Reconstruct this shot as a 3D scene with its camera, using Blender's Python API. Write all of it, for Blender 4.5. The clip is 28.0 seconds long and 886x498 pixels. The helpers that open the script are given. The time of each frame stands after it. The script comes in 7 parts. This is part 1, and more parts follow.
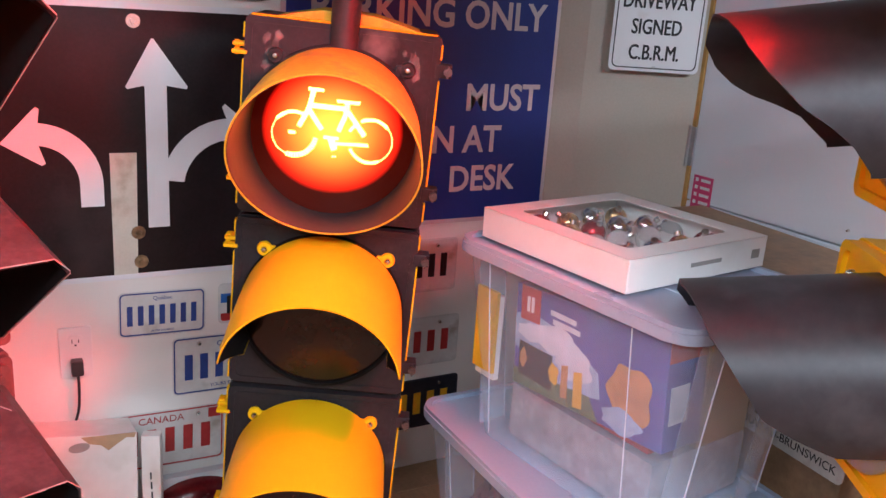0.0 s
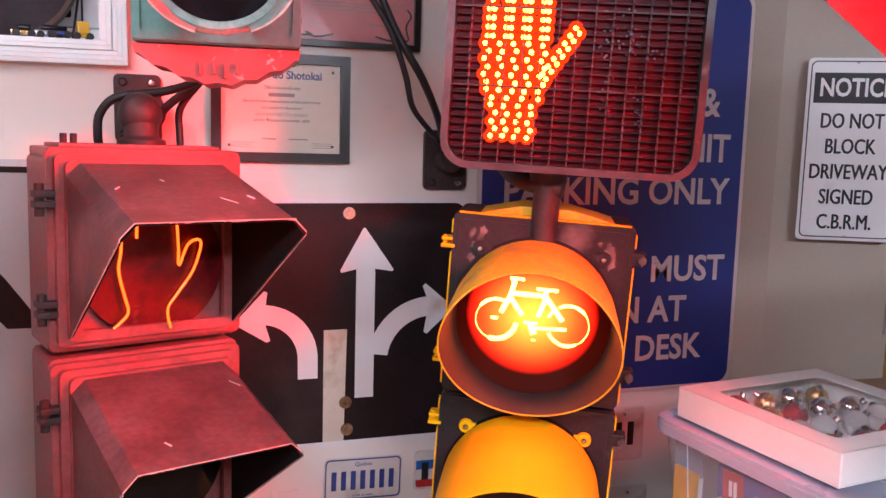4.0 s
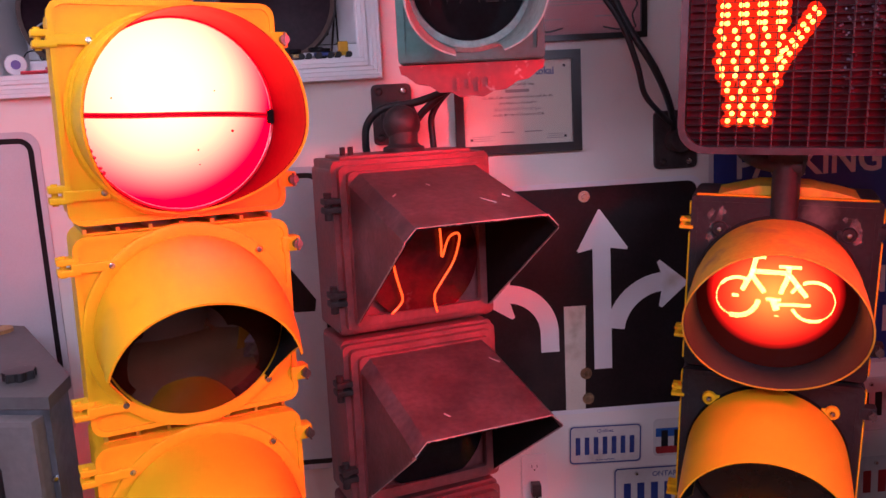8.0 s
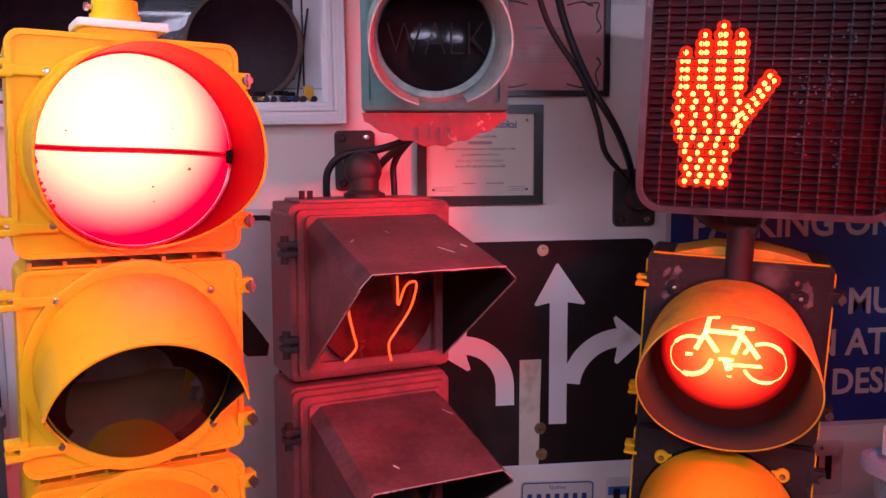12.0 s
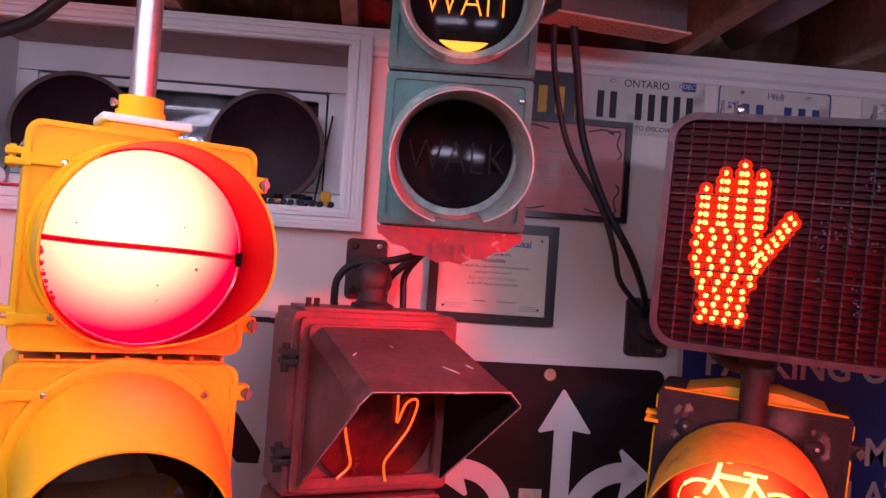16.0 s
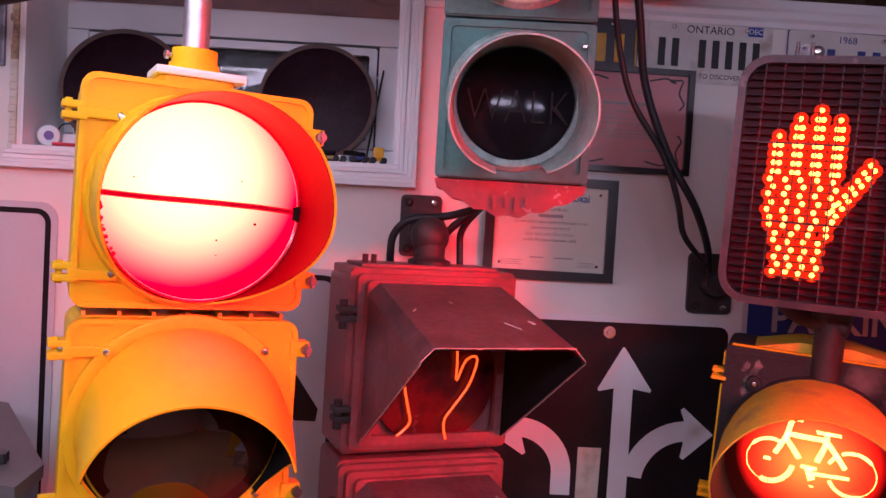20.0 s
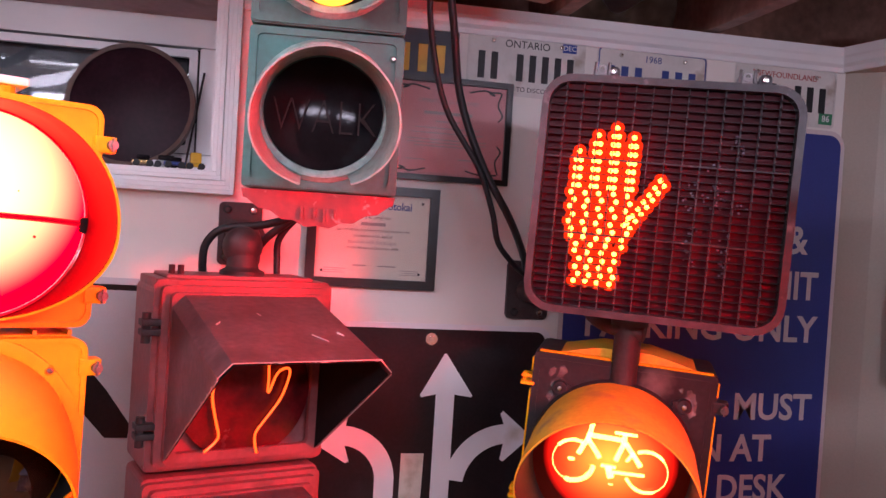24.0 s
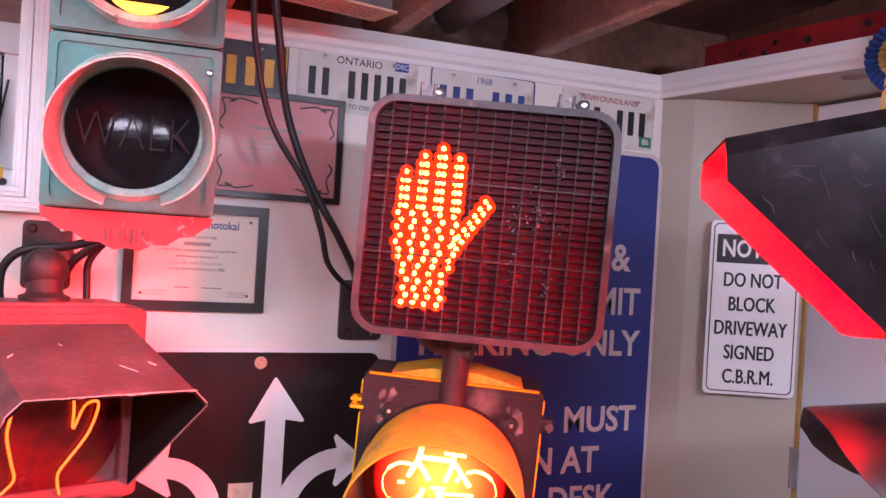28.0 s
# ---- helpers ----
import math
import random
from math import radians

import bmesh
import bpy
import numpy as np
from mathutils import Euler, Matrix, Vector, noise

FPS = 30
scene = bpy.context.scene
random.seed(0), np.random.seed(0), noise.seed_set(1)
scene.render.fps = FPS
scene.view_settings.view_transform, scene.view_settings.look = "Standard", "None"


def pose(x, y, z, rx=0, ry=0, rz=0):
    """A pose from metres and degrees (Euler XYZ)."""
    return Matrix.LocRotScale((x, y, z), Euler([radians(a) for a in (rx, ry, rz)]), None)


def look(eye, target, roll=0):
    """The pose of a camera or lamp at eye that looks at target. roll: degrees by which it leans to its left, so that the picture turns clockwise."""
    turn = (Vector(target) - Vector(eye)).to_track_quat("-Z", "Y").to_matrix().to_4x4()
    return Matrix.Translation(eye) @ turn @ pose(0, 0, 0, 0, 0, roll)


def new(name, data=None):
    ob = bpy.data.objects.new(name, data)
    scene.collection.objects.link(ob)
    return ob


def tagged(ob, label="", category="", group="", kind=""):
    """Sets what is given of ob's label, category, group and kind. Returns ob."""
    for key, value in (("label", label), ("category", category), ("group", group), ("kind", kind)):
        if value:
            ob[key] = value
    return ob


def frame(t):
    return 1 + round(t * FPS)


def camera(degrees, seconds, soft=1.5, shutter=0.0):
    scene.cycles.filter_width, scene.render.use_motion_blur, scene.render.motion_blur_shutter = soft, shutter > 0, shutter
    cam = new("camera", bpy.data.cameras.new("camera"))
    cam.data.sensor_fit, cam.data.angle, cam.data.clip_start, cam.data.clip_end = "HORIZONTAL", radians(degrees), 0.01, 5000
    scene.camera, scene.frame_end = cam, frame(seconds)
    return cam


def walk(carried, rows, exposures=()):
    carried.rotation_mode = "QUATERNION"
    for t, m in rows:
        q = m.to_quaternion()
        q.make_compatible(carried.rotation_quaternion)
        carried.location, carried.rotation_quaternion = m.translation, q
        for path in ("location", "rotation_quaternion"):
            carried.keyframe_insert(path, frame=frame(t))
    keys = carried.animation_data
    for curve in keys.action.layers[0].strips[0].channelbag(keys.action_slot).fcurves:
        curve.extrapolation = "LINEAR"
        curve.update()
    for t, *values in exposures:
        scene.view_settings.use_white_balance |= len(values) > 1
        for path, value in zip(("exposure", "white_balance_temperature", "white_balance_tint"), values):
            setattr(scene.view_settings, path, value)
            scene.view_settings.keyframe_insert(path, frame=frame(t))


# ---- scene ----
cam = camera(56.0, 28.0)
PATH = [
    (0, (0.022, 0.152, 1.324), (0.953, 1.829, 0.758), 3.8),
    (0.5, (0.023, 0.132, 1.262), (0.938, 1.754, 0.532), 4.6),
    (1, (0.021, 0.153, 1.317), (0.943, 1.825, 0.722), 2.7),
    (1.5, (0.023, 0.159, 1.358), (0.980, 1.868, 0.952), 2.3),
    (2, (0.016, 0.167, 1.378), (0.979, 1.885, 1.029), 2.5),
    (2.5, (0.005, 0.186, 1.410), (0.952, 1.929, 1.155), 3.0),
    (3, (-0.011, 0.192, 1.399), (0.917, 1.950, 1.177), 3.4),
    (3.5, (-0.015, 0.189, 1.380), (0.902, 1.953, 1.160), 3.6),
    (4, (-0.081, 0.122, 1.432), (0.518, 2.011, 1.165), 1.3),
    (4.5, (-0.135, 0.030, 1.484), (0.186, 1.973, 1.134), -3.7),
    (6.5, (-0.168, -0.029, 1.526), (-0.054, 1.937, 1.174), -3.7),
    (7, (-0.150, -0.005, 1.504), (0.126, 1.935, 1.105), -3.0),
    (7.5, (-0.158, 0.010, 1.499), (0.138, 1.948, 1.100), -3.1),
    (8, (-0.182, 0.012, 1.508), (-0.067, 1.977, 1.155), -3.3),
    (8.5, (-0.172, 0.016, 1.506), (-0.090, 1.985, 1.164), -3.3),
    (9, (-0.168, 0.022, 1.506), (-0.062, 1.992, 1.179), -3.1),
    (9.5, (-0.166, 0.021, 1.504), (-0.045, 1.994, 1.200), -2.5),
    (10, (-0.163, 0.025, 1.503), (-0.038, 1.998, 1.203), -2.3),
    (10.5, (-0.171, 0.021, 1.508), (-0.039, 1.995, 1.210), -2.3),
    (11, (-0.170, 0.018, 1.507), (-0.031, 1.992, 1.216), -2.0),
    (11.5, (-0.169, 0.018, 1.504), (-0.002, 1.993, 1.237), -1.5),
    (12, (-0.171, 0.020, 1.504), (0.039, 1.995, 1.266), -0.7),
    (12.5, (-0.169, 0.020, 1.501), (0.070, 1.994, 1.284), -0.2),
    (14.5, (-0.163, 0.041, 1.496), (0.076, 2.023, 1.381), 2.4),
    (15, (-0.171, 0.048, 1.507), (0.035, 2.037, 1.473), 2.7),
    (15.5, (-0.170, 0.050, 1.527), (0.020, 2.041, 1.518), 3.2),
    (16, (-0.168, 0.055, 1.524), (0.015, 2.047, 1.539), 3.6),
    (16.5, (-0.162, 0.059, 1.524), (0.024, 2.050, 1.538), 3.8),
    (17, (-0.162, 0.072, 1.530), (0.025, 2.063, 1.545), 3.8),
    (17.5, (-0.153, 0.079, 1.530), (0.057, 2.068, 1.554), 3.8),
    (18, (-0.129, 0.094, 1.509), (0.088, 2.082, 1.503), 3.2),
    (18.5, (-0.157, 0.094, 1.502), (0.022, 2.084, 1.424), 2.5),
    (19, (-0.183, 0.106, 1.516), (-0.097, 2.102, 1.435), 2.8),
    (19.5, (-0.192, 0.101, 1.513), (-0.108, 2.098, 1.433), 2.9),
    (20, (-0.194, 0.098, 1.506), (-0.109, 2.095, 1.426), 3.0),
    (20.5, (-0.183, 0.103, 1.512), (-0.096, 2.100, 1.432), 3.0),
    (22.5, (-0.194, 0.091, 1.510), (-0.037, 2.083, 1.437), 4.0),
    (23, (-0.168, 0.087, 1.503), (0.071, 2.071, 1.430), 4.6),
    (23.5, (-0.152, 0.098, 1.528), (0.134, 2.077, 1.481), 4.5),
    (24, (-0.102, 0.089, 1.530), (0.311, 2.045, 1.469), 3.3),
    (24.5, (-0.025, 0.082, 1.553), (0.594, 1.984, 1.529), 3.1),
    (25, (0.017, 0.078, 1.569), (0.737, 1.943, 1.599), 2.7),
    (25.5, (0.008, 0.072, 1.570), (0.751, 1.929, 1.608), 2.6),
    (26, (-0.017, 0.070, 1.569), (0.736, 1.922, 1.611), 2.7),
    (26.5, (-0.043, 0.079, 1.564), (0.710, 1.931, 1.606), 2.8),
    (27, (-0.051, 0.091, 1.560), (0.700, 1.945, 1.600), 2.9),
    (27.5, (-0.052, 0.100, 1.558), (0.698, 1.953, 1.597), 2.9),
    (28, (-0.047, 0.105, 1.547), (0.701, 1.960, 1.538), 3.2),
]
walk(cam, [(t, look(eye, target, roll)) for t, eye, target, roll in PATH],
     [(0, 0.90, 5800, 3), (2.5, 0.90, 5900, 7), (3.5, 0.86, 6100, 13), (4.2, 0.78, 6200, 18), (4.5, 0.22, 6300, 26), (6.5, -0.30, 5850, 40), (12.5, -0.28, 5900, 40), (15.0, -0.24, 6050, 42), (20.5, -0.30, 6000, 43),
      (23.0, -0.05, 5950, 36), (24.0, 0.25, 6250, 32), (25.0, 0.95, 6100, 30), (28, 1.06, 6100, 30)])

# ---- world, lights ----
world = bpy.data.worlds.new("world")
scene.world = world
world.use_nodes = True
world.node_tree.nodes["Background"].inputs["Color"].default_value = (0.75, 0.8, 1.0, 1)
world.node_tree.nodes["Background"].inputs["Strength"].default_value = 0.02


def area_lamp(name, m, sx, sy, watts, color):
    data = bpy.data.lights.new(name, "AREA")
    data.shape, data.size, data.size_y, data.energy, data.color = "RECTANGLE", sx, sy, watts, color
    ob = new(name, data)
    ob.matrix_world = m
    return ob


# the fluorescent tubes of the shop lights on the joists behind and beside the camera
area_lamp("tube_light", look((0.75, -0.75, 2.05), (0.65, 0.55, 0.75)), 1.2, 0.14, 26, (0.87, 0.90, 1.0))
area_lamp("tube_light_back", look((-0.75, -0.25, 2.05), (-0.6, 0.75, 0.9)), 1.2, 0.14, 21, (0.89, 0.91, 1.0))
area_lamp("tube_light_front", look((-0.85, 1.10, 2.035), (-0.82, 1.08, 0.5)), 1.2, 0.14, 4.5, (0.89, 0.91, 1.0))

# the narrow beam of the red LED lamp in the box visor
beam = bpy.data.lights.new("red_led_beam", "SPOT")
beam.energy, beam.color, beam.spot_size, beam.spot_blend, beam.shadow_soft_size = 58, (1.0, 0.012, 0.020), radians(70), 0.9, 0.08
new("red_led_beam", beam).matrix_world = look((0.86, 0.82, 1.605), (-0.13, 1.48, 1.50))

# the light that leaves the large red lens through the open foot of its visor
spill = bpy.data.lights.new("red_lens_beam", "SPOT")
spill.energy, spill.color, spill.spot_size, spill.spot_blend, spill.shadow_soft_size = 12, (1.0, 0.012, 0.016), radians(120), 0.9, 0.09
new("red_lens_beam", spill).matrix_world = look((-0.47, 1.285, 1.40), (-0.50, 1.32, 0.9))

# ---- materials ----
def mat(name, color, rough=0.5, metal=0.0, vary=0.15, scale=8.0, bump=0.15, bump_scale=60.0, dirt=None, dirt_amount=0.0, dirt_scale=3.0,
        coat=0.0, emit=None, strength=0.0, transmission=0.0, ior=1.45, alpha=1.0, spec=0.5):
    """A surface with variation at two scales: broad tone, fine grain, patches of dirt or wear, and a fine relief."""
    m = bpy.data.materials.new(name)
    m.use_nodes = True
    nt = m.node_tree
    b = nt.nodes["Principled BSDF"]
    co = nt.nodes.new("ShaderNodeTexCoord")

    def noise_node(s, detail=6.0):
        n = nt.nodes.new("ShaderNodeTexNoise")
        n.inputs["Scale"].default_value, n.inputs["Detail"].default_value = s, detail
        nt.links.new(co.outputs["Object"], n.inputs["Vector"])
        return n

    def ramp(src, lo, hi):
        r = nt.nodes.new("ShaderNodeMapRange")
        r.inputs["From Min"].default_value, r.inputs["From Max"].default_value = lo, hi
        nt.links.new(src, r.inputs["Value"])
        return r.outputs["Result"]

    def mix(fac, a, c):
        x = nt.nodes.new("ShaderNodeMix")
        x.data_type = "RGBA"
        nt.links.new(fac, x.inputs["Factor"])
        for k, v in ((6, a), (7, c)):
            if isinstance(v, tuple):
                x.inputs[k].default_value = (*v, 1)
            else:
                nt.links.new(v, x.inputs[k])
        return x.outputs[2]

    dark = tuple(c * (1 - vary) for c in color)
    light = tuple(min(1.0, c * (1 + vary * 0.6)) for c in color)
    broad = noise_node(scale)
    col = mix(ramp(broad.outputs["Fac"], 0.3, 0.7), dark, light)
    fine = noise_node(bump_scale, 3.0)
    if vary:
        fg = nt.nodes.new("ShaderNodeMix")
        fg.data_type, fg.blend_type = "RGBA", "OVERLAY"
        fg.inputs["Factor"].default_value = min(0.5, vary)
        nt.links.new(col, fg.inputs[6])
        nt.links.new(fine.outputs["Fac"], fg.inputs[7])
        col = fg.outputs[2]
    if dirt:
        d = noise_node(dirt_scale, 9.0)
        col = mix(ramp(d.outputs["Fac"], 0.68 - 0.35 * dirt_amount, 0.82 - 0.3 * dirt_amount), col, dirt)
    nt.links.new(col, b.inputs["Base Color"])
    rr = ramp(broad.outputs["Fac"], 0.2, 0.8)
    sc = nt.nodes.new("ShaderNodeMapRange")
    sc.inputs["To Min"].default_value, sc.inputs["To Max"].default_value = max(0.0, rough * 0.8), min(1.0, rough * 1.2)
    nt.links.new(rr, sc.inputs["Value"])
    nt.links.new(sc.outputs["Result"], b.inputs["Roughness"])
    b.inputs["Metallic"].default_value = metal
    b.inputs["Specular IOR Level"].default_value = spec
    b.inputs["Coat Weight"].default_value = coat
    b.inputs["Transmission Weight"].default_value = transmission
    b.inputs["IOR"].default_value = ior
    b.inputs["Alpha"].default_value = alpha
    if bump:
        bp = nt.nodes.new("ShaderNodeBump")
        bp.inputs["Strength"].default_value, bp.inputs["Distance"].default_value = bump, 0.002
        nt.links.new(fine.outputs["Fac"], bp.inputs["Height"])
        nt.links.new(bp.outputs["Normal"], b.inputs["Normal"])
    if emit:
        b.inputs["Emission Color"].default_value = (*emit, 1)
        b.inputs["Emission Strength"].default_value = strength
    return m


# ---- mesh tools ----
def part(name, bm, material, parent=None, label="", smooth=False, m=None):
    me = bpy.data.meshes.new(name)
    bmesh.ops.recalc_face_normals(bm, faces=bm.faces)
    bm.to_mesh(me)
    bm.free()
    if smooth:
        me.shade_smooth()
        me.set_sharp_from_angle(angle=radians(38))
    me.materials.append(material)
    ob = new(name, me)
    if parent:
        ob.parent = parent
    if m is not None:
        ob.matrix_basis = m
    if label:
        tagged(ob, label=label)
    return ob


def thing(name, m, label, category, group="", kind=""):
    ob = new(name)
    ob.empty_display_size = 0.05
    ob.matrix_basis = m
    return tagged(ob, label, category, group, kind)


def box(bm, x0, x1, y0, y1, z0, z1, bevel=0.0, m=None, seg=2):
    vs = bmesh.ops.create_cube(bm, size=1)["verts"]
    for v in vs:
        v.co = Vector(((x0 + x1) / 2 + v.co.x * (x1 - x0), (y0 + y1) / 2 + v.co.y * (y1 - y0), (z0 + z1) / 2 + v.co.z * (z1 - z0)))
    if bevel:
        es = list({e for v in vs for e in v.link_edges})
        made = bmesh.ops.bevel(bm, geom=es, offset=bevel, segments=seg, profile=0.7, affect="EDGES")
        vs = list({v for f in made["faces"] for v in f.verts} | {v for v in vs if v.is_valid})
    if m is not None:
        bmesh.ops.transform(bm, matrix=m, verts=vs)
    return bm


def bm_box(*a, **k):
    return box(bmesh.new(), *a, **k)


def prism(bm, pts, y0, y1, bevel=0.0, m=None):
    """An outline in x and z, drawn out from y0 to y1."""
    a = [bm.verts.new((x, y0, z)) for x, z in pts]
    c = [bm.verts.new((x, y1, z)) for x, z in pts]
    n = len(pts)
    faces = [bm.faces.new(a), bm.faces.new(c[::-1])] + [bm.faces.new((a[i], c[i], c[(i + 1) % n], a[(i + 1) % n])) for i in range(n)]
    vs = a + c
    if bevel:
        es = [e for e in faces[0].edges]
        bmesh.ops.bevel(bm, geom=es, offset=bevel, segments=2, profile=0.7, affect="EDGES")
    if m is not None:
        bmesh.ops.transform(bm, matrix=m, verts=[v for v in bm.verts if v in set(vs)] if not bevel else bm.verts)
    return bm


def rounded(w, h, r, seg=5, cx=0.0, cz=0.0):
    pts = []
    for sx, sz, a0 in ((1, 1, 0), (-1, 1, 90), (-1, -1, 180), (1, -1, 270)):
        for k in range(seg + 1):
            a = radians(a0 + 90 * k / seg)
            pts.append((cx + sx * (w / 2 - r) + r * math.cos(a), cz + sz * (h / 2 - r) + r * math.sin(a)))
    return pts


def frame_ring(bm, outer, inner, y0, y1):
    """A ring between two outlines with as many points, from y0 to y1."""
    n = len(outer)
    rows = [[bm.verts.new((x, y, z)) for x, z in pts] for pts, y in ((outer, y0), (outer, y1), (inner, y1), (inner, y0))]
    for k in range(4):
        p, q = rows[k], rows[(k + 1) % 4]
        for i in range(n):
            bm.faces.new((p[i], p[(i + 1) % n], q[(i + 1) % n], q[i]))
    return bm


def cyl(bm, a, b, r, r2=None, seg=20, caps=True):
    a, b = Vector(a), Vector(b)
    m = Matrix.Translation((a + b) / 2) @ (b - a).to_track_quat("Z", "Y").to_matrix().to_4x4()
    bmesh.ops.create_cone(bm, cap_ends=caps, segments=seg, radius1=r, radius2=r if r2 is None else r2, depth=(b - a).length, matrix=m)
    return bm


def lathe(bm, profile, seg=40, m=None):
    """A profile of (radius, depth) turned round the y axis."""
    rows = []
    for r, y in profile:
        rows.append([bm.verts.new((r * math.cos(2 * math.pi * k / seg), y, r * math.sin(2 * math.pi * k / seg))) for k in range(seg)] if r > 1e-5
                    else [bm.verts.new((0, y, 0))])
    for p, q in zip(rows, rows[1:]):
        for k in range(seg):
            j = (k + 1) % seg
            if len(p) == 1 and len(q) == 1:
                continue
            if len(p) == 1:
                bm.faces.new((p[0], q[k], q[j]))
            elif len(q) == 1:
                bm.faces.new((p[k], p[j], q[0]))
            else:
                bm.faces.new((p[k], p[j], q[j], q[k]))
    if m is not None:
        bmesh.ops.transform(bm, matrix=m, verts=[v for row in rows for v in row])
    return bm


def tube(bm, pts, r, seg=10, smooth_steps=6):
    """A round cable or pipe along a smoothed line."""
    pts = [Vector(p) for p in pts]
    line = []
    for i in range(len(pts) - 1):
        p0, p1, p2, p3 = pts[max(i - 1, 0)], pts[i], pts[i + 1], pts[min(i + 2, len(pts) - 1)]
        for k in range(smooth_steps):
            t = k / smooth_steps
            line.append(0.5 * ((2 * p1) + (p2 - p0) * t + (2 * p0 - 5 * p1 + 4 * p2 - p3) * t * t + (3 * p1 - p0 - 3 * p2 + p3) * t ** 3))
    line.append(pts[-1])
    rings, up = [], None
    for i, p in enumerate(line):
        d = (line[min(i + 1, len(line) - 1)] - line[max(i - 1, 0)]).normalized()
        side = d.cross(Vector((0, 0, 1)) if abs(d.z) < 0.9 else Vector((1, 0, 0))).normalized() if up is None else (up - d * up.dot(d)).normalized()
        up = side
        o = d.cross(side)
        rings.append([bm.verts.new(p + r * (side * math.cos(2 * math.pi * k / seg) + o * math.sin(2 * math.pi * k / seg))) for k in range(seg)])
    for p, q in zip(rings, rings[1:]):
        for k in range(seg):
            bm.faces.new((p[k], p[(k + 1) % seg], q[(k + 1) % seg], q[k]))
    bm.faces.new(rings[0][::-1])
    bm.faces.new(rings[-1])
    return bm


def visor_shell(bm, r_back, r_front, length, thick=0.003, seg=56, a0=-180.0, a1=180.0, cut=None, m=None, rows=8):
    """A visor round the -y axis. Angle 0 is the top; cut(angle) gives the share of the length that is left at that angle."""
    full = a1 - a0 >= 359.9
    outer, inner = [], []
    count = seg if full else seg + 1
    for i in range(count):
        a = a0 + (a1 - a0) * i / seg
        s, c = math.sin(radians(a)), math.cos(radians(a))
        far = length * (cut(a) if cut else 1.0)
        co, ci = [], []
        for j in range(rows + 1):
            y = -far * j / rows
            r = r_back + (r_front - r_back) * (-y / length)
            co.append(bm.verts.new((r * s, y, r * c)))
            ci.append(bm.verts.new(((r - thick) * s, y, (r - thick) * c)))
        outer.append(co)
        inner.append(ci)
    for i in range(count if full else count - 1):
        k = (i + 1) % count
        for j in range(rows):
            bm.faces.new((outer[i][j], outer[k][j], outer[k][j + 1], outer[i][j + 1]))
            bm.faces.new((inner[i][j + 1], inner[k][j + 1], inner[k][j], inner[i][j]))
        bm.faces.new((outer[i][rows], outer[k][rows], inner[k][rows], inner[i][rows]))
        bm.faces.new((outer[k][0], outer[i][0], inner[i][0], inner[k][0]))
    if not full:
        for i in (0, count - 1):
            for j in range(rows):
                bm.faces.new((outer[i][j], outer[i][j + 1], inner[i][j + 1], inner[i][j]))
    if m is not None:
        bmesh.ops.transform(bm, matrix=m, verts=[v for col in outer + inner for v in col])
    return bm


def lettering(name, text, size, m, material, parent, depth=0.0008, align="CENTER", squeeze=1.0, bold=0.0, slant=0.0):
    """Flat raised writing that stands in the x-z plane of m and reads from -y."""
    cu = bpy.data.curves.new(name, "FONT")
    cu.body, cu.size, cu.align_x, cu.align_y, cu.extrude, cu.offset, cu.resolution_u, cu.shear = text, size, align, "CENTER", depth, bold, 3, slant
    tmp = new(name, cu)
    me = bpy.data.meshes.new_from_object(tmp)
    bpy.data.objects.remove(tmp)
    bpy.data.curves.remove(cu)
    me.transform(Matrix.Diagonal((squeeze, 1, 1, 1)))
    me.transform(pose(0, 0, 0, 90))
    me.materials.append(material)
    ob = new(name, me)
    ob.parent = parent
    ob.matrix_basis = m
    return ob


def bars(name, rows, material, parent, y=-0.002, depth=0.001):
    """Plain bars (x0, x1, z0, z1) that stand for writing."""
    bm = bmesh.new()
    for x0, x1, z0, z1 in rows:
        box(bm, x0, x1, y, y + depth, z0, z1)
    return part(name, bm, material, parent)

# ---- the materials of the place ----
M_WALL = mat("wall_paint", (0.80, 0.765, 0.71), 0.55, vary=0.05, scale=1.5, bump=0.12, bump_scale=180, dirt=(0.6, 0.57, 0.52), dirt_amount=0.1)
M_TRIM = mat("white_gloss_trim", (0.82, 0.82, 0.82), 0.35, vary=0.04, scale=4, bump=0.06, bump_scale=90)
M_CREAM = mat("cream_wall", (0.44, 0.39, 0.32), 0.5, vary=0.07, scale=2, bump=0.1, bump_scale=160)
M_DOOR = mat("white_door_board", (0.74, 0.77, 0.82), 0.4, vary=0.05, scale=2, bump=0.05, bump_scale=120)
M_JOIST = mat("old_joist_wood", (0.44, 0.24, 0.18), 0.6, vary=0.4, scale=5, bump=0.4, bump_scale=40, dirt=(0.2, 0.09, 0.07), dirt_amount=0.3)
M_SUBFLOOR = mat("subfloor_boards", (0.42, 0.27, 0.24), 0.75, vary=0.4, scale=4, bump=0.3, bump_scale=50)
M_FLOORBED = mat("dark_floor_joint", (0.12, 0.08, 0.05), 0.7, vary=0.2, bump=0.1)
M_FLOOR = mat("laminate_floor", (0.36, 0.22, 0.12), 0.4, vary=0.3, scale=6, bump=0.15, bump_scale=80)
M_YELLOW = mat("signal_yellow_enamel", (0.84, 0.47, 0.002), 0.42, spec=0.14, vary=0.03, scale=5, bump=0.06, bump_scale=120, dirt=(0.72, 0.40, 0.01), dirt_amount=0.04, dirt_scale=14)
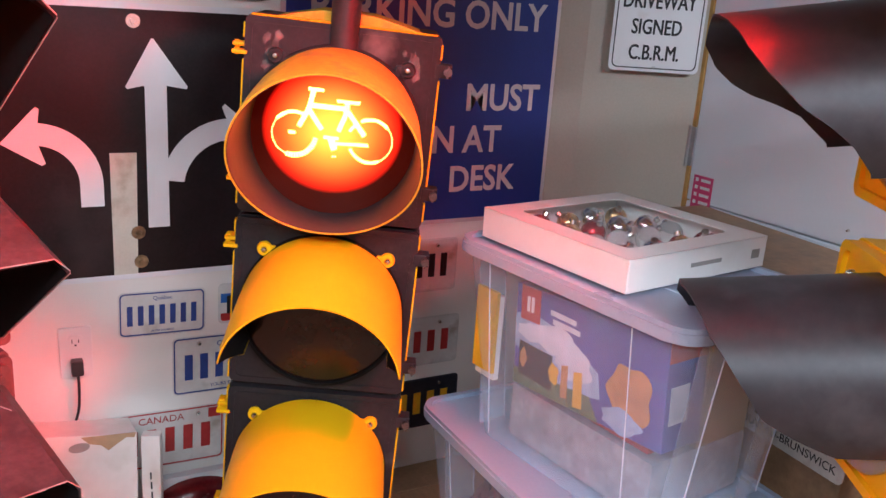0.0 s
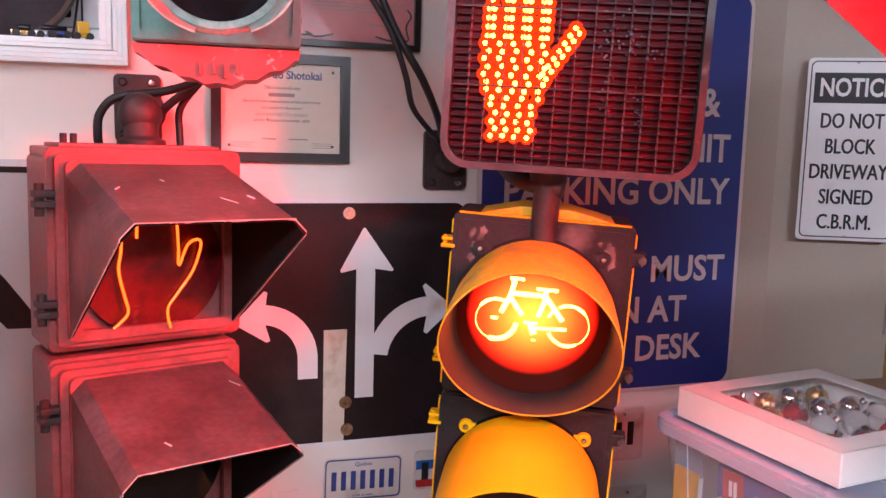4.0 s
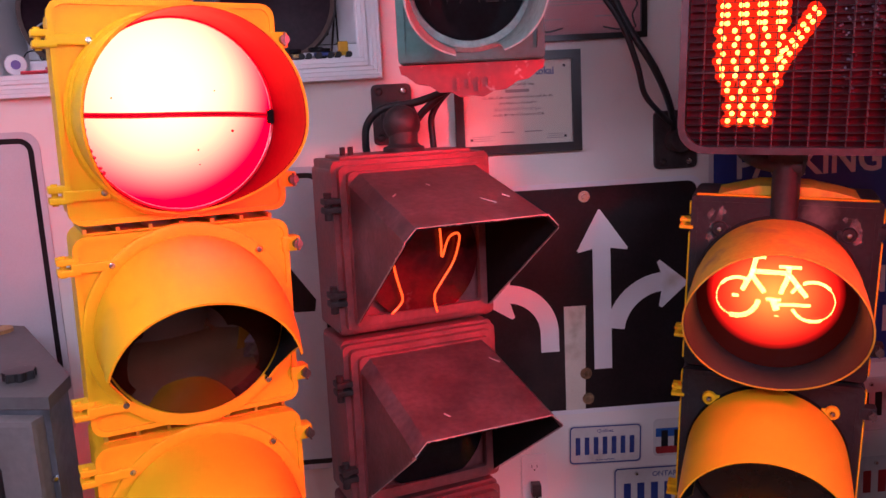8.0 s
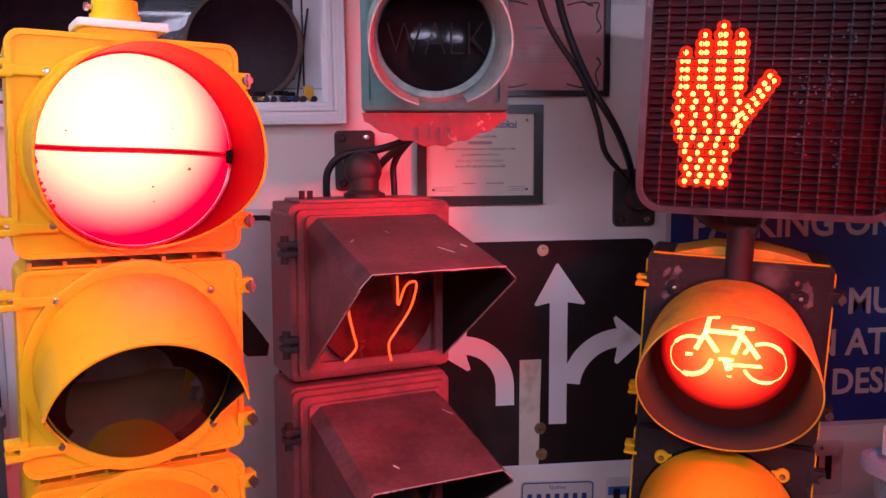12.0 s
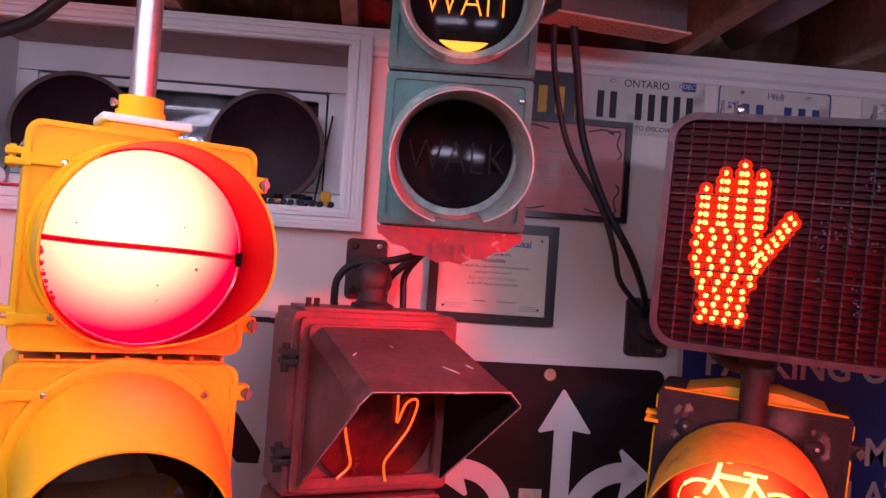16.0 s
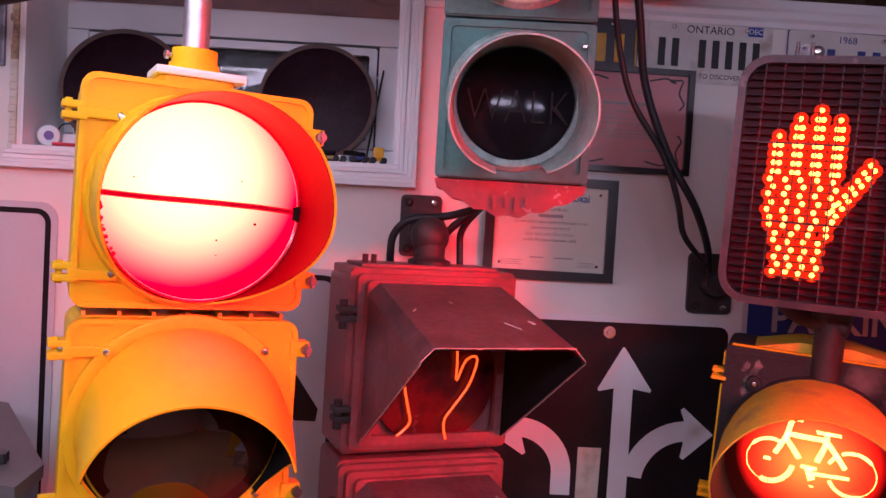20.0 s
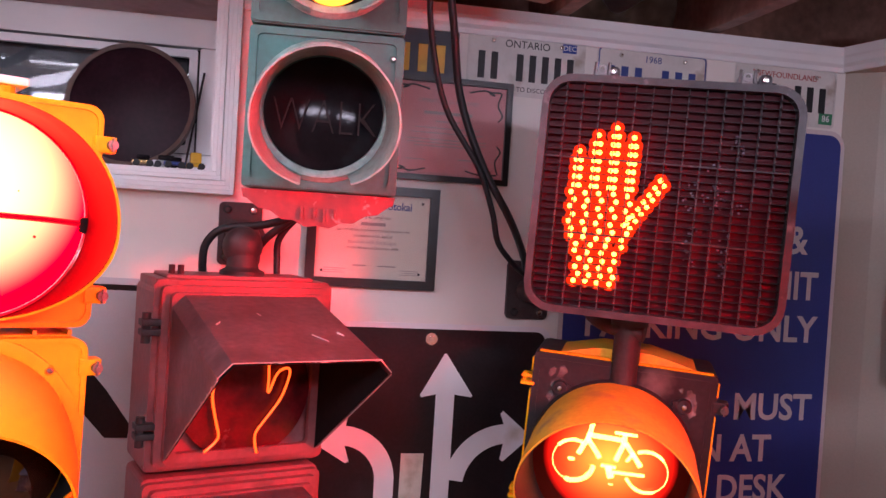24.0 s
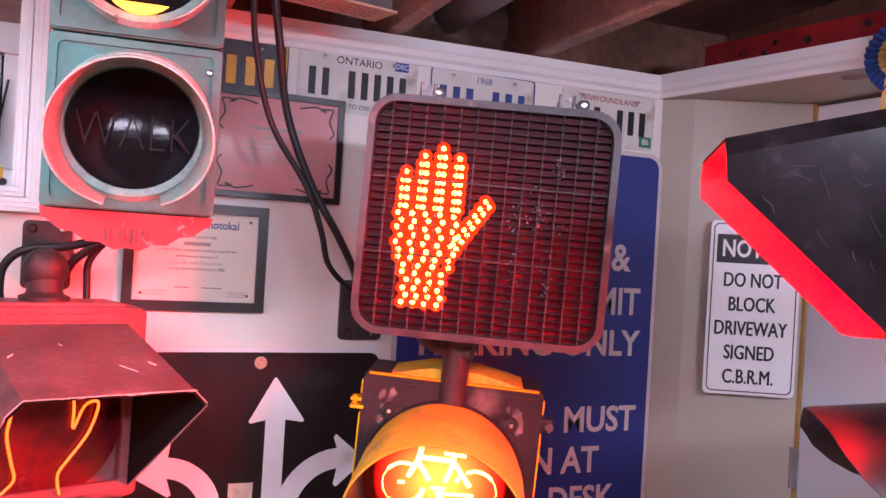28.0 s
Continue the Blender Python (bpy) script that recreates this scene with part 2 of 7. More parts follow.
M_YELLOW_OLD = mat("weathered_signal_yellow", (0.70, 0.44, 0.03), 0.5, spec=0.25, vary=0.25, scale=7, bump=0.2, bump_scale=90, dirt=(0.36, 0.22, 0.08), dirt_amount=0.3, dirt_scale=12)
M_CHARCOAL = mat("charcoal_signal_door", (0.026, 0.023, 0.025), 0.5, spec=0.25, vary=0.4, scale=6, bump=0.12, bump_scale=110, dirt=(0.14, 0.13, 0.12), dirt_amount=0.18, dirt_scale=7)
M_BLACK = mat("black_plastic", (0.018, 0.017, 0.018), 0.3, vary=0.3, scale=8, bump=0.1, bump_scale=90, dirt=(0.07, 0.065, 0.065), dirt_amount=0.25, dirt_scale=5)
M_RUBBER = mat("black_cable_rubber", (0.012, 0.012, 0.013), 0.5, vary=0.2, bump=0.1)
M_MAROON = mat("dull_maroon_paint", (0.24, 0.135, 0.138), 0.36, vary=0.4, scale=11, bump=0.2, bump_scale=80, dirt=(0.15, 0.085, 0.085), dirt_amount=0.35, dirt_scale=9, coat=0.15)
M_SCUFF = mat("bare_scuffed_paint", (0.42, 0.35, 0.32), 0.6, vary=0.3, bump=0.1)
M_VISORBLACK = mat("black_visor_plastic", (0.026, 0.022, 0.024), 0.40, vary=0.35, scale=7, bump=0.06, bump_scale=60, dirt=(0.055, 0.048, 0.05), dirt_amount=0.22, dirt_scale=9)
M_BOXVISOR = mat("glossy_black_box_visor", (0.03, 0.025, 0.03), 0.17, vary=0.5, scale=9, bump=0.12, bump_scale=22, dirt=(0.12, 0.105, 0.11), dirt_amount=0.25, dirt_scale=18)
M_REDSTRIP = mat("red_painted_board", (0.42, 0.03, 0.035), 0.4, vary=0.35, scale=12, bump=0.2, dirt=(0.12, 0.03, 0.03), dirt_amount=0.3, dirt_scale=10)
M_MAROON_BODY = mat("red_oxide_body", (0.25, 0.07, 0.07), 0.42, vary=0.3, scale=12, bump=0.25, bump_scale=90, dirt=(0.08, 0.05, 0.045), dirt_amount=0.3, dirt_scale=9)
M_CHIPWHITE = mat("bare_chipped_primer", (0.62, 0.56, 0.54), 0.6, vary=0.2, bump=0.1)
# visor inside: the lit lens's red light is put into this colour
M_VISORREDLIT = mat("red_lit_visor_inside", (0.035, 0.0012, 0.0025), 0.55, spec=0.05, vary=0.2, scale=7, bump=0.1, bump_scale=90)
M_VISORGREY = mat("grimy_grey_visor_inside", (0.030, 0.028, 0.033), 0.45, spec=0.3, vary=0.3, scale=9, bump=0.1, bump_scale=90)
M_AGEDWHITE = mat("aged_cream_sheeting", (0.66, 0.60, 0.50), 0.45, vary=0.12, scale=9, bump=0.06, bump_scale=200, dirt=(0.42, 0.33, 0.22), dirt_amount=0.3, dirt_scale=11)
M_SOOT = mat("dark_visor_inside", (0.011, 0.010, 0.010), 0.8, spec=0.08, vary=0.3, bump=0.1)
M_GREEN = mat("faded_green_enamel", (0.040, 0.18, 0.155), 0.42, vary=0.35, scale=7, bump=0.2, bump_scale=90, dirt=(0.035, 0.06, 0.052), dirt_amount=0.35, dirt_scale=5)
M_GREEN_PALE = mat("worn_pale_green", (0.30, 0.45, 0.41), 0.5, vary=0.4, scale=14, bump=0.3, bump_scale=120, dirt=(0.16, 0.24, 0.2), dirt_amount=0.45, dirt_scale=16)
M_REDCAP = mat("chipped_red_paint", (0.24, 0.014, 0.016), 0.45, vary=0.35, scale=10, bump=0.3, bump_scale=70, dirt=(0.62, 0.50, 0.46), dirt_amount=0.1, dirt_scale=40)
M_STEEL = mat("galvanised_steel", (0.55, 0.56, 0.58), 0.35, metal=0.9, vary=0.2, scale=14, bump=0.1, bump_scale=70)
M_CHROME = mat("bright_screw_steel", (0.7, 0.68, 0.64), 0.25, metal=1.0, vary=0.1, bump=0.0)
M_STEELOLD = mat("tarnished_bolt_steel", (0.2, 0.18, 0.18), 0.4, metal=0.9, vary=0.3, bump=0.1)
M_IRON = mat("dark_iron", (0.05, 0.035, 0.035), 0.55, metal=0.3, vary=0.35, scale=20, bump=0.3, bump_scale=90)
M_GRIDMAT = mat("grimy_louvre_plastic", (0.035, 0.032, 0.036), 0.45, spec=0.2, vary=0.4, scale=18, bump=0.15, bump_scale=120, dirt=(0.10, 0.09, 0.10), dirt_amount=0.2, dirt_scale=25)
# paler than the slats: the light the uprights catch is in their colour
M_UPRIGHT = mat("lit_louvre_upright", (0.11, 0.10, 0.108), 0.4, spec=0.35, vary=0.4, scale=18, bump=0.15, bump_scale=120, dirt=(0.24, 0.22, 0.23), dirt_amount=0.3, dirt_scale=25)
M_GRIDFRAME = mat("scuffed_grey_frame", (0.060, 0.050, 0.056), 0.36, spec=0.4, vary=0.35, scale=22, bump=0.2, bump_scale=140, dirt=(0.26, 0.22, 0.23), dirt_amount=0.12, dirt_scale=30)
M_BLACKWOOD = mat("black_frame_wood", (0.016, 0.014, 0.014), 0.35, vary=0.25, scale=15, bump=0.08)
M_PAPER = mat("cream_certificate_paper", (0.72, 0.68, 0.57), 0.65, vary=0.07, scale=9, bump=0.03, dirt=(0.6, 0.55, 0.45), dirt_amount=0.15)
M_PINKPAPER = mat("pink_certificate_paper", (0.62, 0.24, 0.25), 0.7, vary=0.06, scale=8, bump=0.03)
M_SIGNBLACK = mat("black_sign_sheeting", (0.017, 0.011, 0.012), 0.4, spec=0.3, vary=0.4, scale=4, bump=0.05, bump_scale=160, dirt=(0.05, 0.03, 0.03), dirt_amount=0.25)
M_SIGNWHITE = mat("white_sign_sheeting", (0.78, 0.78, 0.79), 0.4, vary=0.05, scale=6, bump=0.04, bump_scale=220, dirt=(0.55, 0.5, 0.42), dirt_amount=0.12, dirt_scale=7)
M_SIGNGREY = mat("aged_grey_sign_sheeting", (0.55, 0.55, 0.57), 0.4, vary=0.08, scale=3, bump=0.08, bump_scale=260, dirt=(0.4, 0.37, 0.36), dirt_amount=0.2)
M_BLUE = mat("blue_sign_sheeting", (0.022, 0.038, 0.21), 0.4, vary=0.12, scale=3, bump=0.04, bump_scale=200)
M_SIGNPALE = mat("pale_sign_letters", (0.60, 0.52, 0.52), 0.4, vary=0.06, bump=0.03)
M_INKBLACK = mat("black_ink", (0.012, 0.012, 0.014), 0.5, vary=0.2, bump=0.0)
M_INKBLUE = mat("blue_plate_paint", (0.03, 0.06, 0.24), 0.4, vary=0.15, bump=0.0)
M_INKRED = mat("red_plate_paint", (0.4, 0.03, 0.03), 0.4, vary=0.2, bump=0.0)
M_INKGREY = mat("faded_grey_ink", (0.3, 0.28, 0.26), 0.6, vary=0.1, bump=0.0)
M_INKYELLOW = mat("yellow_plate_paint", (0.75, 0.42, 0.02), 0.4, vary=0.2, bump=0.0)
M_PLATE = mat("old_white_plate", (0.66, 0.64, 0.6), 0.4, vary=0.12, scale=14, bump=0.08, bump_scale=90, dirt=(0.42, 0.36, 0.3), dirt_amount=0.3, dirt_scale=12)
M_PLATEDARK = mat("black_plate", (0.02, 0.02, 0.03), 0.4, vary=0.3, scale=14, bump=0.08)
M_OUTLET = mat("white_outlet_plastic", (0.76, 0.75, 0.72), 0.3, vary=0.03, bump=0.02)
M_TOTE = mat("frosted_tote_plastic", (0.62, 0.68, 0.82), 0.34, vary=0.08, scale=4, bump=0.08, bump_scale=140, alpha=0.25)
M_TOTELID = mat("translucent_lid_plastic", (0.46, 0.52, 0.66), 0.30, vary=0.08, scale=4, bump=0.06, bump_scale=120, alpha=0.78)
M_CARD = mat("white_carton", (0.80, 0.78, 0.75), 0.6, vary=0.06, scale=7, bump=0.12, bump_scale=110, dirt=(0.6, 0.55, 0.5), dirt_amount=0.15)
M_BROWNCARD = mat("brown_cardboard", (0.42, 0.28, 0.16), 0.7, vary=0.15, scale=9, bump=0.2, bump_scale=60)
M_WOODTOP = mat("worn_wood_top", (0.30, 0.19, 0.11), 0.5, vary=0.3, scale=12, bump=0.2, bump_scale=60)
M_GLASS = mat("window_glass", (0.9, 0.95, 0.95), 0.03, vary=0.0, bump=0.0, transmission=1.0, ior=1.45)
M_PICTUREGLASS = mat("dull_picture_glass", (0.95, 0.97, 0.97), 0.12, vary=0.0, bump=0.0, alpha=0.05)
M_NIGHT = mat("dark_outside", (0.01, 0.012, 0.016), 0.6, vary=0.3, bump=0.0)
M_DARKLENS = mat("dark_signal_lens", (0.010, 0.008, 0.010), 0.12, spec=0.22, vary=0.3, scale=20, bump=0.06, bump_scale=150)
M_DISCGLASS = mat("dull_dark_disc_glass", (0.026, 0.009, 0.014), 0.38, spec=0.12, vary=0.4, scale=9, bump=0.06, bump_scale=90)
M_REDLENS_OFF = mat("dark_red_lens", (0.12, 0.006, 0.008), 0.25, vary=0.35, scale=10, bump=0.15, bump_scale=120, dirt=(0.04, 0.004, 0.006), dirt_amount=0.4, dirt_scale=14)
M_AMBERLENS_OFF = mat("dark_amber_lens", (0.045, 0.012, 0.005), 0.04, spec=0.9, vary=0.6, scale=12, bump=0.02, bump_scale=60, coat=0.5)
M_CLEARLENS = mat("clear_ribbed_lens", (0.7, 0.72, 0.72), 0.2, vary=0.1, scale=20, bump=0.4, bump_scale=90, transmission=0.7)
M_GOLD = mat("gold_ornament", (0.75, 0.5, 0.22), 0.25, metal=0.9, vary=0.3, scale=60, bump=0.5, bump_scale=160)
M_SILVER = mat("silver_ornament", (0.75, 0.75, 0.78), 0.12, metal=1.0, vary=0.15, scale=30, bump=0.05)
M_REDBALL = mat("red_ornament", (0.45, 0.02, 0.03), 0.15, metal=0.6, vary=0.2, bump=0.03)
M_CLEARBALL = mat("clear_ornament_glass", (0.95, 0.96, 0.98), 0.05, vary=0.0, bump=0.0, transmission=0.9)
M_FILM = mat("clear_box_film", (0.97, 0.97, 0.98), 0.06, vary=0.0, bump=0.5, bump_scale=30, alpha=0.06)
M_PINK = mat("pink_label", (0.62, 0.06, 0.18), 0.5, vary=0.08, bump=0.02)
M_WOODTRIM = mat("yellow_pine_trim", (0.5, 0.29, 0.09), 0.5, vary=0.25, scale=14, bump=0.15, bump_scale=60)
M_BLUECLOTH = mat("blue_satin_ribbon", (0.03, 0.07, 0.24), 0.4, vary=0.2, scale=20, bump=0.2)
M_GOLDCLOTH = mat("gold_satin_ribbon", (0.55, 0.36, 0.13), 0.4, vary=0.2, scale=20, bump=0.2)
M_PIPE = mat("grey_duct_pipe", (0.38, 0.36, 0.39), 0.5, vary=0.15, scale=6, bump=0.1)
M_TAN = mat("tan_perforated_sheet", (0.55, 0.40, 0.28), 0.55, vary=0.12, scale=10, bump=0.1)
M_RIM = mat("brown_disc_rim", (0.09, 0.045, 0.03), 0.5, vary=0.3, scale=20, bump=0.2)


def glow(name, color, strength, edge=None, radius=0.15, power=2.0, centre=(0, 0), tall=1.0, rim=None, base=0.3):
    """A lit surface; with edge, its light falls off from the middle of the lens to edge times the strength at its rim."""
    m = bpy.data.materials.new(name)
    m.use_nodes = True
    nt = m.node_tree
    b = nt.nodes["Principled BSDF"]
    b.inputs["Base Color"].default_value = (*[c * base for c in color], 1)
    b.inputs["Roughness"].default_value = 0.25
    b.inputs["Emission Color"].default_value = (*color, 1)
    b.inputs["Emission Strength"].default_value = strength
    if edge is not None:
        co = nt.nodes.new("ShaderNodeTexCoord")
        sub = nt.nodes.new("ShaderNodeVectorMath")
        sub.operation = "SUBTRACT"
        sub.inputs[1].default_value = (centre[0], 0, centre[1])
        flat = nt.nodes.new("ShaderNodeVectorMath")
        flat.operation = "MULTIPLY"
        flat.inputs[1].default_value = (1, 0, 1 / tall)
        ln = nt.nodes.new("ShaderNodeVectorMath")
        ln.operation = "LENGTH"
        nt.links.new(co.outputs["Object"], sub.inputs[0])
        nt.links.new(sub.outputs[0], flat.inputs[0])
        nt.links.new(flat.outputs[0], ln.inputs[0])
        mr = nt.nodes.new("ShaderNodeMapRange")
        mr.inputs["From Min"].default_value, mr.inputs["From Max"].default_value = 0.0, radius
        nt.links.new(ln.outputs["Value"], mr.inputs["Value"])
        pw = nt.nodes.new("ShaderNodeMath")
        pw.operation = "POWER"
        pw.inputs[1].default_value = power
        nt.links.new(mr.outputs["Result"], pw.inputs[0])
        m2 = nt.nodes.new("ShaderNodeMapRange")
        m2.inputs["To Min"].default_value, m2.inputs["To Max"].default_value = strength, strength * edge
        nt.links.new(pw.outputs[0], m2.inputs["Value"])
        nt.links.new(m2.outputs["Result"], b.inputs["Emission Strength"])
        if rim:
            hue = nt.nodes.new("ShaderNodeMix")
            hue.data_type = "RGBA"
            hue.inputs[6].default_value, hue.inputs[7].default_value = (*color, 1), (*rim, 1)
            nt.links.new(pw.outputs[0], hue.inputs["Factor"])
            nt.links.new(hue.outputs[2], b.inputs["Emission Color"])
    return m


M_LIT_RED = glow("lit_red_lens", (1.0, 0.039, 0.0106), 66.0, edge=0.155, radius=0.182, power=2.6, centre=(-0.030, 0.050), rim=(1.0, 0.0010, 0.0004))
M_LIT_REDBACK = glow("glowing_red_bowl", (1.0, 0.090, 0.006), 8.0, edge=0.002, radius=0.134, power=1.25, centre=(-0.002, 0.008), tall=0.92, rim=(1.0, 0.002, 0.001), base=0.05)
M_LED_RED = glow("lit_red_led", (1.0, 0.36, 0.055), 20.0)
# emission for halo discs that imitate glow spreading from the bicycle's diodes
M_SYMBOLGLOW = glow("symbol_halo", (1.0, 0.09, 0.005), 2.2)
M_LED_ORANGE = glow("lit_orange_led", (1.0, 0.19, 0.015), 19.0)
M_NEON = glow("neon_orange_tube", (1.0, 0.10, 0.008), 2.2)
M_NEON_AMBER = glow("neon_amber_letters", (1.0, 0.24, 0.012), 3.2)
M_AMBER_GLOW = glow("amber_lamp_glow", (1.0, 0.30, 0.012), 3.0)
M_RED_LAMP = glow("lit_red_led_lens", (1.0, 0.0005, 0.0016), 170.0)
M_TUBE = glow("fluorescent_tube", (0.93, 0.97, 1.0), 9.0)

# ---- the room ----
WALL_Y, TOP = 2.1, 2.06


def structure(name, bm, material, label="", category="", m=None, smooth=False):
    ob = part(name, bm, material, m=m, smooth=smooth)
    return tagged(ob, label, category, kind="structure")


bm = bmesh.new()
box(bm, -2.6, -1.115, WALL_Y, WALL_Y + 0.34, 0, TOP)
box(bm, -0.235, 1.75, WALL_Y, WALL_Y + 0.34, 0, TOP)
box(bm, -1.115, -0.235, WALL_Y, WALL_Y + 0.34, 0, 1.62)
box(bm, -1.115, -0.235, WALL_Y, WALL_Y + 0.34, 2.02, TOP)
structure("wall_north", bm, M_WALL, "white painted basement wall hung with signs and plates", "wall")
structure("wall_south", bm_box(-2.6, 3.2, -2.7, -2.6, 0, 2.3), M_WALL, "plain white basement wall behind the room", "wall")
structure("wall_west", bm_box(-2.7, -2.6, -2.7, 2.44, 0, 2.3), M_WALL, "plain white basement wall at the end", "wall")
structure("wall_east", bm_box(3.2, 3.3, -2.7, 2.44, 0, 2.3), M_WALL, "plain white basement wall beyond the door", "wall")
floor = structure("floor", bm_box(-2.7, 3.3, -2.7, 2.44, -0.1, -0.004), M_FLOORBED, "brown wood laminate floor of the basement", "floor")
plank_mesh = None
for i in range(6):
    for j in range(31):
        x, y = -2.4 + 1.2 * i + (0.6 if j % 2 else 0.0) - 0.3, -2.6 + 0.158 * j
        if x < -2.75 or x > 3.0 or y > 2.2:
            continue
        if plank_mesh is None:
            first = part("plank", bm_box(-0.599, 0.599, 0.0005, 0.1575, -0.006, 0.0, bevel=0.001, seg=1), M_FLOOR, floor, m=pose(x + 0.3, y, 0.0))
            plank_mesh = first.data
        else:
            ob = new("plank", plank_mesh)
            ob.parent, ob.matrix_basis = floor, pose(x + 0.3, y, 0.0)

# ceiling: boards over open joists
bm = bmesh.new()
for k in range(46):
    x = -2.7 + k * 0.13
    box(bm, x + 0.002, x + 0.128, -2.7, 2.44, 2.29, 2.31)
structure("ceiling", bm, M_SUBFLOOR, "dark brown subfloor boards over the open joists", "ceiling")
for k in range(14):
    x = 0.565 + 0.413 * (k - 7)
    if x < 3.1 and not 1.35 < x < 1.45:
        structure("joist", bm_box(x, x + 0.04, -2.6, 2.3, TOP + 0.005, 2.288, bevel=0.004), M_JOIST, "old red-brown wooden ceiling joist", "joist")
structure("rim_board", bm_box(-2.6, 3.2, 2.32, 2.36, TOP + 0.005, 2.288), M_JOIST, "red-brown rim board behind the joists", "board")


def crown(name, a, b, z, depth=0.03):
    """Stepped crown moulding from a to b along the top of a wall; it stands out to the right of the way."""
    a, b = Vector((*a, z)), Vector((*b, z))
    d = (b - a).normalized()
    m = Matrix.Translation(a) @ Matrix(((d.x, d.y, 0, 0), (d.y, -d.x, 0, 0), (0, 0, 1, 0), (0, 0, 0, 1)))
    bm, length = bmesh.new(), (b - a).length
    prof = [(0, 0), (0.010, 0), (0.013, 0.012), (0.022, 0.020), (0.026, 0.034), (depth, 0.040), (depth, 0.062), (0, 0.062)]
    ends = [[bm.verts.new((x, y, zz)) for y, zz in prof] for x in (0, length)]
    for i in range(len(prof)):
        j = (i + 1) % len(prof)
        bm.faces.new((ends[0][i], ends[0][j], ends[1][j], ends[1][i]))
    bm.faces.new(ends[0][::-1])
    bm.faces.new(ends[1])
    bmesh.ops.transform(bm, matrix=m, verts=bm.verts)
    return structure(name, bm, M_TRIM, "white stepped crown moulding along the wall top", "moulding")


crown("crown_moulding", (-0.186, WALL_Y - 0.001), (1.40, WALL_Y - 0.001), 1.998)

# the corner on the east side: a narrow return, the wall with the notice, the door and the bulkhead over them
CORNER, BEND, HINGE, DOOR_END = (1.412, 2.1), (1.475, 2.035), (1.765, 1.885), (1.80, 0.95)


def slab(name, a, b, z0, z1, thick, material, label, category):
    a, b = Vector((*a, 0)), Vector((*b, 0))
    d = (b - a).normalized()
    n = Vector((-d.y, d.x, 0))
    bm = bmesh.new()
    q = [a, b, b + n * thick, a + n * thick]
    lo, hi = [bm.verts.new((p.x, p.y, z0)) for p in q], [bm.verts.new((p.x, p.y, z1)) for p in q]
    bm.faces.new(lo[::-1]), bm.faces.new(hi)
    for i in range(4):
        bm.faces.new((lo[i], lo[(i + 1) % 4], hi[(i + 1) % 4], hi[i]))
    return structure(name, bm, material, label, category)


slab("wall_return", CORNER, BEND, 0, 2.0, 0.1, M_CREAM, "narrow cream return of the wall at the corner", "wall")
slab("wall_east_niche", BEND, HINGE, 0, 2.0, 0.1, M_CREAM, "cream wall piece beside the door with a notice", "wall")
bm = bmesh.new()
for x0, y0, x1, y1 in ((1.405, 2.1, 1.60, 1.08),):
    q = [(x0, y0), (x1, y1), (x1 + 1.2, y1), (x0 + 1.4, y0)]
    lo, hi = [bm.verts.new((*p, 2.0)) for p in q], [bm.verts.new((*p, TOP)) for p in q]
    bm.faces.new(lo[::-1]), bm.faces.new(hi)
    for i in range(4):
        bm.faces.new((lo[i], lo[(i + 1) % 4], hi[(i + 1) % 4], hi[i]))
structure("bulkhead", bm, M_CREAM, "cream boxed bulkhead under the joists", "bulkhead")
crown("crown_moulding", (1.404, 2.098), (1.599, 1.08), 2.0)
slab("plaster_hole", (1.545, 1.60), (1.60, 1.49), 1.9985, 1.9995, 0.045, M_SUBFLOOR, "ragged dark hole in the bulkhead plaster", "hole")
strip = slab("red_board", (1.447, 1.97), (1.63, 1.08), TOP + 0.002, TOP + 0.072, 0.03, M_REDSTRIP, "red painted board with dark holes over the bulkhead", "board")
d = Vector((0.183, -0.89, 0)).normalized()
for k, (s, z, r) in enumerate(((0.12, 0.03, 0.006), (0.19, 0.022, 0.008), (0.22, 0.045, 0.006), (0.31, 0.036, 0.010), (0.36, 0.014, 0.006), (0.46, 0.048, 0.009), (0.58, 0.03, 0.010))):
    p = Vector((1.447, 1.97, TOP + z)) + d * s
    n = Vector((-d.y, d.x, 0)) * -1
    part("bolt_hole", cyl(bmesh.new(), p + n * 0.004, p - n * 0.01, r, seg=9), M_IRON, strip)

# ---- traffic signals ----
def screw(parent, x, z, y=-0.004, r=0.008, material=None, name="screw"):
    bm = bmesh.new()
    lathe(bm, [(0, -0.006), (r * 0.6, -0.005), (r, 0.0), (r, 0.006)], seg=12, m=Matrix.Translation((x, y, z)))
    return part(name, bm, material or M_CHROME, parent, smooth=True)


def wing_latch(parent, x, z, y=0.0, lug=None):
    """A lug with an eye bolt and a wing nut on the edge of a signal door."""
    bm = bm_box(x - 0.012, x + 0.02, y - 0.010, y + 0.022, z - 0.013, z + 0.013, bevel=0.004)
    holder = part("latch_lug", bm, lug or M_YELLOW, parent)
    bm = bmesh.new()
    cyl(bm, (x + 0.012, y - 0.026, z), (x + 0.012, y + 0.01, z), 0.0035, seg=10)
    cyl(bm, (x + 0.012, y - 0.022, z), (x + 0.012, y - 0.012, z), 0.008, seg=12)
    box(bm, x + 0.0105, x + 0.0135, y - 0.024, y - 0.014, z - 0.011, z + 0.011, bevel=0.001)
    part("wing_nut", bm, M_STEELOLD, holder, "tarnished steel wing nut")


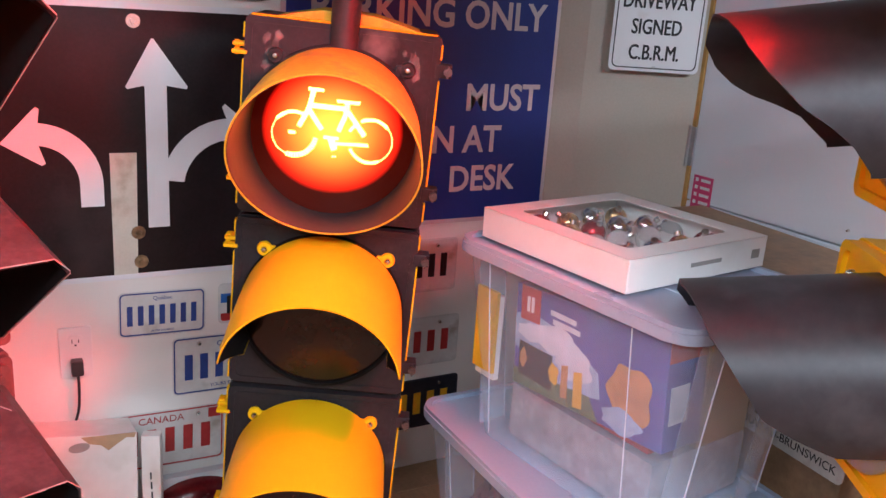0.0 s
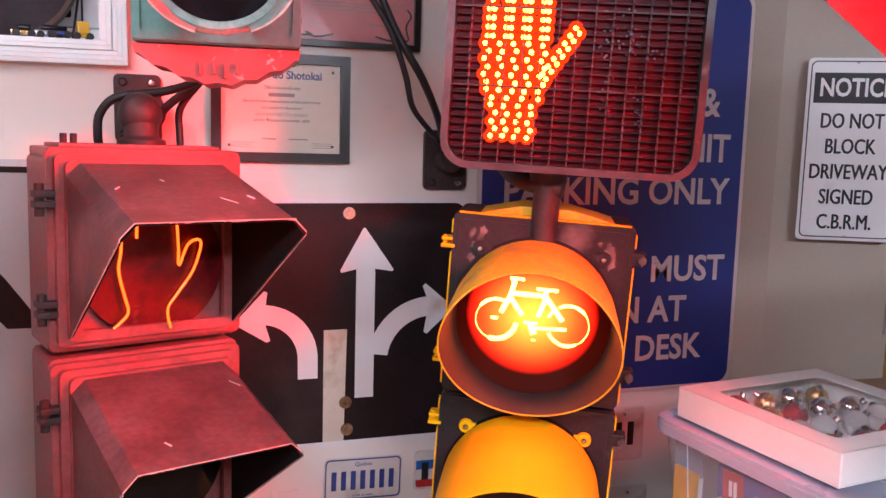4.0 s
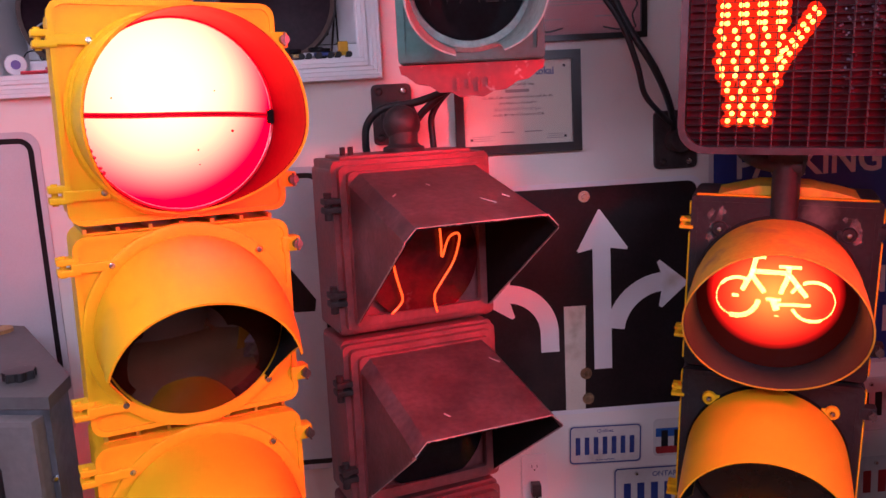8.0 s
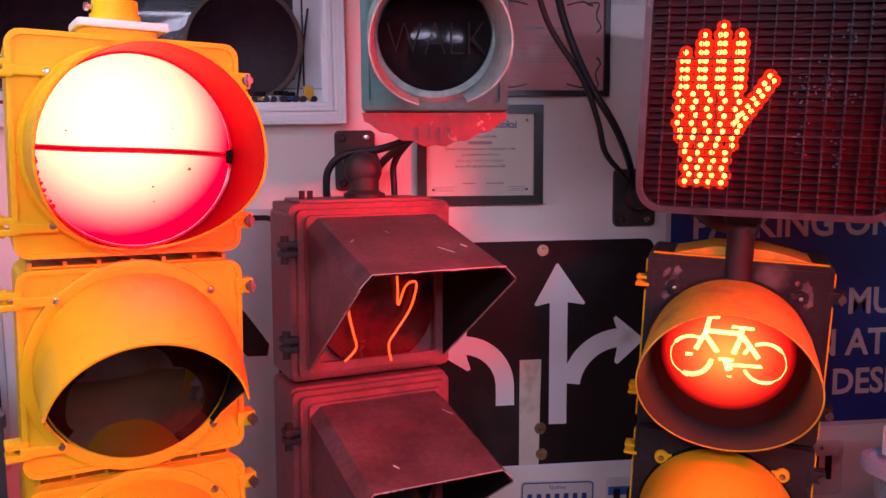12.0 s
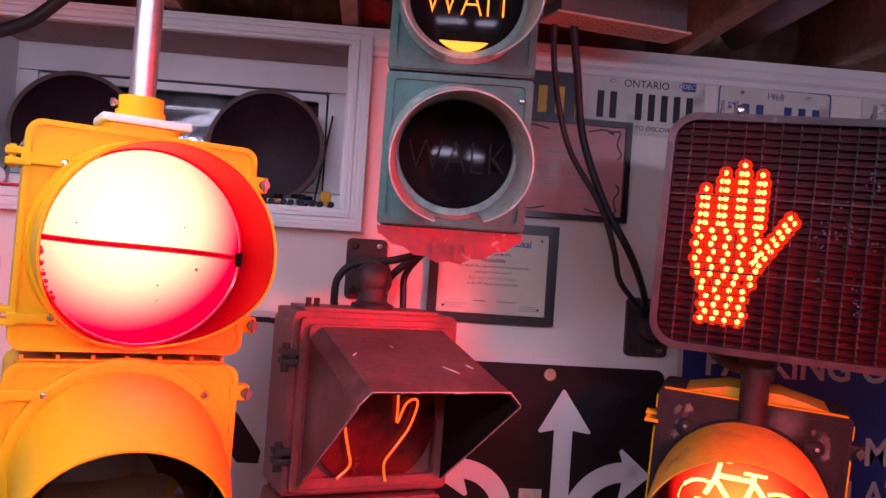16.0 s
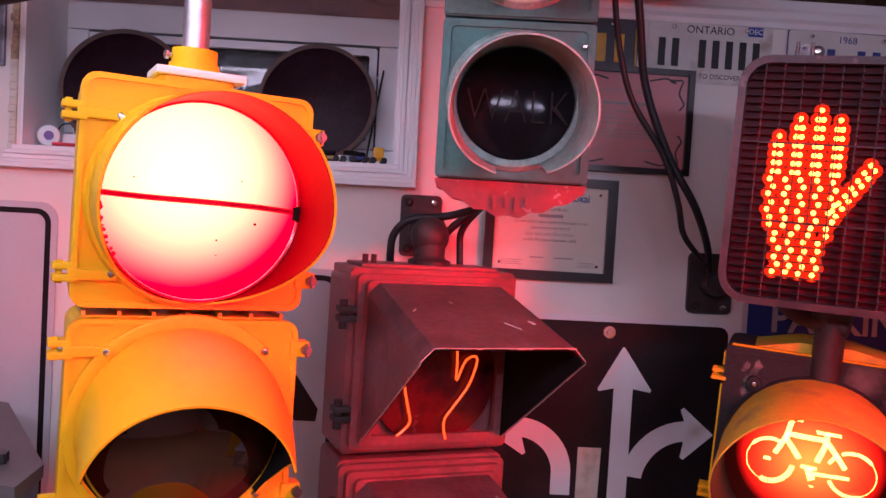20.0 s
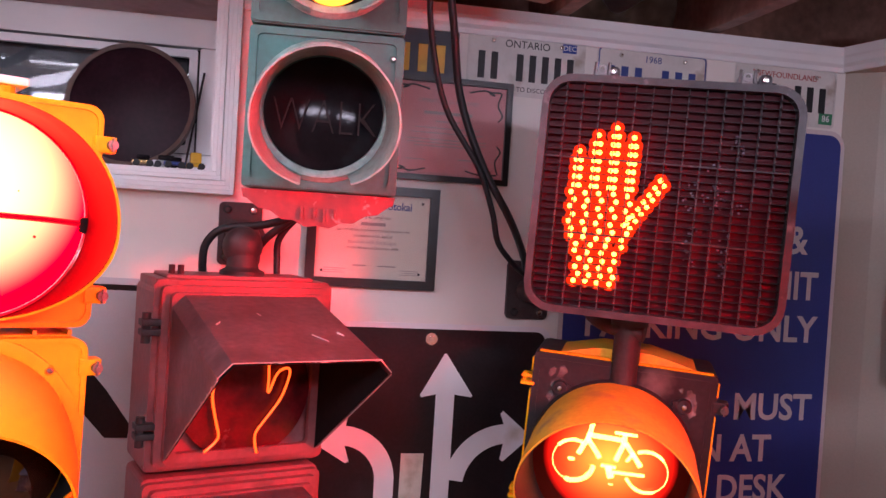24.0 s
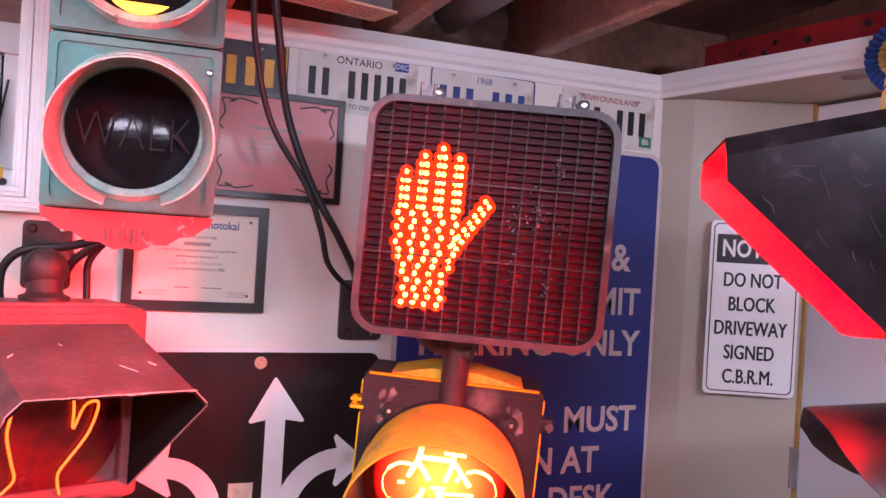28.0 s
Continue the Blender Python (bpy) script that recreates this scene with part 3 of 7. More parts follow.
def hinge_lug(parent, x, z, material, y=0.0, s=1.0):
    bm = bmesh.new()
    box(bm, x - 0.028 * s, x + 0.01, y - 0.012, y + 0.024, z - 0.016 * s, z - 0.003, bevel=0.003)
    box(bm, x - 0.028 * s, x + 0.01, y - 0.004, y + 0.032, z + 0.003, z + 0.016 * s, bevel=0.003)
    cyl(bm, (x - 0.017 * s, y + 0.008, z - 0.02 * s), (x - 0.017 * s, y + 0.008, z + 0.02 * s), 0.005, seg=10)
    return part("hinge", bm, material, parent)


def tunnel_cut(depth_low, start=70.0):
    """Full length over the top, cut back towards the bottom."""
    def cut(a):
        t = max(0.0, (abs(a) - start) / (180.0 - start))
        return 1.0 - (1.0 - depth_low) * (t * t * (3 - 2 * t))
    return cut


def drop_cut(a):
    """Full length down to the tips at both sides, then cut back to the door."""
    t = min(1.0, max(0.0, (abs(a) - 79.0) / 46.0))
    return 1.0 - 0.82 * t ** 0.75


def section(root, z_top, w, h, depth, body_mat, door_mat, corner=0.02):
    """One housing of a signal head: box behind, door in front with a rounded edge and a raised ring."""
    zc = z_top - h / 2
    bm = bmesh.new()
    prism(bm, rounded(w - 0.012, h - 0.008, corner, 4, 0, zc), 0.022, depth)
    body = part("housing", bm, body_mat, root)
    bm = bmesh.new()
    pts = rounded(w, h - 0.012, corner, 4, 0, zc)
    small = rounded(w - 0.016, h - 0.028, corner * 0.8, 4, 0, zc)
    frame_ring(bm, pts, small, -0.006, 0.020)
    prism(bm, small, -0.001, 0.018)
    door = part("door", bm, door_mat, root)
    return zc, body, door


def lens_dome(parent, name, zc, r, material, bulge=0.035, y=-0.004, label="", x=0.0):
    bm = bmesh.new()
    lathe(bm, [(0, -bulge), (r * 0.3, -bulge * 0.92), (r * 0.6, -bulge * 0.68), (r * 0.85, -bulge * 0.3), (r, 0.0), (r, 0.012)], seg=56)
    return part(name, bm, material, parent, label, smooth=True, m=pose(x, y, zc))


def droop(bm, length, pitch, turn=0.0):
    """Bends a visor down and aside towards its lip; its foot stays flat on the door."""
    r = pose(0, 0, 0, pitch, 0, turn)
    for v in bm.verts:
        v.co = v.co.lerp(r @ v.co, min(1.0, -v.co.y / length))
    return bm


def profile_cut(knots, full, other=None):
    """Share of the length by angle from (angle, length) knots, with other knots for the negative side."""
    def cut(a):
        e, line = abs(a), knots if a >= 0 or not other else other
        for (a0, l0), (a1, l1) in zip(line, line[1:]):
            if e <= a1:
                break
        return (l0 + (l1 - l0) * min(1.0, max(0.0, (e - a0) / (a1 - a0)))) / full
    return cut


def liner(root, bm, r0, r1, length, a0, a1, cut, m, pitch=0.0, turn=0.0, material=None, label="flat black lining of the visor"):
    """The coat inside a visor."""
    visor_shell(bm, r0, r1, length, 0.0008, a0=a0, a1=a1, seg=64, cut=cut)
    droop(bm, length, pitch, turn)
    return part("visor_lining", bm, material or M_SOOT, root, label, smooth=True, m=m)


# the large yellow signal that hangs from the ceiling, its red lens lit
def yellow_signal():
    root = thing("traffic_signal", pose(-0.552, 1.375, 0.005, 0, 1.4, 25), "large yellow traffic signal with lit red lens on steel pipe", "traffic signal")
    w, h = 0.345, 0.338
    for k, z_top in enumerate((1.672, 1.327, 0.982)):
        zc, body, door = section(root, z_top if k else z_top + 0.013, w, h if k else h + 0.015, 0.16, M_YELLOW, M_YELLOW, 0.022)
        zc = z_top - h / 2
        if k == 0:
            part("lens_ring", lathe(bmesh.new(), [(0.150, 0.0), (0.150, -0.014), (0.160, -0.014), (0.164, 0.0)], seg=56), M_YELLOW, root, smooth=True, m=pose(0, -0.004, zc))
        if k == 0:
            lens_dome(root, "lens", zc, 0.1505, M_LIT_RED, 0.045, -0.026, "glowing red signal lens burnt out to white")
            part("lens_rim", lathe(bmesh.new(), [(0.1475, -0.004), (0.1505, -0.006), (0.153, -0.002), (0.153, 0.004)], seg=64), M_RIMRED, root, "thin glossy red rim of the lens", smooth=True, m=pose(0, -0.03, zc))
            bm = bmesh.new()
            tube(bm, [(-0.148, 0.0, 0.004), (-0.08, -0.033, 0.001), (0.0, -0.046, 0.0), (0.08, -0.033, -0.002), (0.148, 0.0, -0.006)], 0.0046, 8)
            part("lens_seam", bm, M_SEAM, root, "dark red seam across the lit lens", smooth=True, m=pose(0, -0.028, zc))
            # the specular line along the rim, modelled as a thin white ring
            part("lens_glint_ring", lathe(bmesh.new(), [(0.1465, -0.0075), (0.1472, -0.0085), (0.1480, -0.0075), (0.1472, -0.0065), (0.1465, -0.0075)], seg=72), M_SIGNWHITE, root, "thin white ring standing in for the glint on the lens rim", smooth=True, m=pose(0, -0.026, zc))
            part("seam_bracket", bm_box(0.140, 0.166, -0.040, -0.026, zc - 0.020, zc + 0.004, bevel=0.005), M_SOOT, root, "dark clip at the end of the seam")
            rng = random.Random(12)
            for j in range(16):
                a = radians(184 + 34 * rng.random())
                r, n = 0.146 - 0.004 * rng.random(), rng.uniform(0.0015, 0.0042)
                part("peeling_gasket", lathe(bmesh.new(), [(0, -0.003), (n, -0.002), (n * 1.1, 0.004)], seg=7), M_SEAM, root, smooth=True, m=pose(r * math.cos(a), -0.034, zc + r * math.sin(a)))
            for x, z, n in ((0.075, -0.028, 0.0021), (0.018, -0.055, 0.0014), (-0.10, 0.028, 0.0013), (0.05, 0.035, 0.0011), (0.02, -0.078, 0.0010)):
                part("fly_speck", lathe(bmesh.new(), [(0, -0.001), (n, -0.0006), (n, 0.001)], seg=8), M_SOOT, root, "dark speck on the lens", m=pose(x, -0.026 - 0.045 * (1 - (math.hypot(x, z) / 0.1505) ** 2) - 0.0015, zc + z))
        else:
            lens_dome(root, "lens", zc, 0.149, M_AMBERLENS_OFF, 0.045, -0.012, "dark unlit amber lens")
        bm = bmesh.new()
        visor_shell(bm, 0.155, 0.156 if k == 0 else 0.146, 0.19 if k == 0 else 0.162, 0.0035, cut=tunnel_cut(0.12, 96) if k == 0 else drop_cut,
                    a0=-180 if k == 0 else -132, a1=180 if k == 0 else 132, seg=72)
        droop(bm, 0.162, 20 if k else 0, -5.5 if k else 0)
        part("visor", bm, M_YELLOW, root, "" if k else "yellow tunnel visor glowing red inside", smooth=True, m=pose(0, -0.008, zc - (0.004 if k else 0), 0 if k else 2, 0, 0 if k else -1.0))
        # the top visor's lining carries the lens's red light in its colour
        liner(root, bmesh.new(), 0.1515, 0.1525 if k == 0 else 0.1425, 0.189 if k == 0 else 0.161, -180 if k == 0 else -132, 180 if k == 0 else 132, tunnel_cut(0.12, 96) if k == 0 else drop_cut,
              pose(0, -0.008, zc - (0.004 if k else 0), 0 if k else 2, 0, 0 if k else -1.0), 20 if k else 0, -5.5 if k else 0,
              None if k else M_VISORREDLIT, "flat black lining of the visor" if k else "dull inside of the visor, the lens's red light in its colour")
        if k:
            part("visor_flange", lathe(bmesh.new(), [(0.150, -0.006), (0.166, -0.010), (0.171, -0.008), (0.172, 0.0)], seg=64), M_YELLOW, root, smooth=True, m=pose(0, 0, zc))
        for x, z in ((-0.118, 0.115), (0.118, 0.115), (-0.118, -0.115), (0.118, -0.115)):
            screw(root, x, zc + z, -0.008)
        for z in (0.118, -0.115):
            hinge_lug(root, -w / 2, zc + z, M_YELLOW, 0.0, 0.85)
            part("door_strap", bm_box(-w / 2 - 0.004, -0.11, -0.012, -0.004, zc + z - 0.010, zc + z + 0.006, bevel=0.003), M_YELLOW, root)
            wing_latch(root, w / 2, zc + z)
        if k:
            bm = bmesh.new()
            for j in range(7):
                x = -0.15 + 0.05 * j
                box(bm, x - 0.003, x + 0.003, 0.02, 0.17, z_top - 0.004, z_top + 0.003)
            part("joint_ribs", bm, M_YELLOW_OLD, root)
    bm = bmesh.new()
    prism(bm, rounded(0.12, 0.09, 0.02, 3, 0, 0), -0.012, 0.008)
    part("top_plate", bm, M_YELLOW, root, m=pose(0.0, 0.10, 1.689, 90))
    bm = bmesh.new()
    cyl(bm, (0.0, 0.10, 1.683), (0.0, 0.10, 1.748), 0.036, seg=28)
    cyl(bm, (0.0, 0.10, 1.713), (0.0, 0.10, 1.725), 0.040, seg=28)
    collar = part("pipe_collar", bm, M_YELLOW, root, "yellow cast pipe collar", smooth=True)
    bm = bmesh.new()
    cyl(bm, (-0.042, 0.095, 1.735), (-0.02, 0.10, 1.735), 0.004, seg=10)
    cyl(bm, (-0.048, 0.094, 1.735), (-0.042, 0.095, 1.735), 0.007, seg=6)
    part("set_screw", bm, M_CHROME, collar)
    bm = bmesh.new()
    box(bm, -0.066, 0.074, 0.045, 0.15, 1.698, 1.711, bevel=0.005)
    part("clamp_plate", bm, M_SIGNWHITE, root, "white painted clamp plate")
    bm = bmesh.new()
    cyl(bm, (0.0, 0.10, 1.748), (0.0, 0.10, 2.28), 0.0215, seg=28)
    part("hanger_pipe", bm, M_STEEL, root, "shiny galvanised steel pipe", smooth=True)
    return root


M_RIMRED = mat("glossy_red_rim", (0.35, 0.01, 0.02), 0.15, vary=0.1, bump=0.0)
M_SEAM = glow("red_lens_seam", (1.0, 0.005, 0.02), 0.45)
yellow_signal()


# the maroon two-way pedestrian signal with square hoods on a pipe elbow
def maroon_signal():
    root = thing("pedestrian_signal", pose(-0.150, 1.722, 0.0, 0, 0.8, 20), "maroon pedestrian signal with square hoods on a wall pipe", "pedestrian signal")
    w, h = 0.350, 0.366
    for k, z_top in enumerate((1.402, 1.024, 0.646)):
        zc = z_top - h / 2
        bm = bmesh.new()
        prism(bm, rounded(w, h - (0.0 if k else 0.018), 0.012, 3, 0, zc - (0.0 if k else 0.009)), 0.02, 0.15)
        part("housing", bm, M_MAROON_BODY, root)
        for i, (dw, y0, y1) in enumerate(((0.0, 0.005, 0.02), (0.022, -0.012, 0.005), (0.05, -0.026, -0.012))):
            bm = bmesh.new()
            frame_ring(bm, rounded(w - dw, h - 0.012 - dw * 0.8, 0.012, 3, 0, zc), rounded(w - dw - 0.04, h - 0.05 - dw * 0.8, 0.008, 3, 0, zc), y0, y1)
            part("door_rib", bm, M_MAROON_BODY, root)
        prism(bm := bmesh.new(), rounded(w - 0.03, h - 0.03, 0.01, 3, 0, zc), 0.0, 0.004)
        part("door", bm, M_MAROON_BODY, root)
        lens_dome(root, "lens", zc - 0.030, 0.130, M_REDLENS_OFF if k == 0 else M_DARKLENS, 0.014, -0.016, "dark red round lens" if k == 0 else "dark unlit round lens")
        if k == 0:
            bm = bmesh.new()
            left = [(-0.066, 0.075), (-0.064, 0.007), (-0.0687, -0.034), (-0.059, -0.081), (-0.053, -0.105), (-0.058, -0.119), (-0.0785, -0.137)]
            right = [(0.033, 0.10), (0.036, 0.0385), (0.038, 0.0), (0.039, -0.031), (0.055, 0.006), (0.074, 0.0154), (0.080, 0.003), (0.065, -0.042), (0.034, -0.085), (0.019, -0.106), (0.018, -0.1256), (0.023, -0.146)]
            top = [(-0.036, 0.10), (-0.037, 0.022)]
            for line in (left, right, top):
                tube(bm, [(x, 0, z) for x, z in line], 0.0026, 8, 5)
            part("lit_palm_outline", bm, M_NEON, root, "orange glowing outline of a raised palm", smooth=True, m=pose(0, -0.036, zc))
        # square hood: sloping top, two cut side walls
        t, L, wt, wf = 0.003, 0.316, w - 0.052, w - 0.052
        zt, zf, zb = zc + h / 2 - 0.03, zc + h / 2 - 0.105, zc - h / 2 + 0.035
        bm = bmesh.new()
        c = 0.022
        ring_b = [(-wt / 2, zb), (-wt / 2, zt - c), (-wt / 2 + c, zt), (wt / 2 - c, zt), (wt / 2, zt - c), (wt / 2, zb)]
        ring_f = [(-wf / 2, zf - c - (0.004 if k < 2 else 0.19)), (-wf / 2, zf - c), (-wf / 2 + c, zf), (wf / 2 - c, zf), (wf / 2, zf - c), (wf / 2, zf - c - (0.004 if k < 2 else 0.19))]
        yf = [-0.03, -L, -L, -L, -L, -0.03]
        ob = [bm.verts.new((x, -0.026, z)) for x, z in ring_b]
        of = [bm.verts.new((x, y, z)) for (x, z), y in zip(ring_f, (-L + 0.0, -L, -L, -L, -L, -L + 0.0))]
        for i in range(5):
            bm.faces.new((ob[i], ob[i + 1], of[i + 1], of[i]))
        for f in list(bm.faces):
            pass
        bmesh.ops.solidify(bm, geom=list(bm.faces), thickness=t)
        part("hood", bm, M_MAROON, root, "dull maroon square hood with scuffed edges")
        bm = bmesh.new()
        g = t + 0.0012
        ob = [bm.verts.new((x * (1 - 2 * g / wt), -0.028, z - (g if z > zb + 0.01 else 0))) for x, z in ring_b]
        of = [bm.verts.new((x * (1 - 2 * g / wf), -L + 0.001, z - (g if i in (1, 2, 3, 4) else 0))) for i, (x, z) in enumerate(ring_f)]
        for i in range(5):
            bm.faces.new((ob[i], ob[i + 1], of[i + 1], of[i]))
        part("hood_lining", bm, M_SOOT, root, "flat black inside of the hood")
        bm = bmesh.new()
        edge = [(x, -L - 0.0004, z) for x, z in ring_f]
        for p, q in zip([(ring_b[0][0], -0.03, ring_b[0][1])] + edge, edge + [(ring_b[5][0], -0.03, ring_b[5][1])]):
            if (Vector(p) - Vector(q)).length > 0.006:
                tube(bm, [p, q], 0.0011, 6, 1)
        part("hood_rim", bm, M_SCUFF, root, "worn pale rim of the hood", smooth=True)
        slope = (zt - zf) / (L - 0.026)
        for i, (cx, cy, size, bend) in enumerate(((0.055, -0.225, 0.012, 0.9), (0.10, -0.21, 0.006, -0.6), (-0.02, -0.12, 0.004, 0.5), (-0.105, -0.16, 0.005, 1.2)) if k == 0 else ((0.115, -0.11, 0.009, 0.8), (-0.06, -0.255, 0.005, -0.7))):
            line = []
            for j in range(5):
                a = bend * (j - 2) * 0.5
                x, y = cx + size * math.sin(a) * (1 if i % 2 else -1), cy + size * 0.6 * (j - 2)
                line.append((x, y, zt + slope * (y + 0.026) + 0.0006))
            part("scratch", tube(bmesh.new(), line, 0.0009 + 0.0006 * (i % 2), 5, 4), M_CHIPWHITE, root, "pale scratch in the paint")
        rng = random.Random(30 + k)
        bm = bmesh.new()
        for j in range(9):
            q, side = rng.random(), rng.random()
            x = -wf / 2 + c + (wf - 2 * c) * q
            n = 0.0008 + 0.006 * rng.random() ** 3
            box(bm, x - n, x + n, -L - 0.0006, -L + rng.uniform(0.001, 0.003), zf - 0.0022, zf + 0.0006)
        for j in range(9):
            q = rng.random() ** 2
            z, y = zf - c - (zf - c - zb) * q, -L + (L - 0.03) * q
            n = rng.uniform(0.0006, 0.002)
            box(bm, -wf / 2 - 0.0008, -wf / 2 + 0.001, y - n, y + n, z - n, z + n)
        tagged(part("paint_chips", bm, M_SCUFF, root), "pale chips along the hood edges", kind="stuff")
        for z in (0.09, -0.10):
            bm = bmesh.new()
            cyl(bm, (-w / 2 - 0.012, 0.0, zc + z - 0.028), (-w / 2 - 0.012, 0.0, zc + z + 0.028), 0.008, seg=12)
            box(bm, -w / 2 - 0.022, -w / 2 + 0.012, -0.014, 0.02, zc + z - 0.014, zc + z - 0.002, bevel=0.003)
            box(bm, -w / 2 - 0.022, -w / 2 + 0.012, -0.014, 0.02, zc + z + 0.004, zc + z + 0.016, bevel=0.003)
            part("hinge", bm, M_IRON, root)
        for z in (0.13, -0.12):
            screw(root, -w / 2 + 0.036, zc + z, -0.028, 0.006)
    bm = bmesh.new()
    box(bm, -w / 2 + 0.004, w / 2 - 0.004, 0.01, 0.15, 1.380, 1.398, bevel=0.006)
    box(bm, -0.15, 0.14, 0.02, 0.13, 1.396, 1.405, bevel=0.004)
    part("top_cap", bm, M_MAROON_BODY, root)
    for x in (-0.135, -0.118):
        screw_bm = cyl(bmesh.new(), (x, 0.05, 1.395), (x, 0.05, 1.422), 0.006, seg=8)
        part("bolt", screw_bm, M_IRON, root)
    bm = bmesh.new()
    lathe(bm, [(0.0, -0.020), (0.030, -0.020), (0.034, -0.014), (0.044, -0.010), (0.044, 0.0)], seg=28, m=pose(0.008, 0.072, 1.403, -90))
    tube(bm, [(0.008, 0.072, 1.41), (0.008, 0.072, 1.44), (0.008, 0.074, 1.458)], 0.031, 20)
    bmesh.ops.create_uvsphere(bm, u_segments=28, v_segments=16, radius=0.040, matrix=Matrix.Translation((0.008, 0.078, 1.462)))
    tube(bm, [(0.008, 0.078, 1.462), (0.024, 0.12, 1.466), (0.09, 0.30, 1.472), (0.106, 0.345, 1.472)], 0.033, 20)
    tube(bm, [(0.085, 0.29, 1.472), (0.092, 0.31, 1.472)], 0.044, 20)
    part("pipe_elbow", bm, M_IRON, root, "dark maroon-black iron pipe elbow", smooth=True)
    return root


maroon_signal()


# the green neon WAIT / WALK signal that hangs from the joists
def green_signal():
    root = thing("neon_walk_signal", pose(-0.031, 1.580, 0.0, 0, 0.5, -5), "old green two-section WAIT and WALK neon pedestrian signal", "pedestrian signal")
    w, h = 0.272, 0.283
    for k, z_top in enumerate((2.143, 1.857)):
        zc = z_top - h / 2
        bm = bmesh.new()
        prism(bm, rounded(w, h, 0.008, 3, 0, zc), 0.0, 0.16, bevel=0.004)
        part("housing", bm, M_GREEN, root)
        part("door_frame", frame_ring(bmesh.new(), rounded(w - 0.004, h - 0.006, 0.01, 3, 0, zc), rounded(w - 0.03, h - 0.03, 0.01, 3, 0, zc), -0.006, 0.002), M_GREEN, root)
        part("lens_ring", lathe(bmesh.new(), [(0.104, 0.0), (0.106, -0.016), (0.118, -0.016), (0.126, -0.002)], seg=48), M_GREEN_PALE, root, smooth=True, m=pose(0, 0, zc))
        lens_dome(root, "lens", zc - 0.012, 0.106, M_DARKLENS, 0.018, -0.004, "dark glossy round lens")
        bm = bmesh.new()

        def notch(a):
            e = abs(a)
            return 1.0 - 0.28 * min(1.0, max(0.0, (e - 95) / 60.0)) ** 1.5
        visor_shell(bm, 0.112, 0.119, 0.175, 0.003, a0=-163, a1=155, seg=64, cut=notch)
        droop(bm, 0.175, 9)
        for v in bm.verts:
            v.co.x -= 0.05 * v.co.y
        part("visor", bm, M_GREEN_PALE, root, "worn pale green tunnel visor with bare metal rim", smooth=True, m=pose(0, -0.004, zc - 0.012))
        text = ("WAIT", "WALK")[k]
        bm = None
        lettering("lens_letters", text, 0.088, pose(0.004, -0.026, zc - 0.016), M_NEON_AMBER if k == 0 else M_NEON_OFF, root, 0.0006, squeeze=0.74, bold=-0.0022)
        if k == 0:
            bm = bmesh.new()
            pts = [(0.075 * math.cos(radians(a)), 0.095 * math.sin(radians(a))) for a in range(234, 307, 8)]
            prism(bm, pts, -0.026, -0.020)
            part("lamp_glow", bm, M_AMBER_GLOW, root, "amber glow at the bottom of the lit lens", m=pose(0, 0, zc - 0.012))
        for z in (0.10,):
            screw(root, 0.115, zc + z, -0.008, 0.006)
    bm = bmesh.new()
    n = 13
    pts = [(-w / 2, 1.572), (w / 2, 1.572), (w / 2 - 0.004, 1.556)]
    for i in range(n):
        x = w / 2 - 0.01 - (w - 0.02) * i / (n - 1)
        pts.append((x, 1.555 - 0.042 * (1 - abs(2 * i / (n - 1) - 1) ** 1.6) - (0.006 if i % 2 else 0)))
    pts.append((-w / 2 + 0.004, 1.556))
    prism(bm, pts, 0.01, 0.15)
    part("bottom_cap", bm, M_REDCAP, root, "red bottom cap with flaking paint")
    bm = bmesh.new()
    for x, z in ((-0.028, 0.0), (-0.006, 0.004), (0.012, -0.002), (0.03, 0.006)):
        box(bm, x - 0.0025, x + 0.0025, 0.004, 0.014, 1.522 + z, 1.545, bevel=0.001)
    part("cap_ribs", bm, M_REDCAP, root)
    part("top_bracket", cyl(bmesh.new(), (0, 0.08, 2.14), (0, 0.08, 2.289), 0.02, seg=18), M_IRON, root, smooth=True)
    return root


M_NEON_OFF = mat("unlit_neon_glass", (0.035, 0.022, 0.022), 0.5, spec=0.1, vary=0.1, bump=0.0)
green_signal()


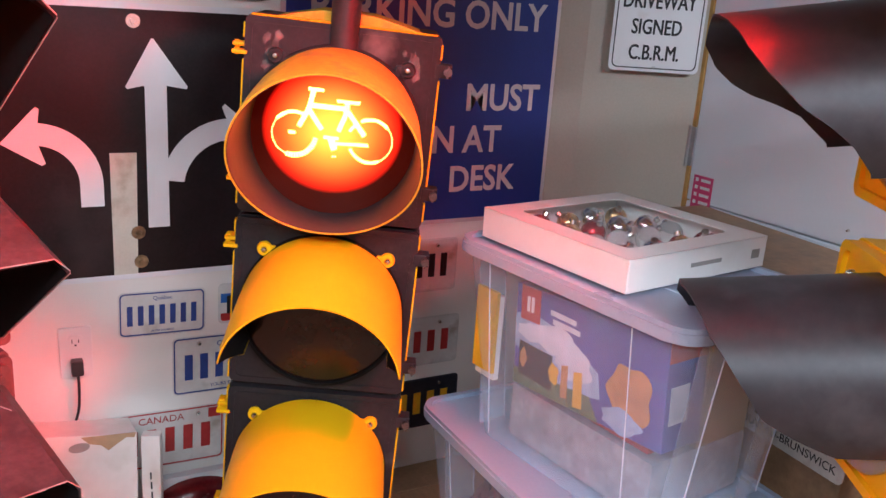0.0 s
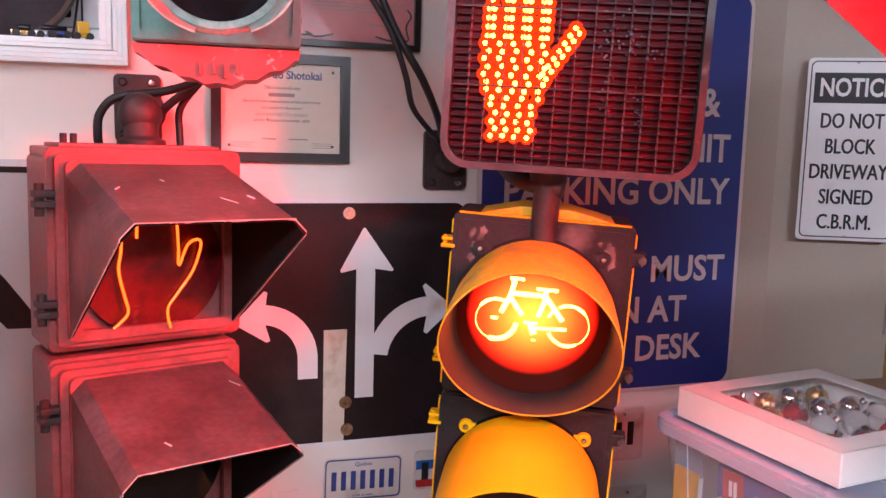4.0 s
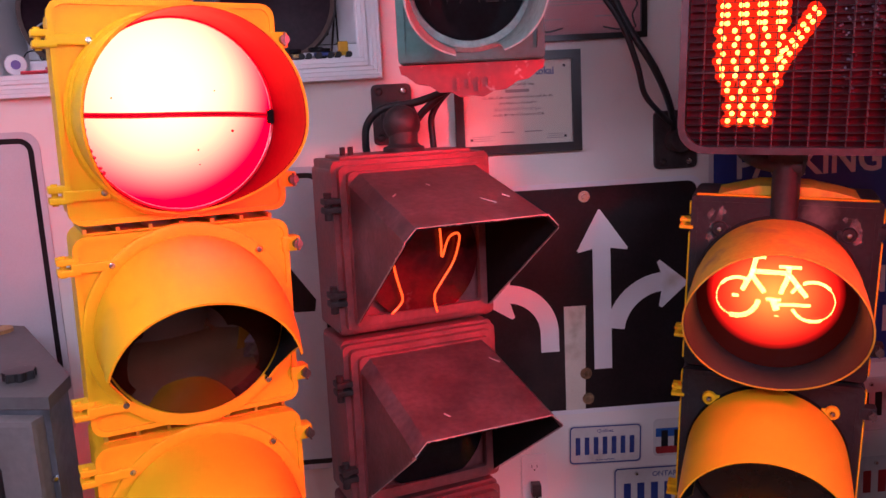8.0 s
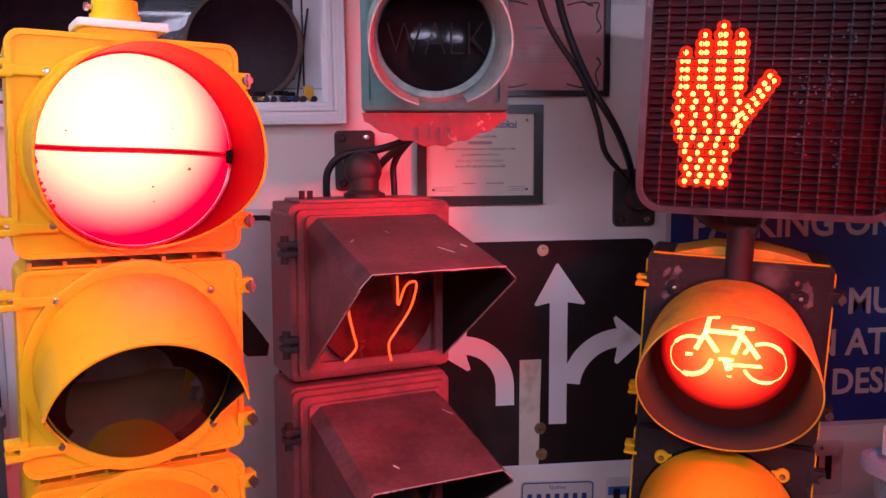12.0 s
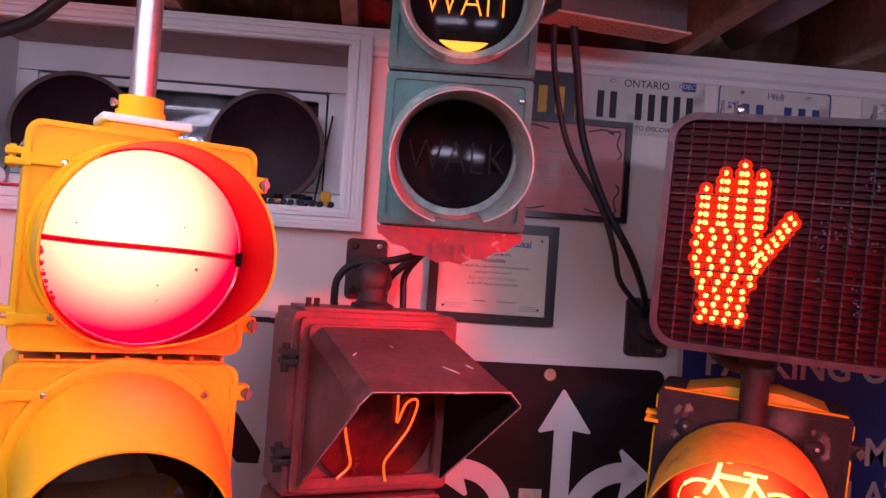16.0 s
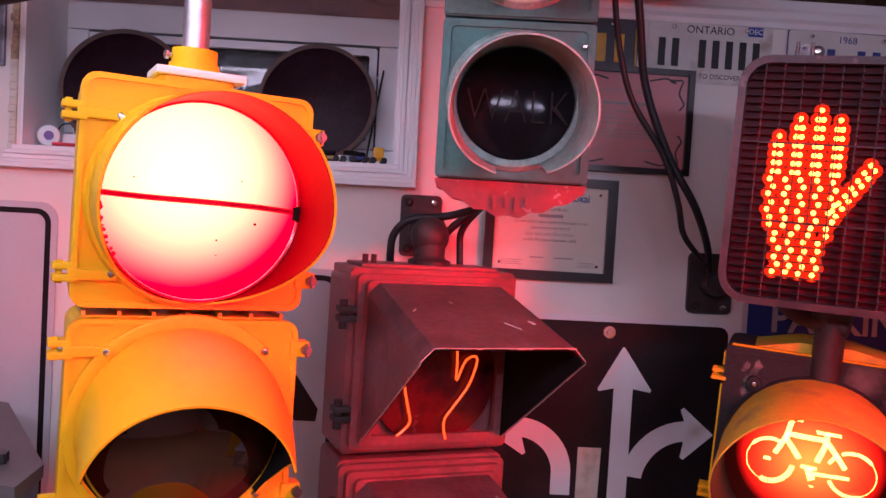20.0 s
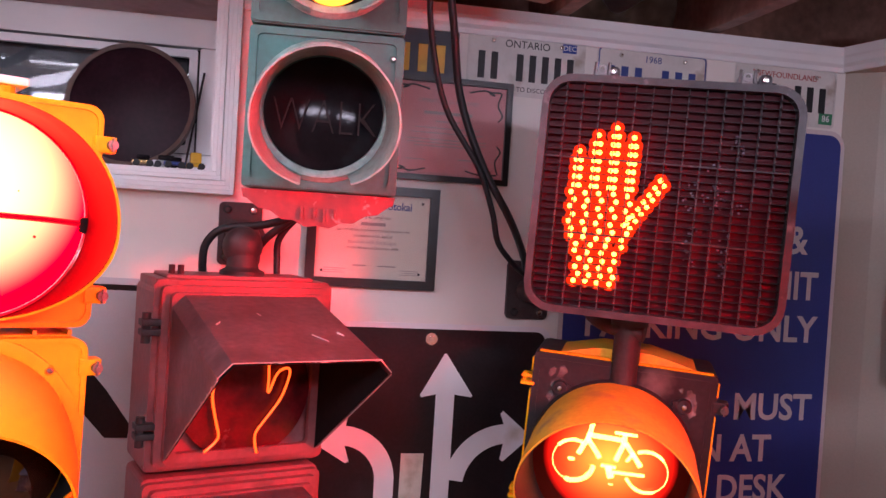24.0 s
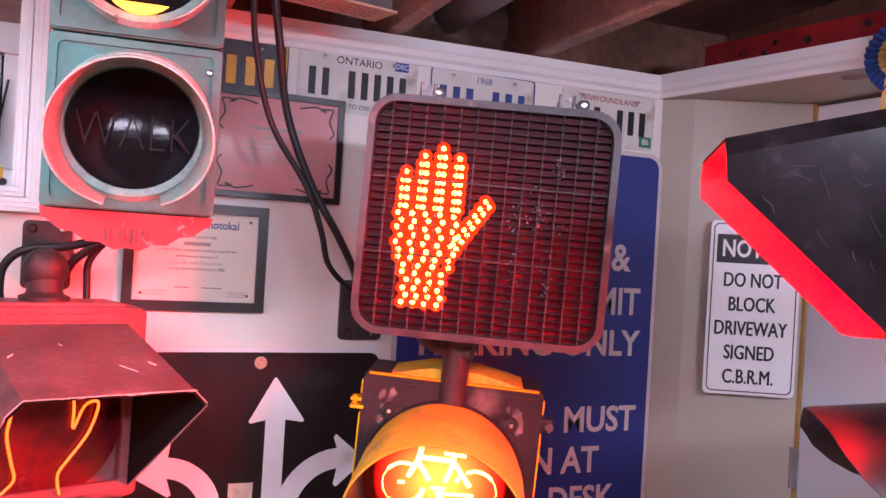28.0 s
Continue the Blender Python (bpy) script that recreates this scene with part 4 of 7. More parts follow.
# the LED countdown head with its louvre
def led_head():
    w, h = 0.452, 0.432
    root = thing("led_walk_signal", pose(0.610, 1.530, 1.593, 0, 2.4, -25) @ Matrix.Scale(1.045, 4), "square LED pedestrian signal with louvre grille and lit orange palm", "pedestrian signal")
    bm = bmesh.new()
    prism(bm, rounded(w - 0.01, h - 0.01, 0.05, 6), 0.012, 0.13, bevel=0.006)
    part("case", bm, M_BLACK, root)
    part("grille_frame", frame_ring(bmesh.new(), rounded(w, h, 0.052, 6), rounded(w - 0.026, h - 0.026, 0.040, 6), -0.018, 0.014), M_GRIDFRAME, root, "scuffed grey rounded grille frame")
    bm = bmesh.new()
    prism(bm, rounded(w - 0.03, h - 0.03, 0.036, 5), 0.006, 0.011)
    part("led_board", bm, M_LEDBOARD, root, "dark red filter behind the louvre")
    for x in (-0.105, 0.155):
        lug = part("top_lug", prism(bmesh.new(), rounded(0.022, 0.024, 0.008, 3, x, h / 2 + 0.008), 0.0, 0.010, bevel=0.002), M_GRIDFRAME, root, "scuffed lug on the top edge")
        part("lug_bolt", lathe(bmesh.new(), [(0, -0.004), (0.005, -0.003), (0.007, 0.0)], seg=14), M_CHROME, lug, "shiny bolt", smooth=True, m=pose(x, 0.0, h / 2 + 0.011))
    cols, rows, iw, ih = 14, 30, w - 0.024, h - 0.024
    pitch = ih / rows
    for i in range(1, cols):
        x = -iw / 2 + iw * i / cols
        # saw-toothed upright: each tooth stands out at its slat and falls back above it
        teeth = []
        for j in range(rows):
            z = -ih / 2 + pitch * j
            teeth += [(-0.017, z + 0.0006), (-0.017, z + 0.003), (-0.006, z + pitch - 0.0006)]
        bm = bmesh.new()
        prism(bm, [(0.001, -ih / 2)] + teeth + [(0.001, ih / 2)], x - 0.0009, x + 0.0009, m=pose(0, 0, 0, 0, 0, 90) @ Matrix.Diagonal((1, -1, 1, 1)))
        part("louvre_upright", bm, M_UPRIGHT, root)
    slat_mesh = seam_mesh = None
    for j in range(1, rows):
        heavy = j in (10, 20)
        data = seam_mesh if heavy else slat_mesh
        if data is None:
            t = 0.0014 if heavy else 0.00045
            ob = part("louvre_slat", bm_box(-iw / 2, iw / 2, -0.0115, 0.001, -t, t), M_GRIDFRAME if heavy else M_GRIDMAT, root, "thicker seam between grille panels" if heavy else "")
            seam_mesh, slat_mesh = (ob.data, slat_mesh) if heavy else (seam_mesh, ob.data)
        else:
            ob = new("louvre_slat", data)
            ob.parent = root
        ob.matrix_basis = pose(0, 0, -ih / 2 + pitch * j, 6)

    def leds(name, spots, material, label, r=0.0036):
        first = None
        for x, z in spots:
            if first is None:
                first = part(name, lathe(bmesh.new(), [(0, -0.004), (r * 0.75, -0.003), (r, 0.0), (r, 0.002)], seg=10), material, root, label, smooth=True, m=pose(x, 0.002, z))
            else:
                ob = new(name, first.data)
                ob.parent, ob.matrix_basis = root, pose(x, 0.002, z)

    palm = []
    def finger(x, z0, z1, lean=0.0):
        z = z0
        while z < z1:
            palm.append((x - 0.0048 + lean * (z - z0), z))
            palm.append((x + 0.0048 + lean * (z - z0), z))
            z += 0.0155
        palm.append((x + lean * (z - z0), z))
    for x, z1 in ((-0.137, 0.072), (-0.103, 0.104), (-0.069, 0.112), (-0.035, 0.100)):
        finger(x, 0.018, z1)
    rng = random.Random(4)
    for i in range(13):
        z = 0.006 - 0.0135 * i
        half = 0.057 if i < 6 else (0.057 - 0.005 * (i - 5) if i < 10 else 0.037)
        cx = -0.088 if i < 6 else -0.086
        k = 5 if half > 0.05 else 4
        for j in range(k):
            palm.append((cx - half + 2 * half * (j + (0.25 if i % 2 else 0)) / (k - 0.75) + rng.uniform(-0.001, 0.001), z + rng.uniform(-0.0012, 0.0012)))
    for i in range(7):
        for j in range(2):
            palm.append((-0.026 + 0.0092 * i - 0.007 * j, -0.052 + 0.0135 * i + 0.009 * j))
    palm = [((x + 0.09) * 0.93 - 0.107, z) for x, z in palm]
    leds("lit_led", palm, M_LED_ORANGE, "lit orange LED of the raised palm", 0.0046)
    # emissive halo discs stand in for the glow round each lit diode
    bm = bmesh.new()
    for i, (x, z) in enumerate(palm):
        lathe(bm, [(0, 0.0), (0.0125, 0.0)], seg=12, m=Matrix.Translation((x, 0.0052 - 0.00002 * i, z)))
    tagged(part("palm_glow", bm, M_PALMGLOW, root, "emissive halo discs imitating the glow round the palm"), kind="stuff")
    walk_dots = []
    for cx, cz, rx, rz, n in ((0.118, 0.105, 0.02, 0.022, 14), (0.088, 0.035, 0.028, 0.04, 26), (0.12, 0.0, 0.03, 0.012, 10), (0.062, -0.085, 0.012, 0.05, 16), (0.118, -0.085, 0.012, 0.05, 16), (0.05, 0.02, 0.012, 0.03, 10)):
        for j in range(n):
            a, q = rng.uniform(0, 6.28), math.sqrt(rng.random())
            walk_dots.append((cx + rx * q * math.cos(a), cz + rz * q * math.sin(a)))
    leds("unlit_led", walk_dots, M_LEDOFF, "unlit pale LED behind the grille", 0.0028)
    for x in (-0.125, 0.125):
        bm = bmesh.new()
        box(bm, x - 0.016, x + 0.016, 0.0, 0.03, h / 2 - 0.006, h / 2 + 0.014, bevel=0.003)
        lathe(bm, [(0.0045, -0.002), (0.008, -0.002), (0.008, 0.002), (0.0045, 0.002), (0.0045, -0.002)], seg=16, m=Matrix.Translation((x, 0.0, h / 2 + 0.014)))
        cyl(bm, (x + 0.012, 0.0, h / 2), (x + 0.012, 0.0, h / 2 + 0.026), 0.003, seg=8)
        cyl(bm, (x - 0.012, 0.0, h / 2), (x - 0.012, 0.0, h / 2 + 0.026), 0.003, seg=8)
        part("eye_bolt", bm, M_STEELOLD, root, "shiny eye bolt on the case top", smooth=True)
    bm = bmesh.new()
    cyl(bm, (-0.03, 0.095, -h / 2 - 0.145), (-0.03, 0.095, -h / 2 + 0.01), 0.026, seg=20)
    cyl(bm, (-0.03, 0.095, -h / 2 - 0.02), (-0.03, 0.095, -h / 2 + 0.0), 0.036, seg=20)
    part("stem_pipe", bm, M_IRON, root, "dark iron pipe between the two signals", smooth=True)
    bm = bmesh.new()
    tube(bm, [(0.0, 0.085, -h / 2 - 0.03), (-0.08, 0.12, -h / 2 - 0.02), (-0.13, 0.30, -h / 2 + 0.005), (-0.14, 0.50, -h / 2 + 0.02)], 0.019, 12)
    part("wall_arm", bm, M_IRON, root, smooth=True)
    return root


M_LEDBOARD = mat("dark_red_filter", (0.075, 0.003, 0.008), 0.4, spec=0.12, vary=0.4, scale=10, bump=0.1, bump_scale=300)
M_LEDOFF = mat("pale_led_dome", (0.20, 0.13, 0.17), 0.2, vary=0.1, bump=0.0)
# emission of the halo discs that imitate the palm's glow
M_PALMGLOW = glow("palm_halo_glow", (1.0, 0.027, 0.001), 1.35, base=0.02)
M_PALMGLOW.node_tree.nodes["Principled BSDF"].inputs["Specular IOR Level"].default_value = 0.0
led_head()


# the charcoal and yellow bicycle signal below it
def bicycle_signal():
    root = thing("bicycle_signal", pose(0.560, 1.697, 0.0, 1.6, 3.2, -25), "yellow and charcoal bicycle signal with lit red lens, on the floor", "bicycle signal")
    w = 0.366
    for k, (z_top, h) in enumerate(((1.278, 0.380), (0.894, 0.366), (0.524, 0.366))):
        zc = z_top - h / 2
        ax, low = (-0.005, zc - 0.014) if k == 0 else (0.0, zc - 0.004)
        bm = bmesh.new()
        prism(bm, rounded(w, h - 0.004, 0.014, 3, 0, zc), 0.012, 0.17)
        part("housing", bm, M_CHARCOAL, root, "charcoal housing")
        bm = bmesh.new()
        small = rounded(w - 0.005, h - 0.008, 0.012, 3, 0, zc)
        prism(bm, small, -0.004, 0.012)
        frame_ring(bm, rounded(w - 0.026, h - 0.030, 0.01, 3, 0, zc), rounded(w - 0.032, h - 0.036, 0.01, 3, 0, zc), -0.0055, 0.0)
        part("door", bm, M_CHARCOAL, root, "scuffed charcoal door")
        for s in (-1, 1):
            x = s * (w / 2 - 0.0005)
            for z0, z1 in ((-0.172, -0.135), (-0.10, 0.105), (0.145, 0.172)):
                part("door_edge", bm_box(x - 0.0018, x + 0.0018, -0.001, 0.016, zc + z0, zc + z1, bevel=0.0006, seg=1), M_YELLOW, root)
        if k == 0:
            part("door_edge", bm_box(-w / 2 + 0.012, w / 2 - 0.012, -0.001, 0.016, z_top - 0.0035, z_top - 0.0005, bevel=0.0006, seg=1), M_YELLOW, root)
        part("lens_ring", lathe(bmesh.new(), [(0.156, 0.004), (0.157, -0.012), (0.163, -0.012), (0.166, 0.0)], seg=56), M_SOOT if k else M_CHARCOAL, root, smooth=True, m=pose(ax, -0.004, low))
        lens_dome(root, "lens", low, 0.157, M_LIT_REDBACK if k == 0 else M_SOOT_LENS, 0.012, -0.010, "glowing red bicycle lens" if k == 0 else "dark unlit lens", ax)
        bm = bmesh.new()
        if k == 0:
            visor_shell(bm, 0.161, 0.169, 0.207, 0.003, seg=72, cut=tunnel_cut(0.5, 50))
        else:
            visor_shell(bm, 0.163, 0.165, 0.232, 0.003, a0=-118, a1=118, seg=60, cut=lambda a: 1.0 - 0.72 * min(1.0, max(0.0, (abs(a) - 80) / 38.0)) ** 1.2)
        droop(bm, 0.207 if k == 0 else 0.232, 8 if k == 0 else 11)
        vis = part("visor", bm, M_YELLOW_OLD if k == 0 else M_YELLOW, root, "weathered yellow tunnel visor" if k == 0 else "clean yellow hood", smooth=True, m=pose(ax, -0.012, low + (0.008 if k == 2 else 0)))
        cut_low = lambda a: 1.0 - 0.72 * min(1.0, max(0.0, (abs(a) - 80) / 38.0)) ** 1.2
        if k == 0:
            liner(root, bmesh.new(), 0.1575, 0.1655, 0.206, -180, 180, tunnel_cut(0.5, 50), pose(ax, -0.012, low), 8, 0.0, M_VISORGREY, "grimy grey inside of the visor")
        else:
            liner(root, bmesh.new(), 0.1595, 0.1615, 0.231, -117, 117, cut_low, pose(0, -0.012, zc - 0.004 + (0.008 if k == 2 else 0)), 11)
        for s in (-1, 1):
            bm = bmesh.new()
            lathe(bm, [(0, -0.012), (0.013, -0.012), (0.015, -0.008), (0.015, -0.002)], seg=18, m=Matrix.Translation((s * 0.122, -0.002, zc + 0.120)))
            box(bm, min(s * 0.100, s * 0.122), max(s * 0.100, s * 0.122), -0.012, -0.004, zc + 0.106, zc + 0.128, bevel=0.003)
            part("visor_ear", bm, M_YELLOW if k else M_CHARCOAL, root)
            screw(root, s * 0.122, zc + 0.120, -0.016, 0.007)
            if k == 0:
                rng = random.Random(40 + s)
                for j in range(7):
                    cx, cz, r = s * 0.128 + rng.uniform(-0.016, 0.016), zc + 0.135 + rng.uniform(-0.035, 0.028), rng.uniform(0.006, 0.015)
                    ph = rng.uniform(0, 6)
                    pts = [(cx + r * (0.75 + 0.25 * math.sin(3 * a + ph)) * math.cos(a), cz + 1.3 * r * (0.75 + 0.25 * math.sin(5 * a + ph)) * math.sin(a)) for a in (6.2832 * i / 22 for i in range(22))]
                    part("dust_scuff", prism(bmesh.new(), pts, -0.0046 - 0.00012 * j, -0.0041), M_SCUFF, root, "pale dusty scuff on the door")
        for z in (0.125, -0.115):
            hinge_lug(root, -w / 2 - 0.002, zc + z, M_YELLOW, 0.004, 0.65)
            wing_latch(root, w / 2 + 0.002, zc + z, 0.004, M_CHARCOAL)
        if k == 0:
            part("visor_rib", lathe(bmesh.new(), [(0.160, -0.040), (0.1655, -0.041), (0.1655, -0.046), (0.160, -0.047)], seg=64), M_YELLOW_OLD, root, "raised rib round the visor", smooth=True, m=pose(ax, -0.008, low - 0.004, 3))
            zl = zc + 0.002
            bm, dots = bmesh.new(), []

            def led_line(line, wide=1, gap=0.0034):
                """Rows of diodes along a line of points, as many abreast as wide says."""
                for (ax, az), (cx, cz) in zip(line, line[1:]):
                    d = Vector((cx - ax, cz - az))
                    n = max(1, round(d.length / gap))
                    side = Vector((-d.y, d.x)).normalized() * 0.0032
                    for j in range(n + 1):
                        for q in range(wide):
                            o = side * (q - (wide - 1) / 2)
                            dots.append((ax + d.x * j / n + o.x, az + d.y * j / n + o.y, 0.00092 if wide > 1 else 0.0007))

            def wheel(cx, a0, a1, wide, gap):
                led_line([(cx + 0.041 * math.cos(radians(a0 + (a1 - a0) * j / 14)), -0.020 + 0.041 * math.sin(radians(a0 + (a1 - a0) * j / 14))) for j in range(15)], wide, gap)
            # front wheel, rear wheel
            wheel(-0.071, 70, 140, 2, 0.004)
            wheel(-0.071, 145, 250, 1, 0.0062)
            wheel(-0.071, 255, 352, 3, 0.0034)
            wheel(0.073, 45, 118, 2, 0.004)
            wheel(0.073, 40, -62, 1, 0.0062)
            wheel(0.073, -66, -152, 2, 0.0036)
            # bar and stem, fork and down tube, top tube, saddle and its tube, stays, chain and pedals
            led_line([(-0.048, 0.066), (-0.022, 0.066)], 2)
            led_line([(-0.040, 0.062), (-0.046, 0.030), (-0.062, -0.004)], 3)
            led_line([(-0.048, 0.030), (-0.020, -0.006)], 3)
            led_line([(-0.046, 0.036), (0.018, 0.036)], 3)
            led_line([(0.006, 0.049), (0.046, 0.049)], 2)
            led_line([(0.024, 0.048), (0.024, 0.030), (0.012, -0.006)], 3)
            led_line([(0.028, 0.030), (0.060, -0.010)], 3)
            led_line([(0.044, 0.012), (0.033, -0.004)], 2)
            led_line([(-0.014, -0.021), (0.012, -0.021)], 2)
            led_line([(-0.001, -0.024), (0.006, -0.042)], 4)
            led_line([(0.010, -0.031), (0.068, -0.028)], 2)
            led_line([(-0.080, -0.018), (-0.070, -0.018)], 2)
            led_line([(0.004, -0.056), (0.010, -0.056)], 1)
            for x, z, half in dots:
                box(bm, x - half, x + half, -0.002, 0.0, z - half, z + half)
            # halo discs: the diodes' spreading glow as emissive shapes
            halo = bmesh.new()
            for i, (x, z, half) in enumerate((d for d in dots[::2] if d[2] > 0.001)):
                lathe(halo, [(0, 0.0), (0.0036, 0.0)], seg=10, m=Matrix.Translation((x, 0.0012 - 0.000004 * i, z)))
            tagged(part("symbol_glow", halo, M_SYMBOLGLOW, root, "emissive halo discs imitating the glow round the symbol", m=pose(-0.007, -0.0245, zl)), kind="stuff")
            part("bicycle_symbol", bm, M_LED_RED, root, "bright LEDs in the shape of a bicycle", m=pose(-0.007, -0.0245, zl))
    bm = bmesh.new()
    prism(bm, [(-0.13, 1.276), (0.14, 1.276), (0.10, 1.286), (0.05, 1.296), (-0.05, 1.296), (-0.09, 1.286)], 0.02, 0.15, bevel=0.003)
    part("top_casting", bm, M_YELLOW_OLD, root, "yellow top casting with bolts")
    bm = bmesh.new()
    box(bm, 0.005, 0.13, 0.04, 0.15, 0.004, 0.160, bevel=0.006)
    foot = part("base", bm, M_BLACK, root, "black stand under the signal")
    part("sticker", bm_box(0.012, 0.075, 0.0385, 0.041, 0.085, 0.140), M_SIGNWHITE, foot, "white barcode sticker")
    for i, wide in enumerate((0.003, 0.0015, 0.002, 0.004, 0.0015, 0.003, 0.002)):
        part("barcode", bm_box(0.020 + 0.007 * i, 0.020 + 0.007 * i + wide, 0.0378, 0.0386, 0.112, 0.133), M_INKBLACK, foot)
    return root


M_SCUFF = mat("pale_dust", (0.34, 0.32, 0.30), 0.95, spec=0.0, vary=0.6, scale=60, bump=0.0, alpha=0.22)
M_SOOT_LENS = mat("unlit_dark_lens", (0.018, 0.010, 0.008), 0.2, vary=0.4, scale=14, bump=0.2, bump_scale=80)
bicycle_signal()


# the yellow signal with black visors, its red lamp lit
def side_signal():
    root = thing("side_traffic_signal", pose(1.204, 0.828, 0.0, 0, 0, -122), "yellow traffic signal with black visors, top red lamp lit", "traffic signal")
    w, h = 0.35, 0.345
    near = [(0, 0.345), (15, 0.335), (45, 0.304), (60, 0.28), (80, 0.232), (90, 0.195), (100, 0.165), (115, 0.135), (150, 0.11)]
    far = [(0, 0.345), (45, 0.343), (63, 0.32), (75, 0.29), (83, 0.258), (90, 0.217), (98, 0.178), (115, 0.135), (150, 0.11)]
    near_low = [(0, 0.335), (25, 0.314), (46, 0.293), (66, 0.258), (92, 0.211), (103, 0.168), (118, 0.10)]
    far_low = [(0, 0.335), (45, 0.33), (63, 0.305), (75, 0.28), (83, 0.25), (90, 0.22), (98, 0.185), (118, 0.12)]
    head = pose(0.192, -0.171, 0, 0, 0, -1.6)
    for k, (zc, fwd) in enumerate(((1.605, -0.085), (1.236, -0.05), (0.828, -0.05))):
        hh = h if k else 0.36
        at = None if k else head
        bm = bmesh.new()
        prism(bm, rounded(w, hh, 0.02, 4, 0, zc), fwd + 0.02, fwd + 0.2)
        part("housing", bm, M_YELLOW, root, m=at)
        bm = bmesh.new()
        frame_ring(bm, rounded(w, hh - 0.01, 0.02, 4, 0, zc), rounded(w - 0.03, hh - 0.04, 0.016, 4, 0, zc), fwd - 0.005, fwd + 0.022)
        prism(bm, rounded(w - 0.02, hh - 0.03, 0.016, 4, 0, zc), fwd + 0.004, fwd + 0.02)
        part("door", bm, M_YELLOW, root, m=at)
        if k:
            lens_dome(root, "lens", zc, 0.149, M_CLEARLENS, 0.075, fwd - 0.004, "pale ribbed unlit lens")
            bm = bmesh.new()
            side = profile_cut(near, 0.35, far) if k == 1 else profile_cut(near_low, 0.35, far_low)
            visor_shell(bm, 0.155, 0.153, 0.35, 0.003, a0=-118, a1=118, seg=96, cut=side, rows=12)
            for v in bm.verts:
                v.co.z += 0.165 * (0.345 + v.co.y)
            part("visor", bm, M_VISORBLACK, root, "scuffed black visor cut back towards the bottom", smooth=True, m=pose(0, -0.006, zc - (0.056 if k == 1 else 0.052), 0, 0, -9))
            for s in (-1, 1):
                screw(root, s * 0.12, zc + 0.12, fwd - 0.006)
        else:
            part("led_face", prism(bmesh.new(), rounded(0.27, 0.27, 0.02, 3, 0, zc), fwd - 0.012, fwd + 0.004), M_RED_LAMP, root, "lit red LED face", m=at)
            part("lamp_gasket", frame_ring(bmesh.new(), rounded(0.285, 0.29, 0.02, 3, 0, zc), rounded(0.27, 0.27, 0.02, 3, 0, zc), fwd - 0.02, fwd + 0.004), M_BLACK, root, m=at)
            hw, c, yf, ym, low = 0.1415, 0.022, -0.362, -0.167, 1.453
            top_b, top_f = 1.745, 1.685
            # visor_inside is an added lining, paler than the plastic, to brighten the red light
            for name, g, material, label in (("box_visor", 0.0, M_BOXVISOR, "long black box visor glowing red inside"), ("visor_inside", 0.0045, M_VISORIN, "added grey lining, lightened to show the lamp's red light")):
                bm = bmesh.new()
                ring = [(-hw + g, -1), (-hw + c, 0), (hw - c, 0), (hw - g, -1)]
                ob = [bm.verts.new((x, fwd - 0.006, top_b - g + e * c)) for x, e in ring]
                of = [bm.verts.new((x, yf, top_f - g + e * c)) for x, e in ring]
                for n in range(3):
                    bm.faces.new((ob[n], ob[n + 1], of[n + 1], of[n]))
                for x, b, f in ((-hw + g, ob[0], of[0]), (hw - g, ob[3], of[3])):
                    tip = bm.verts.new((x, yf + 0.002, top_f - c - 0.028))
                    r1, r2, r3 = bm.verts.new((x, ym - 0.012, low + 0.016)), bm.verts.new((x, ym, low + 0.004)), bm.verts.new((x, ym + 0.014, low))
                    foot = bm.verts.new((x, fwd - 0.006, low))
                    bm.faces.new((b, f, tip, r1, r2, r3, foot))
                bmesh.ops.solidify(bm, geom=list(bm.faces), thickness=0.003 if g == 0 else 0.0006)
                part(name, bm, material, root, label, m=at)
            rng = random.Random(21)
            for j in range(13):
                y0, ln, a = rng.uniform(-0.33, -0.13), rng.uniform(0.008, 0.06), radians(rng.choice((-62, -50, -20, 12, 35)) + rng.uniform(-9, 9))
                top = top_f - 0.03 + (top_b - top_f) * (y0 - yf) / (fwd - yf)
                z0 = top - 0.012 - rng.random() * max(0.012, (y0 - yf) * 0.85)
                p, q = Vector((hw + 0.0010, y0, z0)), Vector((hw + 0.0010, y0 + ln * math.cos(a) * 0.6, z0 + ln * math.sin(a) * 0.6))
                edge = top_f - 0.05 - (q.y - yf) * 1.0
                if q.z > top - 0.006 or q.z < edge or q.y > fwd - 0.02 or q.y < yf + 0.01:
                    continue
                mid = (p + q) / 2 + Vector((0, rng.uniform(-0.003, 0.003), rng.uniform(-0.003, 0.003)))
                part("scratch", tube(bmesh.new(), [p, mid, q], rng.uniform(0.00012, 0.0003), 4), M_SCRATCH, root, "pale scratch in the black paint", m=at)
            part("bottom_lip", bm_box(-0.115, 0.15, fwd - 0.03, fwd + 0.02, zc - hh / 2 - 0.004, zc - hh / 2 + 0.012, bevel=0.003), M_YELLOW, root, m=at)
            for z in (0.12, -0.12):
                hinge_lug(root, -w / 2, zc + z, M_YELLOW, fwd, 0.85).matrix_basis = at
    part("neck", bm_box(-0.05, 0.16, -0.06, 0.10, 1.39, 1.44, bevel=0.006), M_YELLOW, root, "yellow neck under the top head", m=head)
    part("link_post", bm_box(-0.10, 0.30, 0.0, 0.14, 1.40, 1.44, bevel=0.006), M_YELLOW, root, "yellow neck between the heads")
    part("stand", bm_box(-0.15, 0.15, 0.06, 0.17, 0.0, 0.655, bevel=0.006), M_YELLOW, root, "yellow stand post")
    return root


M_SCRATCH = mat("pale_scratch", (0.10, 0.095, 0.095), 0.6, vary=0.3, scale=30, bump=0.0)
